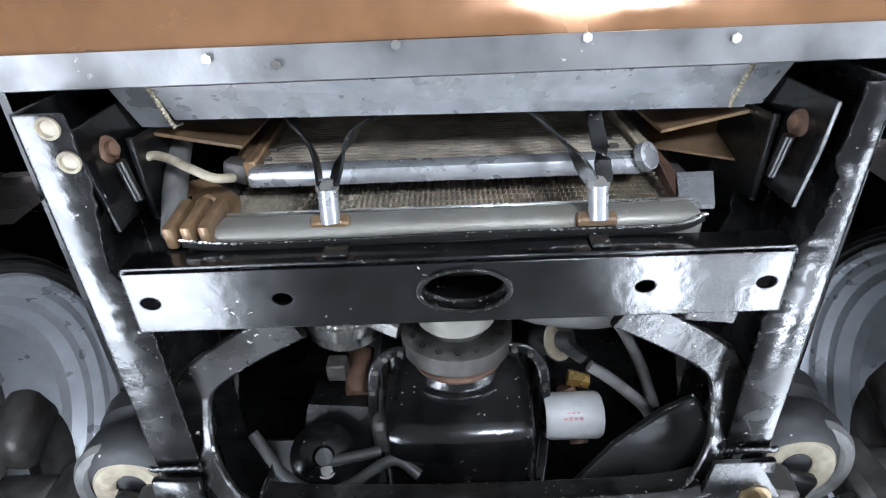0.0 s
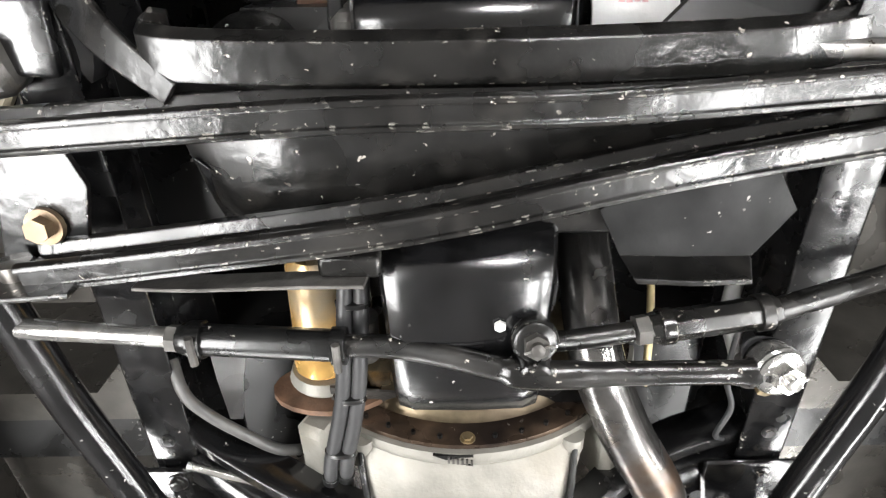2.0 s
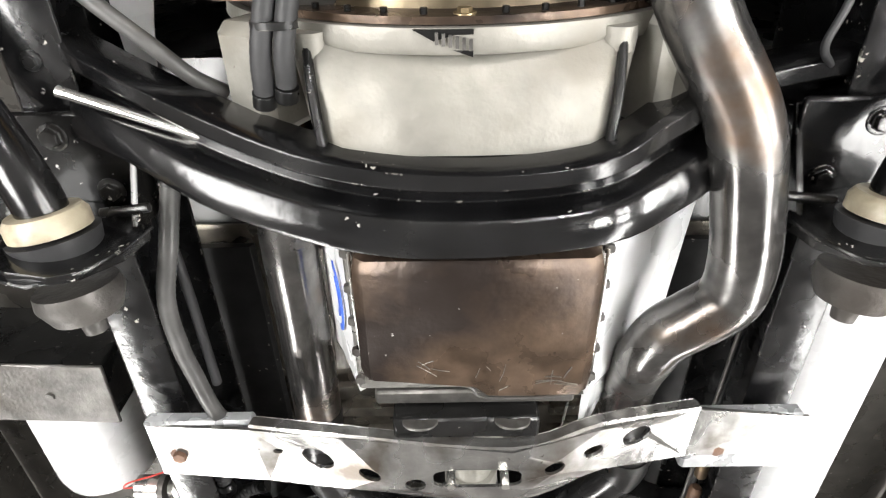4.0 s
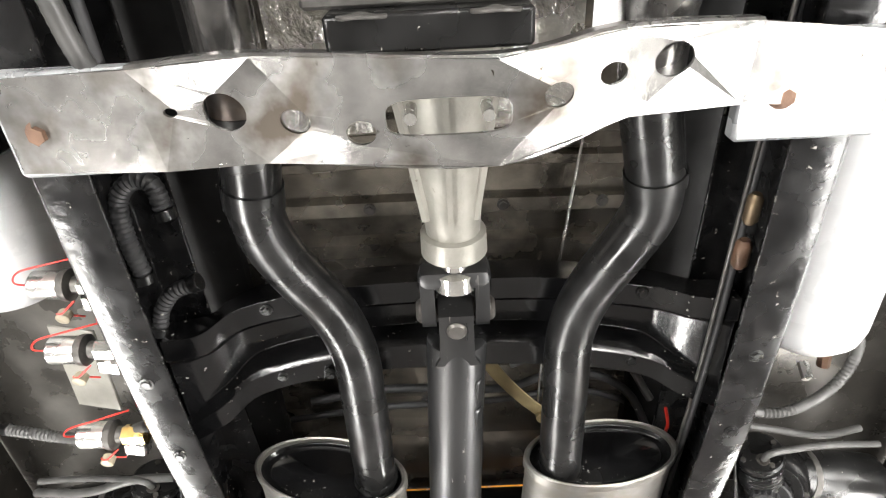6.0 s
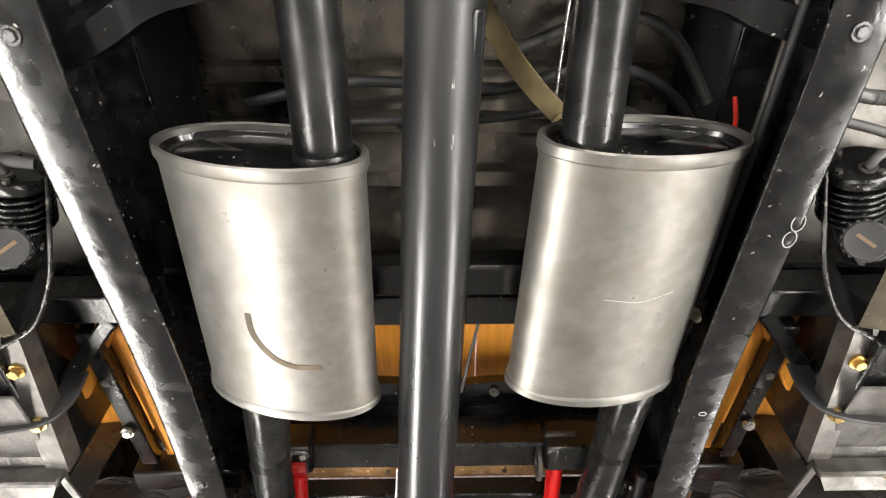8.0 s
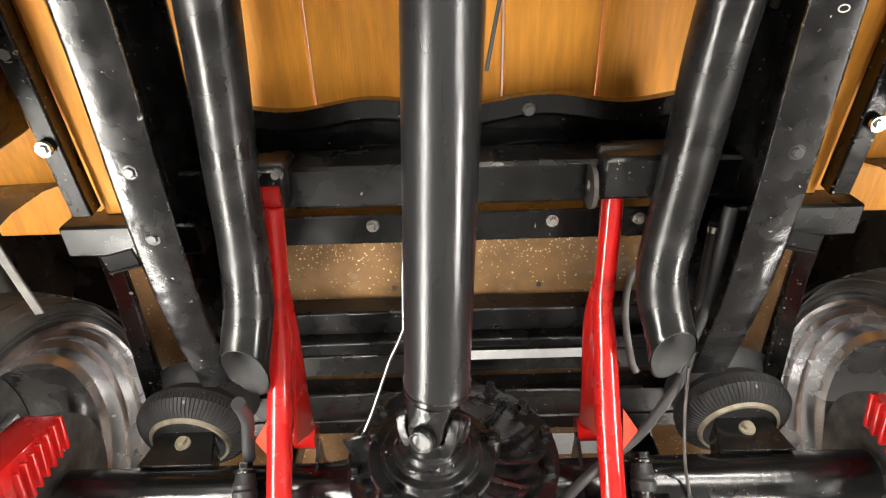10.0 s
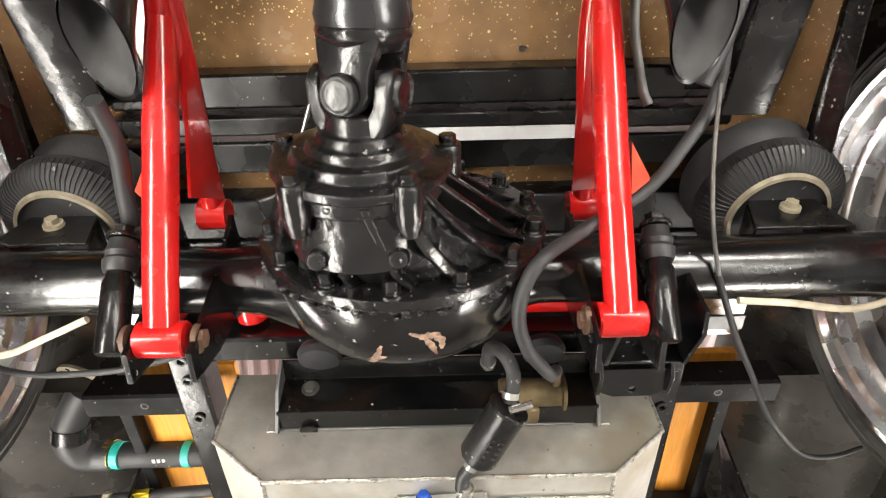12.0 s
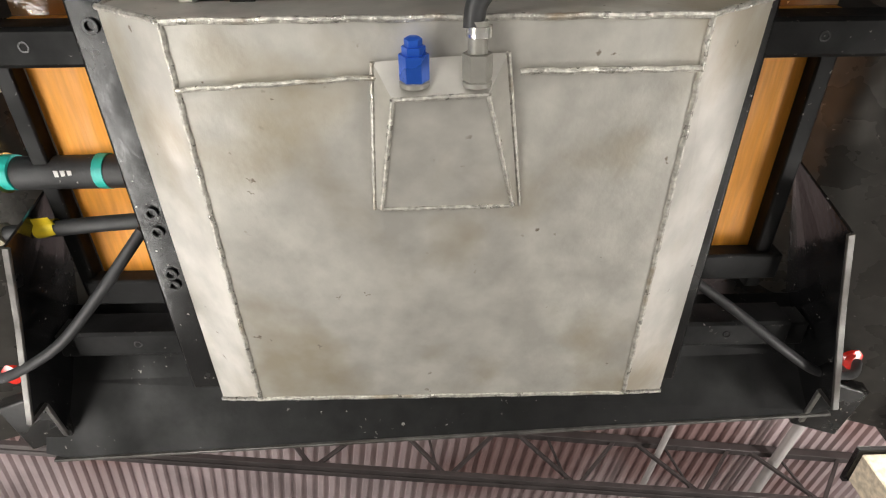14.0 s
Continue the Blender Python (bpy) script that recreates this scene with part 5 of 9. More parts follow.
for sx in (-1, 1):
    t = thing("radius_arm_bracket", (sx * 0.38, 1.42, 1.62), "black pressed bracket bolted under the frame rail", "bracket", "radius arm brackets")
    pl = [(-0.034, 0.004), (-0.015, -0.006), (0.018, -0.008), (0.036, 0.002), (0.058, 0.036), (0.064, 0.075), (0.03, 0.115), (-0.035, 0.115), (-0.064, 0.075), (-0.058, 0.036)]
    part("face_plate", plate(pl, [ring(0, 0.05, 0.018)], 0.008, pose(sx * 0.352, 1.42, 1.525, 90, 0, sx * -8)), "frame", t, smooth=False)
    for k in (-1, 1):
        part("cheek", loft([[(sx * 0.36 + k * 0.055, 1.33, 1.655), (sx * 0.36 + k * 0.055, 1.425, 1.60), (sx * 0.36 + k * 0.055, 1.425, 1.655)], [(sx * 0.36 + k * 0.061, 1.33, 1.655), (sx * 0.36 + k * 0.061, 1.425, 1.60), (sx * 0.36 + k * 0.061, 1.425, 1.655)]]), "worn", t, smooth=False)
    part("top_plate", box((sx * 0.362, 1.375, 1.645), (0.125, 0.105, 0.008)), "frame", t)
    for y in (1.345, 1.40):
        part("bracket_bolt", hexhead((sx * (0.335 if y > 1.36 else 0.372), y, 1.641), (0, 0, -1), 0.009, 0.008), "worn", t)
    part("clamp_bolt", rod((sx * 0.285, 1.40, 1.606), (sx * 0.33, 1.405, 1.606), 0.0045), "worn", t)
    part("bent_lip", sweep([(sx * 0.290, 1.417, 1.602), (sx * 0.298, 1.417, 1.564), (sx * 0.318, 1.419, 1.531), (sx * 0.350, 1.421, 1.519), (sx * 0.384, 1.419, 1.529)], rect(0.014, 0.004, 0.001), (0, 1, 0)), "frame", t)
    # spring cup outboard of the rail
    t = thing("air_spring", (sx * 0.46, 0.82, 1.70), "black rubber front air spring with a cream retaining ring", "air spring", "front air springs")
    part("bellows", lathe((sx * 0.455, 0.83, 1.685), (0, -0.1, 1), [(0, 0), (0, 0.055), (0.01, 0.072), (0.03, 0.08), (0.055, 0.076), (0.065, 0.066), (0.078, 0.078), (0.11, 0.08), (0.13, 0.06), (0.13, 0)], 36), "rubber", t)
    part("retaining_ring", lathe((sx * 0.455, 0.828, 1.683), (0, -0.1, -1), [(0, 0.022), (0, 0.051), (0.006, 0.051), (0.009, 0.047), (0.007, 0.030), (0.002, 0.022)], 40), "bush", t)
    part("outer_band", lathe((sx * 0.462, 0.832, 1.684), (0, -0.1, -1), [(-0.03, 0.076), (-0.006, 0.078), (0.002, 0.072), (0.003, 0.060), (-0.002, 0.054)], 40), "hose", t, "grey rubber rim")
    part("seat_bolt", box((sx * 0.45, 0.845, 1.668), (0.05, 0.04, 0.02), (0, 0, 20), 0.006), "dark", t)


def ball_joint(parent, c, d, size, mat_, nut_mat):
    """Rubber boot, forged cup, castle nut with the stud's end and a cotter pin."""
    c, d = V(c), V(d).normalized()
    cup = part("ball_joint", lathe(c, d, [(-0.014 * size, 0.012 * size), (-0.010 * size, 0.020 * size), (0.002 * size, 0.0225 * size), (0.008 * size, 0.0225 * size), (0.010 * size, 0.0205 * size), (0.012 * size, 0.0205 * size), (0.014 * size, 0.017 * size), (0.015 * size, 0)], 28), mat_, parent)
    part("boot", lathe(c - d * 0.013 * size, -d, [(0, 0.020 * size), (0.004, 0.019 * size), (0.010 * size, 0.014 * size), (0.012 * size, 0.015 * size), (0.018 * size, 0.011 * size), (0.018 * size, 0)], 24), "rubber", cup)
    nut = part("castle_nut", rod(c + d * 0.013 * size, c + d * 0.024 * size, 0.0125 * size, 6), nut_mat, cup)
    part("stud_end", lathe(c + d * 0.023 * size, d, [(0, 0), (0, 0.007 * size), (0.006 * size, 0.0065 * size), (0.007 * size, 0.005 * size), (0.007 * size, 0)], 16), nut_mat, cup)
    side = d.cross(V((0.3, 1, 0.1))).normalized()
    part("cotter_pin", tube([c + d * 0.026 * size - side * 0.013 * size, c + d * 0.026 * size + side * 0.012 * size, c + d * 0.030 * size + side * 0.017 * size], 0.0011, 3, 6), "bright", nut)


def steering():
    t = thing("steering_linkage", (0, 1.08, 1.6), "black steering drag link and tie rods with bolted ball joints", "steering linkage")
    q = spline([(-0.55, 1.07, 1.628), (-0.44, 1.075, 1.618), (-0.36, 1.078, 1.612), (-0.285, 1.083, 1.609)], 5)
    part("tie_rod", sweep(q, circle(0.0105, 18), scales=[1.25 - 0.25 * min(1.0, i / 8) for i in range(len(q))]), "baresteel", t, "bare steel tie rod")
    part("adjuster_sleeve", sweep([(-0.290, 1.083, 1.6085), (-0.284, 1.083, 1.608), (-0.205, 1.0855, 1.604), (-0.135, 1.088, 1.600)], circle(0.0165, 10), scales=[0.9, 1, 1, 1]), "satin", t)
    part("lock_nut", rod((-0.302, 1.082, 1.609), (-0.290, 1.083, 1.6085), 0.0145, 6), "dull", t)
    for x in (-0.272, -0.128):
        k = (x + 0.285) / 0.15
        c = V((x, 1.083 + 0.005 * k, 1.608 - 0.008 * k))
        part("sleeve_clamp", rod(c - V((0.007, 0, 0)), c + V((0.007, 0, 0)), 0.0195, 18), "satin", t)
        part("clamp_bolt", rod(c + V((0, -0.016, -0.018)), c + V((0, 0.016, -0.020)), 0.0042, 8), "dull", t)
    q = spline([(-0.13, 1.088, 1.600), (-0.06, 1.088, 1.594), (0.02, 1.096, 1.575), (0.06, 1.100, 1.566), (0.15, 1.100, 1.566), (0.24, 1.098, 1.563), (0.285, 1.096, 1.560)], 6)
    part("center_link", sweep(q, circle(0.0135, 16, 0.0115), (0, 0, 1), scales=[1.12 if 14 < i < 22 or i > len(q) - 5 else 0.95 for i in range(len(q))]), "worn", t)
    ball_joint(t, (0.062, 1.066, 1.580), (0, -0.25, -1), 1.0, "worn", "dull")
    part("link_boss", lathe((0.062, 1.098, 1.556), (0, -0.1, 1), [(0, 0), (0, 0.015), (0.003, 0.018), (0.03, 0.019), (0.034, 0.015), (0.034, 0)], 22), "worn", t)
    ball_joint(t, (0.288, 1.094, 1.566), (0.1, -0.15, -1), 1.12, "baresteel", "bright")
    part("tie_rod", sweep(spline([(0.07, 1.075, 1.585), (0.10, 1.078, 1.590), (0.16, 1.074, 1.596)], 4), circle(0.0105, 14), (0, 0, 1)), "worn", t)
    part("lock_nut", rod((0.163, 1.0735, 1.597), (0.176, 1.072, 1.598), 0.0155, 6), "dull", t)
    part("adjuster_sleeve", sweep([(0.176, 1.072, 1.598), (0.182, 1.0713, 1.5985), (0.294, 1.0587, 1.6055), (0.300, 1.058, 1.606)], circle(0.0160, 8), scales=[0.92, 1, 1, 0.92]), "worn", t)
    for x, y, z in ((0.192, 1.070, 1.599), (0.286, 1.0595, 1.605)):
        part("sleeve_clamp", rod((x - 0.006, y + 0.0007, z - 0.0004), (x + 0.006, y - 0.0007, z + 0.0004), 0.0185, 18), "worn", t)
    part("tie_rod", tube([(0.300, 1.058, 1.606), (0.42, 1.03, 1.625), (0.55, 1.00, 1.65)], 0.012, 2), "worn", t)
    part("pitman_arm", sweep(spline([(0.288, 1.098, 1.580), (0.30, 1.13, 1.60), (0.315, 1.17, 1.63), (0.33, 1.19, 1.68)], 4), circle(0.016, 14, 0.011), (0, 0, 1)), "dull", t)
    part("pitman_nut", hexhead((0.312, 1.150, 1.610), (0.05, 0.3, -1), 0.012, 0.016), "flange", t)
    part("pitman_washer", lathe((0.312, 1.149, 1.612), (0.05, 0.3, -1), [(-0.004, 0), (-0.004, 0.019), (0.0, 0.019), (0.001, 0.016), (0.001, 0)], 24), "flange", t)


steering()

# ---- transmission ----
def transmission():
    t = thing("transmission", (0, 1.5, 1.6), "cast aluminium automatic transmission with a stained brown pan", "transmission")
    part("torque_converter", lathe((0, 1.20, 1.845), (0, 1, 0), [(0, 0), (0, 0.135), (0.004, 0.175), (0.014, 0.195), (0.028, 0.204), (0.045, 0.207), (0.07, 0.18), (0.07, 0)], 72), "bowl", t, "yellow zinc torque converter bowl")
    part("back_plate", lathe((0, 1.243, 1.845), (0, 1, 0), [(0, 0.20), (0, 0.2395), (0.006, 0.2395), (0.006, 0.20)], 96), "pan", t, "brown stained back plate")
    for i in range(13):
        a = math.radians(-90 + (i - 6) * 8)
        part("plate_bolt", hexhead((0.229 * math.cos(a), 1.243, 1.845 + 0.229 * math.sin(a)), (0, -1, 0), 0.0030 if i != 6 else 0.006, 0.005, i == 6), "dark" if i != 6 else "flange", t)
    # dark plate for the shade in the chipped cover notch, with ring gear teeth on it
    part("notch_shade_plate", loft([[(-0.040, 1.2505, 1.598), (0.006, 1.2505, 1.598), (0.006, 1.272, 1.600), (-0.016, 1.264, 1.599)], [(-0.040, 1.2505, 1.606), (0.006, 1.2505, 1.606), (0.006, 1.272, 1.608), (-0.016, 1.264, 1.607)]]), "dark", t, smooth=False)
    for i in range(6):
        part("ring_tooth", box((-0.022 + i * 0.0052, 1.257 + i * 0.001, 1.5975), (0.0026, 0.009, 0.003), b=0), "dull", t, smooth=False)
    # bell: open front, flange, bowl
    def arc(r, y, a0, a1, n, zc=1.845, sq=1.0):
        return [(r * math.cos(a), y, zc + r * sq * math.sin(a)) for a in np.linspace(a0, a1, n)]
    a0, a1 = math.radians(195), math.radians(345)
    rows = []
    for r, y in ((0.232, 1.250), (0.246, 1.250), (0.248, 1.262), (0.244, 1.270), (0.238, 1.272)):
        rows.append(arc(r, y, a0, a1, 40))
    part("bell_flange", loft(rows, closed=False), "alu", t)
    rows = []
    for y, xw, zb in ((1.262, 0.145, 1.628), (1.275, 0.138, 1.612), (1.295, 0.130, 1.596), (1.325, 0.124, 1.586), (1.345, 0.12, 1.583), (1.355, 0.118, 1.60)):
        rows.append([(-xw - 0.03, y, 1.74), (-xw - 0.012, y, zb + 0.05), (-xw, y, zb + 0.018), (-xw + 0.02, y, zb + 0.004), (-0.05, y, zb - 0.002), (0, y, zb - 0.003), (0.05, y, zb - 0.002), (xw - 0.02, y, zb + 0.004), (xw, y, zb + 0.018), (xw + 0.012, y, zb + 0.05), (xw + 0.03, y, 1.74)])
    part("bell_housing", loft(rows, closed=False), "alu", t, "pale cast aluminium bell housing cover")
    for sx in (-1, 1):
        part("bell_rib", sweep(spline([(sx * 0.128, 1.26, 1.632), (sx * 0.122, 1.30, 1.600), (sx * 0.116, 1.35, 1.588)], 4), rect(0.007, 0.012, 0.002), (0, 0, 1)), "satin", t)
        part("bell_ear", lathe((sx * 0.125, 1.256, 1.632), (0, 1, 0), [(0, 0), (0, 0.014), (0.02, 0.014), (0.02, 0)], 18), "alu", t)
        part("bell_wing", box((sx * 0.168, 1.30, 1.68), (0.05, 0.10, 0.10), (0, sx * -25, 0), 0.01), "alu", t)
        part("dust_shield", plate([(0.07, 0), (0.16, -0.02), (0.165, 0.03), (0.10, 0.035), (0.075, 0.02)] if sx > 0 else [(-0.07, 0), (-0.16, -0.02), (-0.165, 0.03), (-0.10, 0.035), (-0.075, 0.02)], [], 0.003, pose(0, 1.215, 1.66, 20, 0, 0)), "dull" if sx < 0 else "satin", t, smooth=False)
    for x in (-0.08, -0.02, 0.06, 0.11):
        part("cover_bolt", hexhead((x, 1.352, 1.592), (0, 0.3, -1), 0.007, 0.007), "dull", t)
    for sx in (-1, 1):
        cs = part("case_side", loft([[(sx * 0.128 + 0.01, y, 1.612), (sx * wd + 0.01, y, zw), (sx * wd + 0.005, y, zw + 0.005), (sx * 0.122 + 0.01, y, 1.616)] for y, wd, zw in (((1.43, 0.165, 1.70), (1.64, 0.165, 1.70)) if sx < 0 else ((1.43, 0.255, 1.725), (1.64, 0.24, 1.725), (1.71, 0.19, 1.71)))]), "white", t, "white enamelled case side", smooth=False)
        if sx < 0:
            for r0, r1, a0, a1 in ((0.030, 0.036, 100, 260), (0.016, 0.022, 110, 250)):
                an = np.linspace(math.radians(a0), math.radians(a1), 14)
                row = [[(-0.1405 + k * 0.0015 - (q * math.cos(g)) * 0.30, 1.535 + q * math.sin(g) * 1.3, 1.655 - k * 0.0006 + (q * math.cos(g)) * 0.72) for q, k in ((r0, 1), (r1, 1), (r1, 0), (r0, 0))] for g in an]
                part("print_arc", loft(row), "blueprint", cs, smooth=False)
    part("case", lathe((0.008, 1.36, 1.72), (0, 1, 0), [(0, 0), (0, 0.14), (0.08, 0.12), (0.26, 0.105), (0.34, 0.075), (0.36, 0.05)], 32), "alu", t)
    rows = []
    for y, xl, xr, zb in ((1.438, -0.098, 0.118, 1.59), (1.442, -0.102, 0.122, 1.574), (1.452, -0.104, 0.124, 1.568), (1.57, -0.106, 0.126, 1.568), (1.582, -0.104, 0.126, 1.569), (1.587, -0.050, 0.126, 1.569), (1.593, 0.0, 0.125, 1.569), (1.606, 0.012, 0.124, 1.570), (1.616, 0.018, 0.120, 1.58)):
        rows.append([(xl - 0.004, y, 1.60), (xl, y, zb + 0.008), (xl + 0.01, y, zb), ((xl + xr) / 2, y, zb - 0.001), (xr - 0.01, y, zb), (xr, y, zb + 0.008), (xr + 0.004, y, 1.60)])
    p = part("transmission_pan", loft(rows), "pan", t, "stained brown steel pan")
    for x in (-0.108, 0.130):
        part("pan_edge", sweep(spline([(x, 1.442, 1.590), (x, 1.50, 1.588), (x + (0.002 if x < 0 else -0.002), 1.582, 1.588)], 5), circle(0.0018, 8)), "bright", p)
    part("pan_edge", sweep(spline([(-0.100, 1.583, 1.574), (-0.045, 1.588, 1.572), (0.002, 1.595, 1.572), (0.016, 1.616, 1.578), (0.07, 1.618, 1.578), (0.122, 1.612, 1.578)], 5), circle(0.0016, 8)), "dull", p)
    sr = random.Random(11)
    for x0, y0, n_, spread in ((0.092, 1.582, 8, 0.018), (-0.040, 1.568, 6, 0.020), (0.115, 1.50, 6, 0.008), (0.02, 1.575, 4, 0.02)):
        for _ in range(n_):
            c_ = V((x0 + sr.gauss(0, spread * 0.7), y0 + sr.gauss(0, spread * 0.5), 1.5672))
            g, ln = sr.uniform(0, math.pi), sr.uniform(0.006, 0.026)
            u = V((math.cos(g), math.sin(g), 0)) * ln * 0.5
            if not (-0.09 < c_.x - abs(u.x) and c_.x + abs(u.x) < 0.112 and c_.y + abs(u.y) < (1.58 if c_.x < 0.03 else 1.603)):
                continue
            part("scratch", sweep([c_ - u, c_ + V((-u.y, u.x, 0)) * sr.uniform(-0.15, 0.15), c_ + u], rect(0.0005, 0.0012, 0.0001), (0, 0, 1)), "muffler", p)
    part("pan_flange", box((0.01, 1.525, 1.604), (0.252, 0.20, 0.010), b=0.003), "bright", t)
    for i in range(5):
        for x in (-0.112, 0.132):
            part("pan_bolt", hexhead((x, 1.445 + i * 0.04, 1.598), (0, 0, -1), 0.0055, 0.006, False), "dull", p)
    part("tail_flange", box((0.01, 1.64, 1.63), (0.22, 0.02, 0.06)), "dull", t)
    part("mount", box((0.0, 1.665, 1.60), (0.16, 0.03, 0.045)), "satin", t)
    for x in (-0.05, 0.05):
        part("mount_clip", sweep(spline([(x - 0.012, 1.655, 1.600), (x - 0.012, 1.652, 1.576), (x, 1.650, 1.570), (x + 0.012, 1.652, 1.576), (x + 0.012, 1.655, 1.600)], 4), rect(0.014, 0.0035, 0.001), (0, 1, 0)), "dull", t)
        part("mount_stud", rod((x * 0.6 + 0.012, 1.722, 1.575), (x * 0.6 + 0.012, 1.722, 1.546), 0.005, 8), "bright", t)
    # extension housing
    eh = part("extension_housing", lathe((0.010, 1.68, 1.722), (0.01, 1, 0.05), [(0, 0.03), (0, 0.075), (0.02, 0.072), (0.06, 0.060), (0.20, 0.036), (0.245, 0.033), (0.247, 0.040), (0.275, 0.041), (0.278, 0.036), (0.278, 0.02)], 36), "alu", t, "pale cast extension housing")
    for a in (-90, -40, 220):
        c, s = math.cos(math.radians(a)), math.sin(math.radians(a))
        part("casting_rib", loft([[(0.010 + c * r + dx, y, 1.722 + (y - 1.68) * 0.05 + s * r) for r, dx in ((0.03, -0.003), (rr, -0.003), (rr, 0.003), (0.03, 0.003))] for y, rr in ((1.70, 0.078), (1.76, 0.064), (1.90, 0.039))]), "alu", eh)


transmission()


def starter():
    t = thing("starter_motor", (-0.17, 1.13, 1.68), "heat-yellowed cylindrical starter motor beside the oil pan", "starter motor")
    part("body", lathe((-0.168, 1.04, 1.70), (-0.04, 1, 0), [(0, 0), (0, 0.026), (0.01, 0.032), (0.10, 0.033), (0.105, 0.036), (0.155, 0.036), (0.16, 0.03), (0.16, 0)], 28), "amber", t)
    part("nose", lathe((-0.174, 1.20, 1.70), (-0.04, 1, 0), [(0, 0), (0, 0.040), (0.014, 0.044), (0.02, 0.040), (0.03, 0.03), (0.03, 0)], 28), "alu", t)
    part("solenoid", lathe((-0.125, 1.14, 1.715), (-0.02, 1, 0), [(0, 0), (0, 0.020), (0.06, 0.020), (0.06, 0)], 20), "dull", t)
    part("flange", plate(ring(0, 0, 0.075, 0.045), [], 0.008, pose(-0.165, 1.235, 1.69, 90, 0, 0)), "rust", t, smooth=False)
    part("bolt", hexhead((-0.135, 1.225, 1.665), (0, -1, 0), 0.009, 0.010), "bright", t)


starter()

# ---- exhaust ----
PIPES = ((-1, [(-0.17, 1.20, 1.84), (-0.185, 1.32, 1.76), (-0.192, 1.44, 1.70), (-0.194, 1.60, 1.695), (-0.196, 1.78, 1.695), (-0.208, 1.88, 1.705), (-0.192, 1.95, 1.717), (-0.150, 2.03, 1.726), (-0.128, 2.10, 1.722), (-0.124, 2.18, 1.715), (-0.124, 2.340, 1.711)]),
         (1, [(0.135, 1.02, 1.76), (0.138, 1.10, 1.68), (0.148, 1.16, 1.645), (0.186, 1.25, 1.626), (0.230, 1.33, 1.604), (0.252, 1.42, 1.597), (0.260, 1.475, 1.597), (0.256, 1.508, 1.599), (0.232, 1.535, 1.603), (0.208, 1.562, 1.610), (0.199, 1.60, 1.622), (0.199, 1.65, 1.645), (0.206, 1.74, 1.675), (0.236, 1.86, 1.70), (0.232, 1.92, 1.712), (0.185, 2.02, 1.728), (0.163, 2.09, 1.726), (0.160, 2.18, 1.716), (0.160, 2.340, 1.711)]))
for sx, pts in PIPES:
    front = [p for p in pts if p[1] < 1.75]
    rear = [p for p in pts if p[1] > 1.70]
    t = thing("exhaust_pipe", pts[4], "bare steel exhaust downpipe with brown heat stains", "exhaust pipe", "exhaust pipes")
    q = spline(pts, 6)
    part("front_section", sweep([p for p in q if p.y <= 1.76], circle(0.031, 20)), "steel", t)
    part("rear_section", sweep([p for p in q if p.y >= 1.74], circle(0.0315, 20)), "pipe", t, "dark bent exhaust pipe")
    part("joint_clamp", sweep([p for p in q if 1.83 < p.y < 1.87], circle(0.034, 20)), "pipe", t)
    part("weld", lathe((pts[-1][0], 2.342, 1.711), (0, 1, 0.03), [(-0.004, 0.031), (0.000, 0.0335), (0.006, 0.0345), (0.008, 0.03)], 20), "pipe", t)

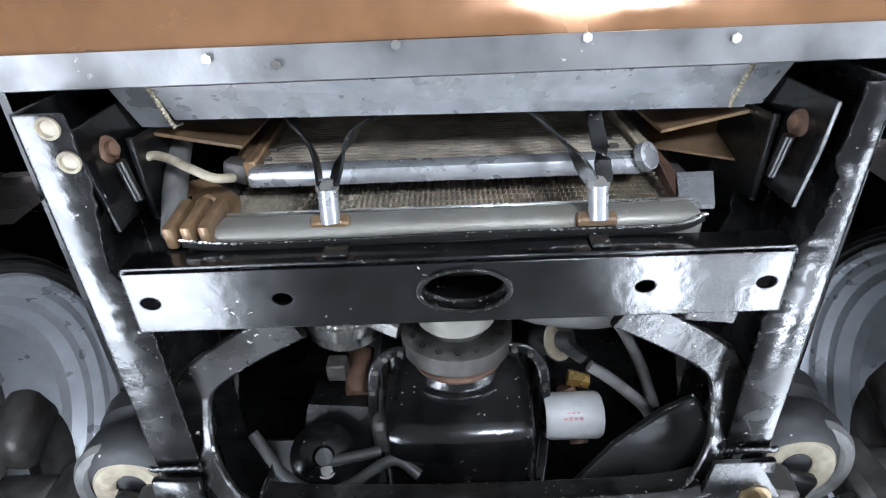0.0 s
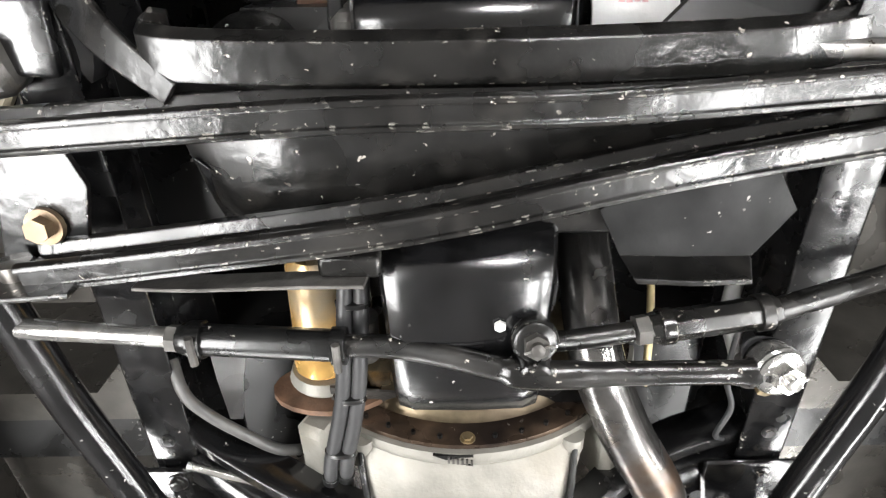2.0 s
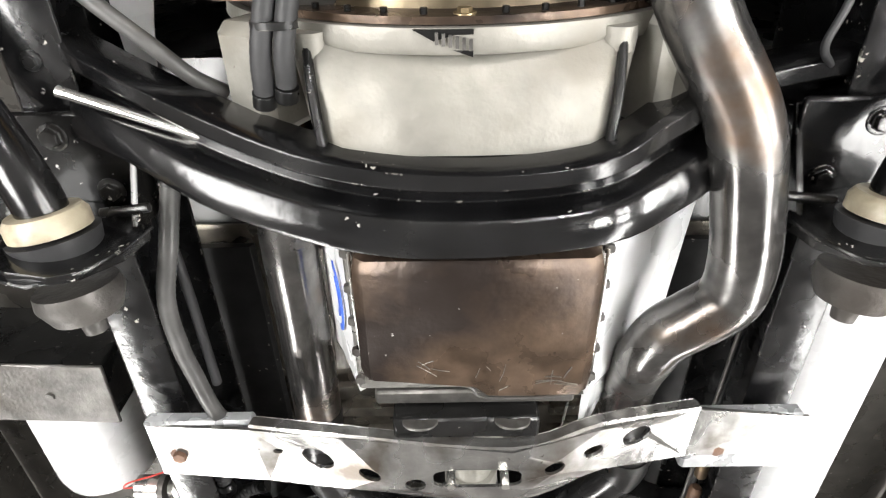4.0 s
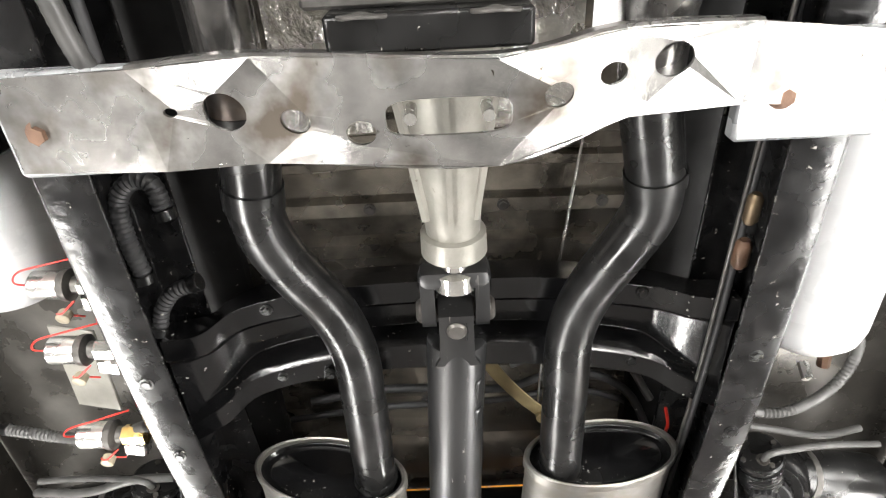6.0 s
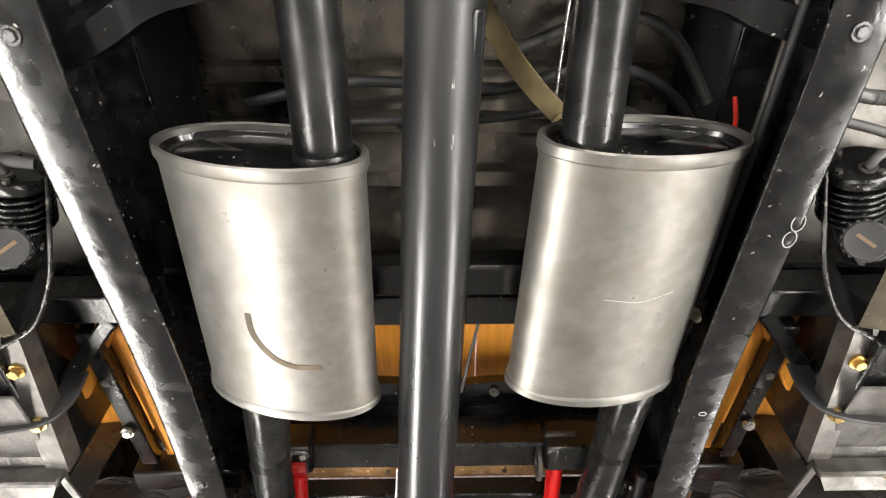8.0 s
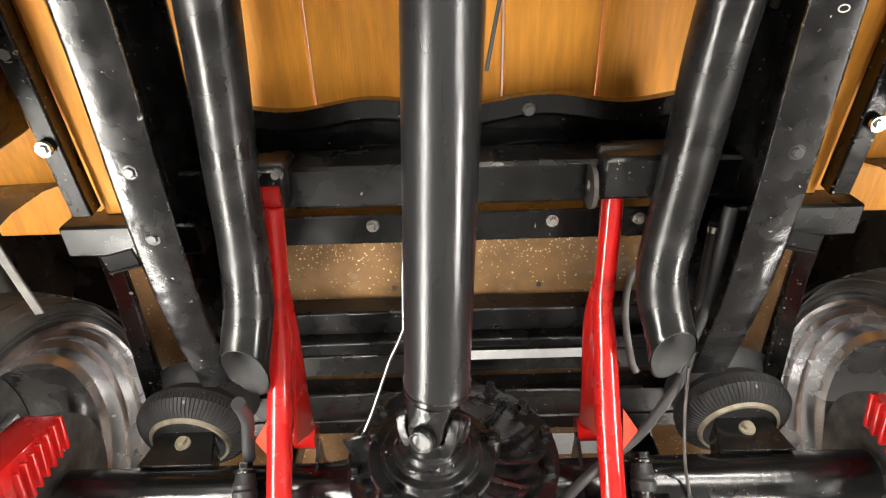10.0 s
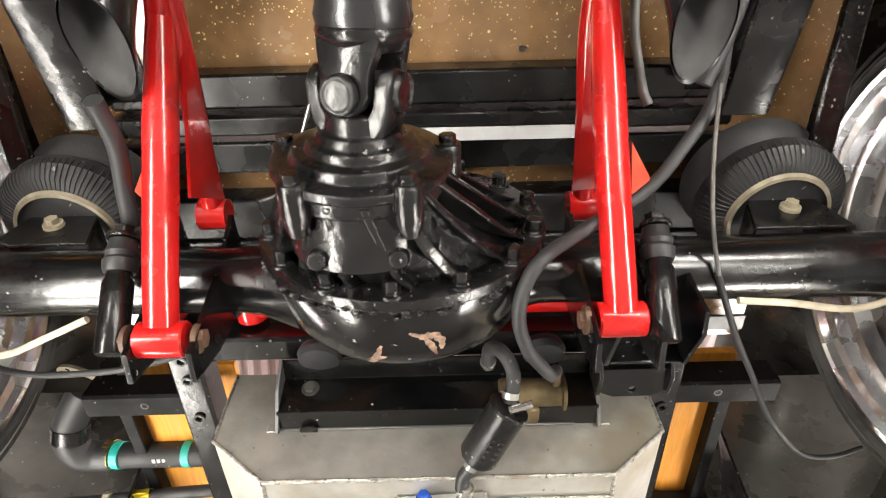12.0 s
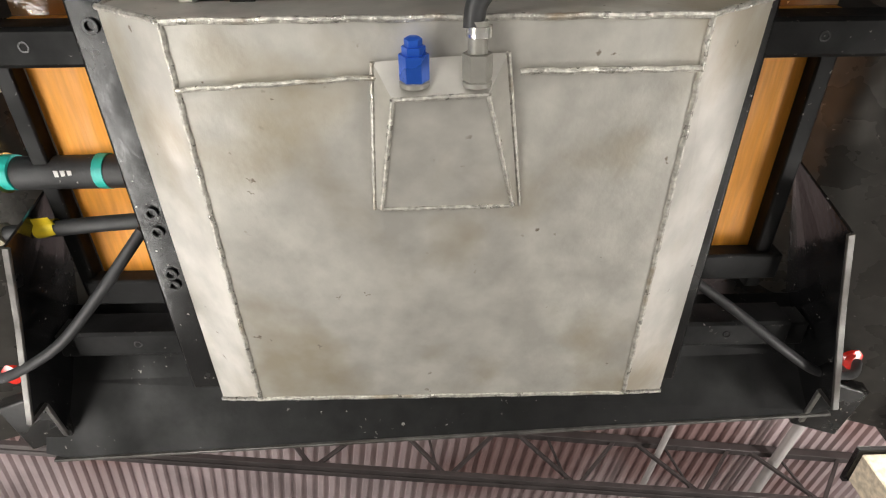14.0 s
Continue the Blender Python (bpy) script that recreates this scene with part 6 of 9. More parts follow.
for sx, c, roll, yaw in ((-1, (-0.196, 2.342, 1.7195), 12.5, 1.2), (1, (0.2275, 2.337, 1.729), -8, 2.6)):
    t = thing("muffler", c, "oval aluminised steel muffler with a black end cap", "muffler", "mufflers")
    up = V((math.sin(radians(roll)), 0, math.cos(radians(roll))))
    d = V((-math.sin(radians(yaw)), math.cos(radians(yaw)), 0.014))
    L = 0.35
    part("shell", lathe(c, d, [(0.004, 0.058), (0.012, 0.0595), (0.018, 0.0585), (L - 0.018, 0.0585), (L - 0.008, 0.0595), (L - 0.002, 0.0585)], 56, ellipse=2.05, up=up), "muffler", t)
    part("front_rim", lathe(c, d, [(0.012, 0.0595), (0.008, 0.0625), (-0.004, 0.0625), (-0.006, 0.0605), (-0.004, 0.058), (0.006, 0.0575)], 56, ellipse=1.98, up=up), "muffler", t, "rolled front rim")
    part("end_cap", lathe(c, d, [(0.002, 0.0590), (0.003, 0.0555), (0.009, 0.0535), (0.011, 0.050), (0.007, 0.047), (0.006, 0)], 56, ellipse=2.05, up=up), "frame", t, "gloss black pressed end cap")
    part("rear_rim", lathe(c, d, [(L - 0.01, 0.0595), (L - 0.006, 0.0625), (L + 0.003, 0.0625), (L + 0.004, 0.058), (L - 0.004, 0.054), (L - 0.004, 0)], 56, ellipse=1.98, up=up), "muffler", t)
    if sx < 0:
        side = d.cross((up - d * up.dot(d)).normalized())
        sc = []
        for x, q in ((-0.014, 0.185), (-0.012, 0.215), (0.006, 0.245), (0.030, 0.260), (0.060, 0.262), (0.095, 0.262)):
            k = x / 0.116
            sc.append(V(c) + d * q + side * (0.116 * k) - up * (0.0592 * math.sqrt(1 - k * k)))
        part("glue_mark", sweep(spline(sc, 4), rect(0.0075, 0.0014, 0.0003), (0, 0, 1)), "glue", t)
    else:
        sd = d.cross((up - d * up.dot(d)).normalized())
        sc = [V(c) + d * q + sd * (0.116 * k) - up * (0.0592 * math.sqrt(1 - k * k)) for k, q in ((0.45, 0.175), (0.1, 0.183), (-0.2, 0.180), (-0.6, 0.176))]
        part("scratch", sweep(spline(sc, 4), rect(0.0008, 0.0007, 0.0002), (0, 0, 1)), "tank", t)
    # tail pipe with a slash-cut turned-down end
    x0 = c[0] + sx * 0.05
    t = thing("tail_pipe", (x0, 2.7, 1.73), "dark steel tail pipe with a slash-cut end", "tail pipe", "tail pipes")
    if sx < 0:
        tp = [(x0 - 0.005, 2.67, 1.733), (-0.262, 2.78, 1.745), (-0.280, 2.92, 1.765), (-0.286, 3.02, 1.766), (-0.288, 3.10, 1.742), (-0.299, 3.18, 1.705), (-0.306, 3.29, 1.685)]
    else:
        tp = [(x0 + 0.005, 2.67, 1.733), (0.276, 2.78, 1.745), (0.280, 2.92, 1.770), (0.274, 3.02, 1.773), (0.266, 3.09, 1.752), (0.285, 3.18, 1.715), (0.300, 3.29, 1.695)]
    bm = sweep(spline(tp, 6), circle(0.033, 24), caps=False)
    # slash cut across the end
    bmesh.ops.bisect_plane(bm, geom=bm.verts[:] + bm.edges[:] + bm.faces[:], plane_co=tp[5], plane_no=(sx * 0.15, 0.30, -0.94), clear_outer=True)
    part("pipe", bm, "pipe", t)
    # inner skin coloured dark for the shade in the pipe end
    bore = sweep(spline(tp, 6), circle(0.0306, 24), caps=False)
    bmesh.ops.bisect_plane(bore, geom=bore.verts[:] + bore.edges[:] + bore.faces[:], plane_co=tp[5], plane_no=(sx * 0.15, 0.30, -0.94), clear_outer=True)
    part("bore", bore, "bore_shade", t, "dark grey bore with its shade in the colour")


# ---- propeller shaft ----
def yoke(parent, c, d, r, mat_):
    d = V(d).normalized()
    side = d.cross(V((0, 0, 1))).normalized()
    up = side.cross(d)
    for k in (-1, 1):
        part("yoke_ear", loft([[V(c) + d * a + (side * k * 0.030) * 1.0 + up * u + side * k * w for u, w in ((-h, 0), (h, 0), (h, 0.012), (-h, 0.012))] for a, h in ((-0.005, 0.020), (0.02, 0.022), (0.045, 0.026), (0.07, 0.03))]), mat_, parent)


def shaft():
    a, b = V((0.011, 2.095, 1.738)), V((-0.037, 3.165, 1.648))
    d = (b - a).normalized()
    t = thing("propeller_shaft", a, "grey steel propeller shaft with universal joints at both ends", "drive shaft")
    L = (b - a).length
    part("tube", lathe(a, d, [(0, 0), (0, 0.036), (0.002, 0.040), (0.006, 0.041), (L - 0.02, 0.041), (L - 0.012, 0.043), (L - 0.004, 0.041), (L, 0.03), (L, 0)], 40), "shaft", t)
    part("balance_weight", box(a + d * 0.075 + V((0.031, 0, -0.026)), (0.016, 0.045, 0.004), (5, -50, -2)), "shaft", t)
    part("balance_weight", box(a + d * 0.125 + V((0.031, 0, -0.026)), (0.016, 0.045, 0.004), (5, -50, -2)), "shaft", t)
    # front joint
    j = V((0.011, 2.052, 1.741))
    part("weld_yoke", loft([[V((j.x + sx, y, j.z - 0.008 + dz)) for sx, dz in ((-w, -h), (w, -h), (w, h), (-w, h))] for y, w, h in ((2.115, 0.030, 0.034), (2.10, 0.023, 0.036), (2.065, 0.022, 0.038), (2.03, 0.022, 0.037))]), "shaft", t)
    part("joint_cap", lathe(j + V((0, 0, -0.05)), (0, 0, 1), [(0, 0), (0, 0.010), (0.003, 0.013), (0.1, 0.013), (0.1, 0)], 20), "dull", t)
    part("joint_cap", lathe(j + V((-0.052, 0, 0)), (1, 0, 0), [(0, 0), (0, 0.012), (0.004, 0.016), (0.1, 0.016), (0.104, 0.012), (0.104, 0)], 20), "dull", t)
    for k in (-1, 1):
        part("slip_yoke_ear", loft([[(j.x + k * 0.030 + k * u, y, j.z + w) for u, w in ((-0.004, -h), (0.014, -h), (0.014, h), (-0.004, h))] for y, h in ((1.985, 0.020), (2.01, 0.025), (2.045, 0.026), (2.060, 0.022), (2.070, 0.012))]), "shaft", t)
    part("slip_yoke", lathe((0.012, 1.94, 1.738), (0, 1, 0.02), [(0, 0.018), (0.03, 0.018), (0.040, 0.020), (0.045, 0.030), (0.068, 0.030), (0.068, 0)], 28), "bright", t)
    part("yoke_bridge", box((0.011, 1.992, 1.741), (0.092, 0.030, 0.052), (0, 0, 0), 0.012, seg=2), "shaft", t)
    # rear joint: two ears on the tube, two on the pinion, and the cross between them
    j = V((-0.042, 3.212, 1.636))
    e1 = V((-0.38, 0, -0.92))
    e1 = (e1 - d * e1.dot(d)).normalized()
    e2 = d.cross(e1)
    part("yoke_collar", lathe(b - d * 0.004, d, [(0, 0), (0, 0.0415), (0.004, 0.043), (0.009, 0.0415), (0.013, 0.038), (0.020, 0.034), (0.022, 0.020), (0.022, 0)], 36), "cast", t, "black weld collar")
    tip, back = V((-0.0465, 3.236, 1.637)), V((0.03, -1, -0.06)).normalized()
    for o, ax, across, along, rows in ((b, d, e1, e2, ((0.004, 0.030, 0.014, 0.034), (0.016, 0.027, 0.020, 0.038), (0.030, 0.023, 0.026, 0.041), (0.050, 0.022, 0.028, 0.042), (0.061, 0.016, 0.029, 0.041), (0.067, 0.007, 0.030, 0.039))),
                                       (tip, back, e2, e1, ((-0.020, 0.024, 0.004, 0.030), (-0.004, 0.023, 0.018, 0.037), (0.012, 0.022, 0.026, 0.041), (0.028, 0.021, 0.028, 0.042), (0.039, 0.014, 0.029, 0.041), (0.044, 0.006, 0.030, 0.039)))):
        for k in (-1, 1):
            ear = loft([[o + ax * a_ + along * (h * u) + across * (k * (q1 + (q2 - q1) * w)) for u, w in ((-1, 0), (-1, 0.8), (-0.8, 1), (0.8, 1), (1, 0.8), (1, 0))] for a_, h, q1, q2 in rows])
            bmesh.ops.recalc_face_normals(ear, faces=ear.faces)
            part("rear_yoke_ear", ear, "cast", t)
            part("joint_cap", lathe(j + across * (k * 0.036), across * k, [(0, 0), (0, 0.0175), (0.007, 0.0165), (0.008, 0.014), (0.006, 0.0125), (0.006, 0)], 24), "cast", t)
    part("joint_cross", lathe(j - e1 * 0.036, e1, [(0, 0.011), (0.026, 0.011), (0.028, 0.017), (0.044, 0.017), (0.046, 0.011), (0.072, 0.011)], 20), "dull", t)
    part("joint_cross", lathe(j - e2 * 0.036, e2, [(0, 0.011), (0.072, 0.011)], 20), "dull", t)


shaft()

# ---- rear axle ----
def rear_axle():
    cx, cy, cz = -0.020, 3.476, 1.742
    t = thing("rear_axle", (cx, cy, cz), "gloss black rear axle with a ribbed differential housing", "axle")
    for s1, xs in ((-1, (-0.66, -0.24, -0.20, -0.15)), (1, (0.66, 0.145, 0.118, 0.09))):
        part("axle_tube", sweep([(x, cy, cz) for x in xs], circle(0.042, 28), scales=[1, 1, 1.12, 1.6] if s1 < 0 else [1, 0.94, 1.1, 1.7]), "frame", t)
    fy = 3.412
    part("rear_cover", lathe((cx, fy, cz), (0, 1, 0), [(0, 0), (0, 0.162), (0.014, 0.163), (0.055, 0.152), (0.078, 0.146), (0.090, 0.138), (0.104, 0.120), (0.128, 0.09), (0.142, 0.05), (0.145, 0)], 56), "frame", t)
    part("housing_flange", lathe((cx, fy, cz), (0, -1, 0), [(0, 0), (0, 0.168), (0.012, 0.168), (0.014, 0.162), (0.014, 0)], 56), "cast", t)
    # carrier casting: a cone behind the pinion barrel, ribs from barrel to flange
    px, pz = -0.048, 1.640
    rows = []
    for k in range(7):
        u = k / 6
        y = fy - 0.012 - 0.100 * u
        r = 0.138 * (1 - u) ** 1.6 + 0.066 * (1 - (1 - u) ** 1.6)
        c = V((cx, y, cz)).lerp(V((px, y, pz)), u ** 0.7)
        rows.append([(c.x + r * math.cos(2 * math.pi * i / 36), y, c.z + r * math.sin(2 * math.pi * i / 36)) for i in range(36)])
    part("carrier", loft(rows), "cast", t)
    part("pinion_barrel", lathe((px, fy - 0.128, pz), (0, 1, 0), [(0, 0), (0, 0.074), (0.004, 0.078), (0.020, 0.079), (0.024, 0.074), (0.060, 0.073), (0.066, 0.077), (0.076, 0.077), (0.080, 0.070), (0.088, 0.050)], 44), "cast", t)
    part("pinion_support", lathe((px, fy - 0.127, pz), (0.03, -1, -0.06), [(0, 0), (0, 0.084), (0.003, 0.086), (0.010, 0.085), (0.012, 0.068), (0.020, 0.064), (0.022, 0.052), (0.029, 0.049), (0.031, 0.042), (0.038, 0.039), (0.040, 0.033), (0.056, 0.031), (0.058, 0.026), (0.058, 0)], 44), "cast", t)
    for i in range(5):
        a = 2 * math.pi * i / 5 - 2.25
        c, s_ = math.cos(a), math.sin(a)
        part("support_ear", lathe((px + 0.084 * c, fy - 0.118, pz + 0.084 * s_), (0, -1, 0), [(-0.03, 0.009), (-0.012, 0.0135), (0.018, 0.0135), (0.020, 0.0115), (0.020, 0)], 16), "cast", t)
        part("support_bolt", hexhead((px + 0.084 * c, fy - 0.137, pz + 0.084 * s_), (0, -1, 0), 0.0085, 0.010), "cast", t)
    for x, a in ((-0.040, 10), (0.034, -10)):
        part("bearing_boss", lathe((px + x, fy - 0.060, pz - 0.060), (0, -0.30, -1), [(-0.02, 0.011), (0.010, 0.010), (0.014, 0.008), (0.014, 0)], 14), "cast", t)
    for a, th, bow in ((-196, 0.005, 0.0), (-172, 0.006, 0.0), (-150, 0.008, 0.0), (-128, 0.006, 0.1), (-108, 0.005, 0.25), (-84, 0.005, 0.25), (-62, 0.008, 0.0), (-40, 0.005, -0.25), (-20, 0.005, -0.25), (0, 0.005, -0.2), (22, 0.005, -0.2), (50, 0.006, 0.0)):
        c, s_ = math.cos(math.radians(a)), math.sin(math.radians(a))
        rr = []
        for u in (0, 0.25, 0.5, 0.75, 1.0):
            y = fy - 0.012 - 0.105 * u
            r = 0.150 * (1 - u) + 0.080 * u - bow * 0.11 * u * (1 - u)
            o = V((cx, y, cz)).lerp(V((px, y, pz)), u ** 0.7)
            rr.append([(o.x + c * q + w * s_, y, o.z + s_ * q - w * c) for q, w in ((r * 0.45, -th), (r - 0.003, -th), (r, -th * 0.6), (r, th * 0.6), (r - 0.003, th), (r * 0.45, th))])
        part("carrier_rib", loft(rr), "cast", t)
    for i in range(14):
        a = 2 * math.pi * i / 14 + 0.2
        part("carrier_bolt", hexhead((cx + 0.154 * math.cos(a), fy - 0.014, cz + 0.154 * math.sin(a)), (0, -1, 0), 0.009, 0.017), "cast", t)
    rng = random.Random(5)

    def scrape(pts):
        # a torn patch of bare metal draped on the cover: centre line with half widths
        rows_ = []
        line = spline([(x, y, w) for x, y, w in pts], 5)
        for n_, q in enumerate(line):
            u = (V(line[min(n_ + 1, len(line) - 1)]) - V(line[max(n_ - 1, 0)]))
            u = V((-u.y, u.x, 0)).normalized()
            row = []
            for side, lift in ((-1, 0.0008), (-1, -0.0003), (1, -0.0003), (1, 0.0008)):
                if lift > 0 or side > 0 and lift < 0:
                    j_ = rng.uniform(0.55, 1.35)
                x, y = q[0] + u.x * side * q[2] * j_, q[1] + u.y * side * q[2] * j_
                r = float(np.interp(y - fy, [0.0, 0.014, 0.055, 0.078, 0.090, 0.104], [0.162, 0.163, 0.152, 0.146, 0.138, 0.120]))
                row.append((x, y, cz - math.sqrt(max(1e-4, r * r - (x - cx) ** 2)) + lift))
            rows_.append(row)
        bm_ = loft(rows_)
        bmesh.ops.recalc_face_normals(bm_, faces=bm_.faces)
        part("scrape", bm_, "scraped", t, "bare scraped patch")
    scrape([(-0.058, 3.512, 0.002), (-0.052, 3.498, 0.004), (-0.046, 3.484, 0.003), (-0.040, 3.466, 0.002)])
    scrape([(-0.056, 3.492, 0.001), (-0.044, 3.488, 0.003), (-0.036, 3.484, 0.001)])
    scrape([(-0.010, 3.446, 0.002), (0.002, 3.452, 0.004), (0.014, 3.452, 0.005), (0.022, 3.462, 0.004), (0.023, 3.478, 0.002)])
    scrape([(0.006, 3.456, 0.002), (0.012, 3.468, 0.004), (0.017, 3.486, 0.001)])
    gr = random.Random(17)
    bm = bmesh.new()
    for k in range(70):
        a = gr.uniform(math.pi * 1.12, math.pi * 1.88)
        r = 0.166 + gr.uniform(-0.002, 0.003)
        bmesh.ops.create_icosphere(bm, subdivisions=1, radius=gr.uniform(0.0015, 0.0042), matrix=Matrix.Translation((cx + r * math.cos(a), fy + gr.uniform(-0.004, 0.010), cz + r * math.sin(a))) @ Matrix.Diagonal((1.4, 0.8, 0.6, 1)))
    tagged(part("grease_lumps", bm, "cast", t, "black grease along the flange"), kind="stuff")
    part("bracket_arm", box((-0.165, fy - 0.02, cz + 0.012), (0.05, 0.055, 0.006), (0, 0, -15)), "cast", t)
    for sx in (-1, 1):
        x0 = -0.278 if sx < 0 else 0.223
        for k in (-1, 1):
            part("link_bracket", plate([(-0.065, 0.05), (-0.03, -0.02), (0.0, -0.145), (0.035, -0.15), (0.05, -0.08), (0.055, 0.03), (0.02, 0.06)], [ring(0.014, -0.12, 0.008)], 0.006, pose(x0 + k * 0.034 - 0.003, cy, cz, 90, 0, 90)), "frame", t, smooth=False)
        bz = 1.757
        xs = sx * 0.482
        part("saddle_face", plate([(-0.045, 0.030), (-0.040, 0.036), (0.040, 0.036), (0.045, 0.030), (0.062, -0.036), (-0.062, -0.036)], [], 0.004, pose(xs, 3.432, 1.797, 94, 0, 0)), "satin", t, smooth=False)
        for k in (-1, 1):
            part("saddle_web", loft([[(xs + k * 0.044 + dx, 3.432, 1.826), (xs + k * 0.060 + dx, 3.436, 1.765), (xs + k * 0.060 + dx, 3.475, 1.775), (xs + k * 0.044 + dx, 3.475, 1.826)] for dx in (-0.002, 0.002)]), "satin", t, smooth=False)
        part("bag_bolt", hexhead((xs, 3.424, 1.803), (0, -1, -0.1), 0.0085, 0.009), "bush", t)
        part("brake_disc", lathe((sx * 0.675, cy, cz), (sx, 0, 0), [(0, 0.03), (0, 0.135), (0.02, 0.135), (0.02, 0.03)], 40), "dull", t)
        part("caliper", box((sx * 0.685, cy - 0.125, cz - 0.03), (0.075, 0.07, 0.15), (-12, 0, 0), 0.014, seg=2), "red", t, "red brake caliper")
        for k in range(7):
            part("caliper_fin", box((sx * 0.642, cy - 0.125, cz - 0.085 + k * 0.018), (0.012, 0.06, 0.008), (-12, 0, 0), 0.002), "red", t)
    return t


rear_axle()
for sx, x0 in ((-1, -0.340), (1, 0.268)):
    t = thing("shock_absorber", (x0, 3.44, 1.62), "short black shock absorber behind the axle", "shock absorber", "rear shock absorbers")
    part("body", lathe((x0, 3.492, 1.618), (sx * 0.05, -0.62, 0.72), [(0, 0), (0, 0.0155), (0.003, 0.017), (0.082, 0.017), (0.088, 0.014), (0.10, 0.014), (0.10, 0)], 24), "satin", t)
    part("boot", lathe((x0 + sx * 0.005, 3.432, 1.690), (sx * 0.05, -0.62, 0.72), [(0, 0), (0, 0.017), (0.004, 0.019), (0.014, 0.020), (0.018, 0.017), (0.024, 0.019), (0.032, 0.016), (0.04, 0.015), (0.04, 0)], 24), "rubber", t)
    part("nut", hexhead((x0 + sx * 0.008, 3.402, 1.724), (0, -0.62, 0.72), 0.012, 0.012), "worn", t)

for sx in (-1, 1):
    pts = [(-0.250, 2.980, 1.800), (-0.258, 3.08, 1.793), (-0.268, 3.170, 1.785), (-0.274, 3.30, 1.716), (-0.280, 3.40, 1.665), (-0.283, 3.464, 1.633)] if sx < 0 else [(0.208, 2.980, 1.822), (0.208, 3.08, 1.812), (0.207, 3.155, 1.800), (0.212, 3.30, 1.728), (0.218, 3.40, 1.677), (0.224, 3.468, 1.648)]
    t = thing("suspension_link", pts[0], "bright red tubular rear suspension link", "suspension link", "red rear suspension links")
    q = spline(pts[2:], 4)
    part("main_tube", sweep(q, circle(0.0188, 20), scales=[min(1.0, 0.80 + 0.08 * i) for i in range(len(q))]), "red", t)
    part("front_tube", tube(pts[:3] + [tuple(V(pts[2]).lerp(V(pts[3]), 0.15))], 0.0155, 3, 18), "red", t)
    x = pts[-1][0]
    ex = pts[2][0] - sx * 0.010
    part("brace_tube", tube([(pts[1][0], 3.10, pts[1][2] - 0.002), (ex, 3.19, pts[2][2] + 0.008), (ex + sx * 0.004, 3.29, 1.797), (ex + sx * 0.010, 3.40, 1.800)], 0.014, 5, 16), "red", t)
    part("brace_eye", lathe((ex + sx * 0.010 - 0.018, 3.415, 1.802), (1, 0, 0), [(0, 0), (0, 0.020), (0.036, 0.020), (0.036, 0)], 20), "red", t)
    gx = ex - sx * 0.006
    part("web_plate", loft([[(gx, 3.18, 1.79), (gx, 3.39, 1.795), (gx + sx * 0.014, 3.36, 1.735)], [(gx + 0.004, 3.18, 1.79), (gx + 0.004, 3.39, 1.795), (gx + sx * 0.014 + 0.004, 3.36, 1.735)]]), "red", t, smooth=False)
    part("fin_plate", loft([[(x + sx * 0.014, 3.305, 1.735), (x + sx * 0.042, 3.350, 1.735), (x + sx * 0.012, 3.355, 1.705)], [(x + sx * 0.014, 3.305, 1.739), (x + sx * 0.042, 3.350, 1.739), (x + sx * 0.012, 3.355, 1.709)]]), "tag", t, smooth=False)
    part("rear_eye", lathe((x - 0.027, 3.480, 1.628 if sx < 0 else 1.645), (1, 0, 0), [(0, 0), (0, 0.0185), (0.002, 0.0205), (0.052, 0.0205), (0.054, 0.0185), (0.054, 0)], 28), "red", t)
    part("front_eye", lathe((pts[0][0] - 0.016, 2.965, 1.802 if sx < 0 else 1.824), (1, 0, 0), [(0, 0), (0, 0.017), (0.032, 0.017), (0.032, 0)], 24), "red", t)
    for k in (-1, 1):
        part("eye_bolt", hexhead((x + k * 0.040, 3.480, 1.628 if sx < 0 else 1.645), (k, 0, 0), 0.011, 0.007), "rust", t)
    hb = thing("hanger_bracket", (pts[0][0], 2.95, 1.83), "black steel hanger bracket with welded sides", "bracket", "link hanger brackets")
    part("bracket", box((pts[0][0] + sx * 0.03, 2.955, 1.83), (0.11, 0.06, 0.07), b=0.006), "satin", hb)
    part("clamp_plate", box((pts[0][0] + sx * 0.004, 2.935, pts[0][2] + 0.006), (0.055, 0.030, 0.012), b=0.003), "dull", hb)
    for k in (-1, 1):
        part("clamp_bolt", hexhead((pts[0][0] + sx * 0.004 + k * 0.018, 2.935, pts[0][2] - 0.001), (0, -0.2, -1), 0.006, 0.008), "bright", hb)
    part("eye_plate", plate(ring(0, 0, 0.03), [ring(0, 0, 0.008)], 0.006, pose(pts[0][0] - 0.04, 2.965, 1.80, 90, 0, 90)), "dull", hb, smooth=False)

t = thing("panhard_bar", (0, 3.61, 1.87), "bright red tubular bar across behind the axle", "suspension link")
part("bar", rod((-0.275, 3.612, 1.874), (0.29, 3.616, 1.876), 0.020, 20), "red", t)
part("bar_eye", lathe((-0.278, 3.588, 1.874), (0, 1, 0), [(0, 0), (0, 0.024), (0.045, 0.024), (0.045, 0)], 20), "red", t)
t = thing("panhard_bracket", (0.28, 3.57, 1.72), "black welded steel box bracket with open sides", "bracket")
for k in (0.220, 0.316):
    part("side_plate", plate([(3.455, 1.735), (3.470, 1.640), (3.50, 1.636), (3.566, 1.664), (3.568, 1.715), (3.53, 1.75)], [], 0.005, Matrix(((0, 0, 1, k), (1, 0, 0, 0), (0, 1, 0, 0), (0, 0, 0, 1)))), "frame", t, smooth=False)
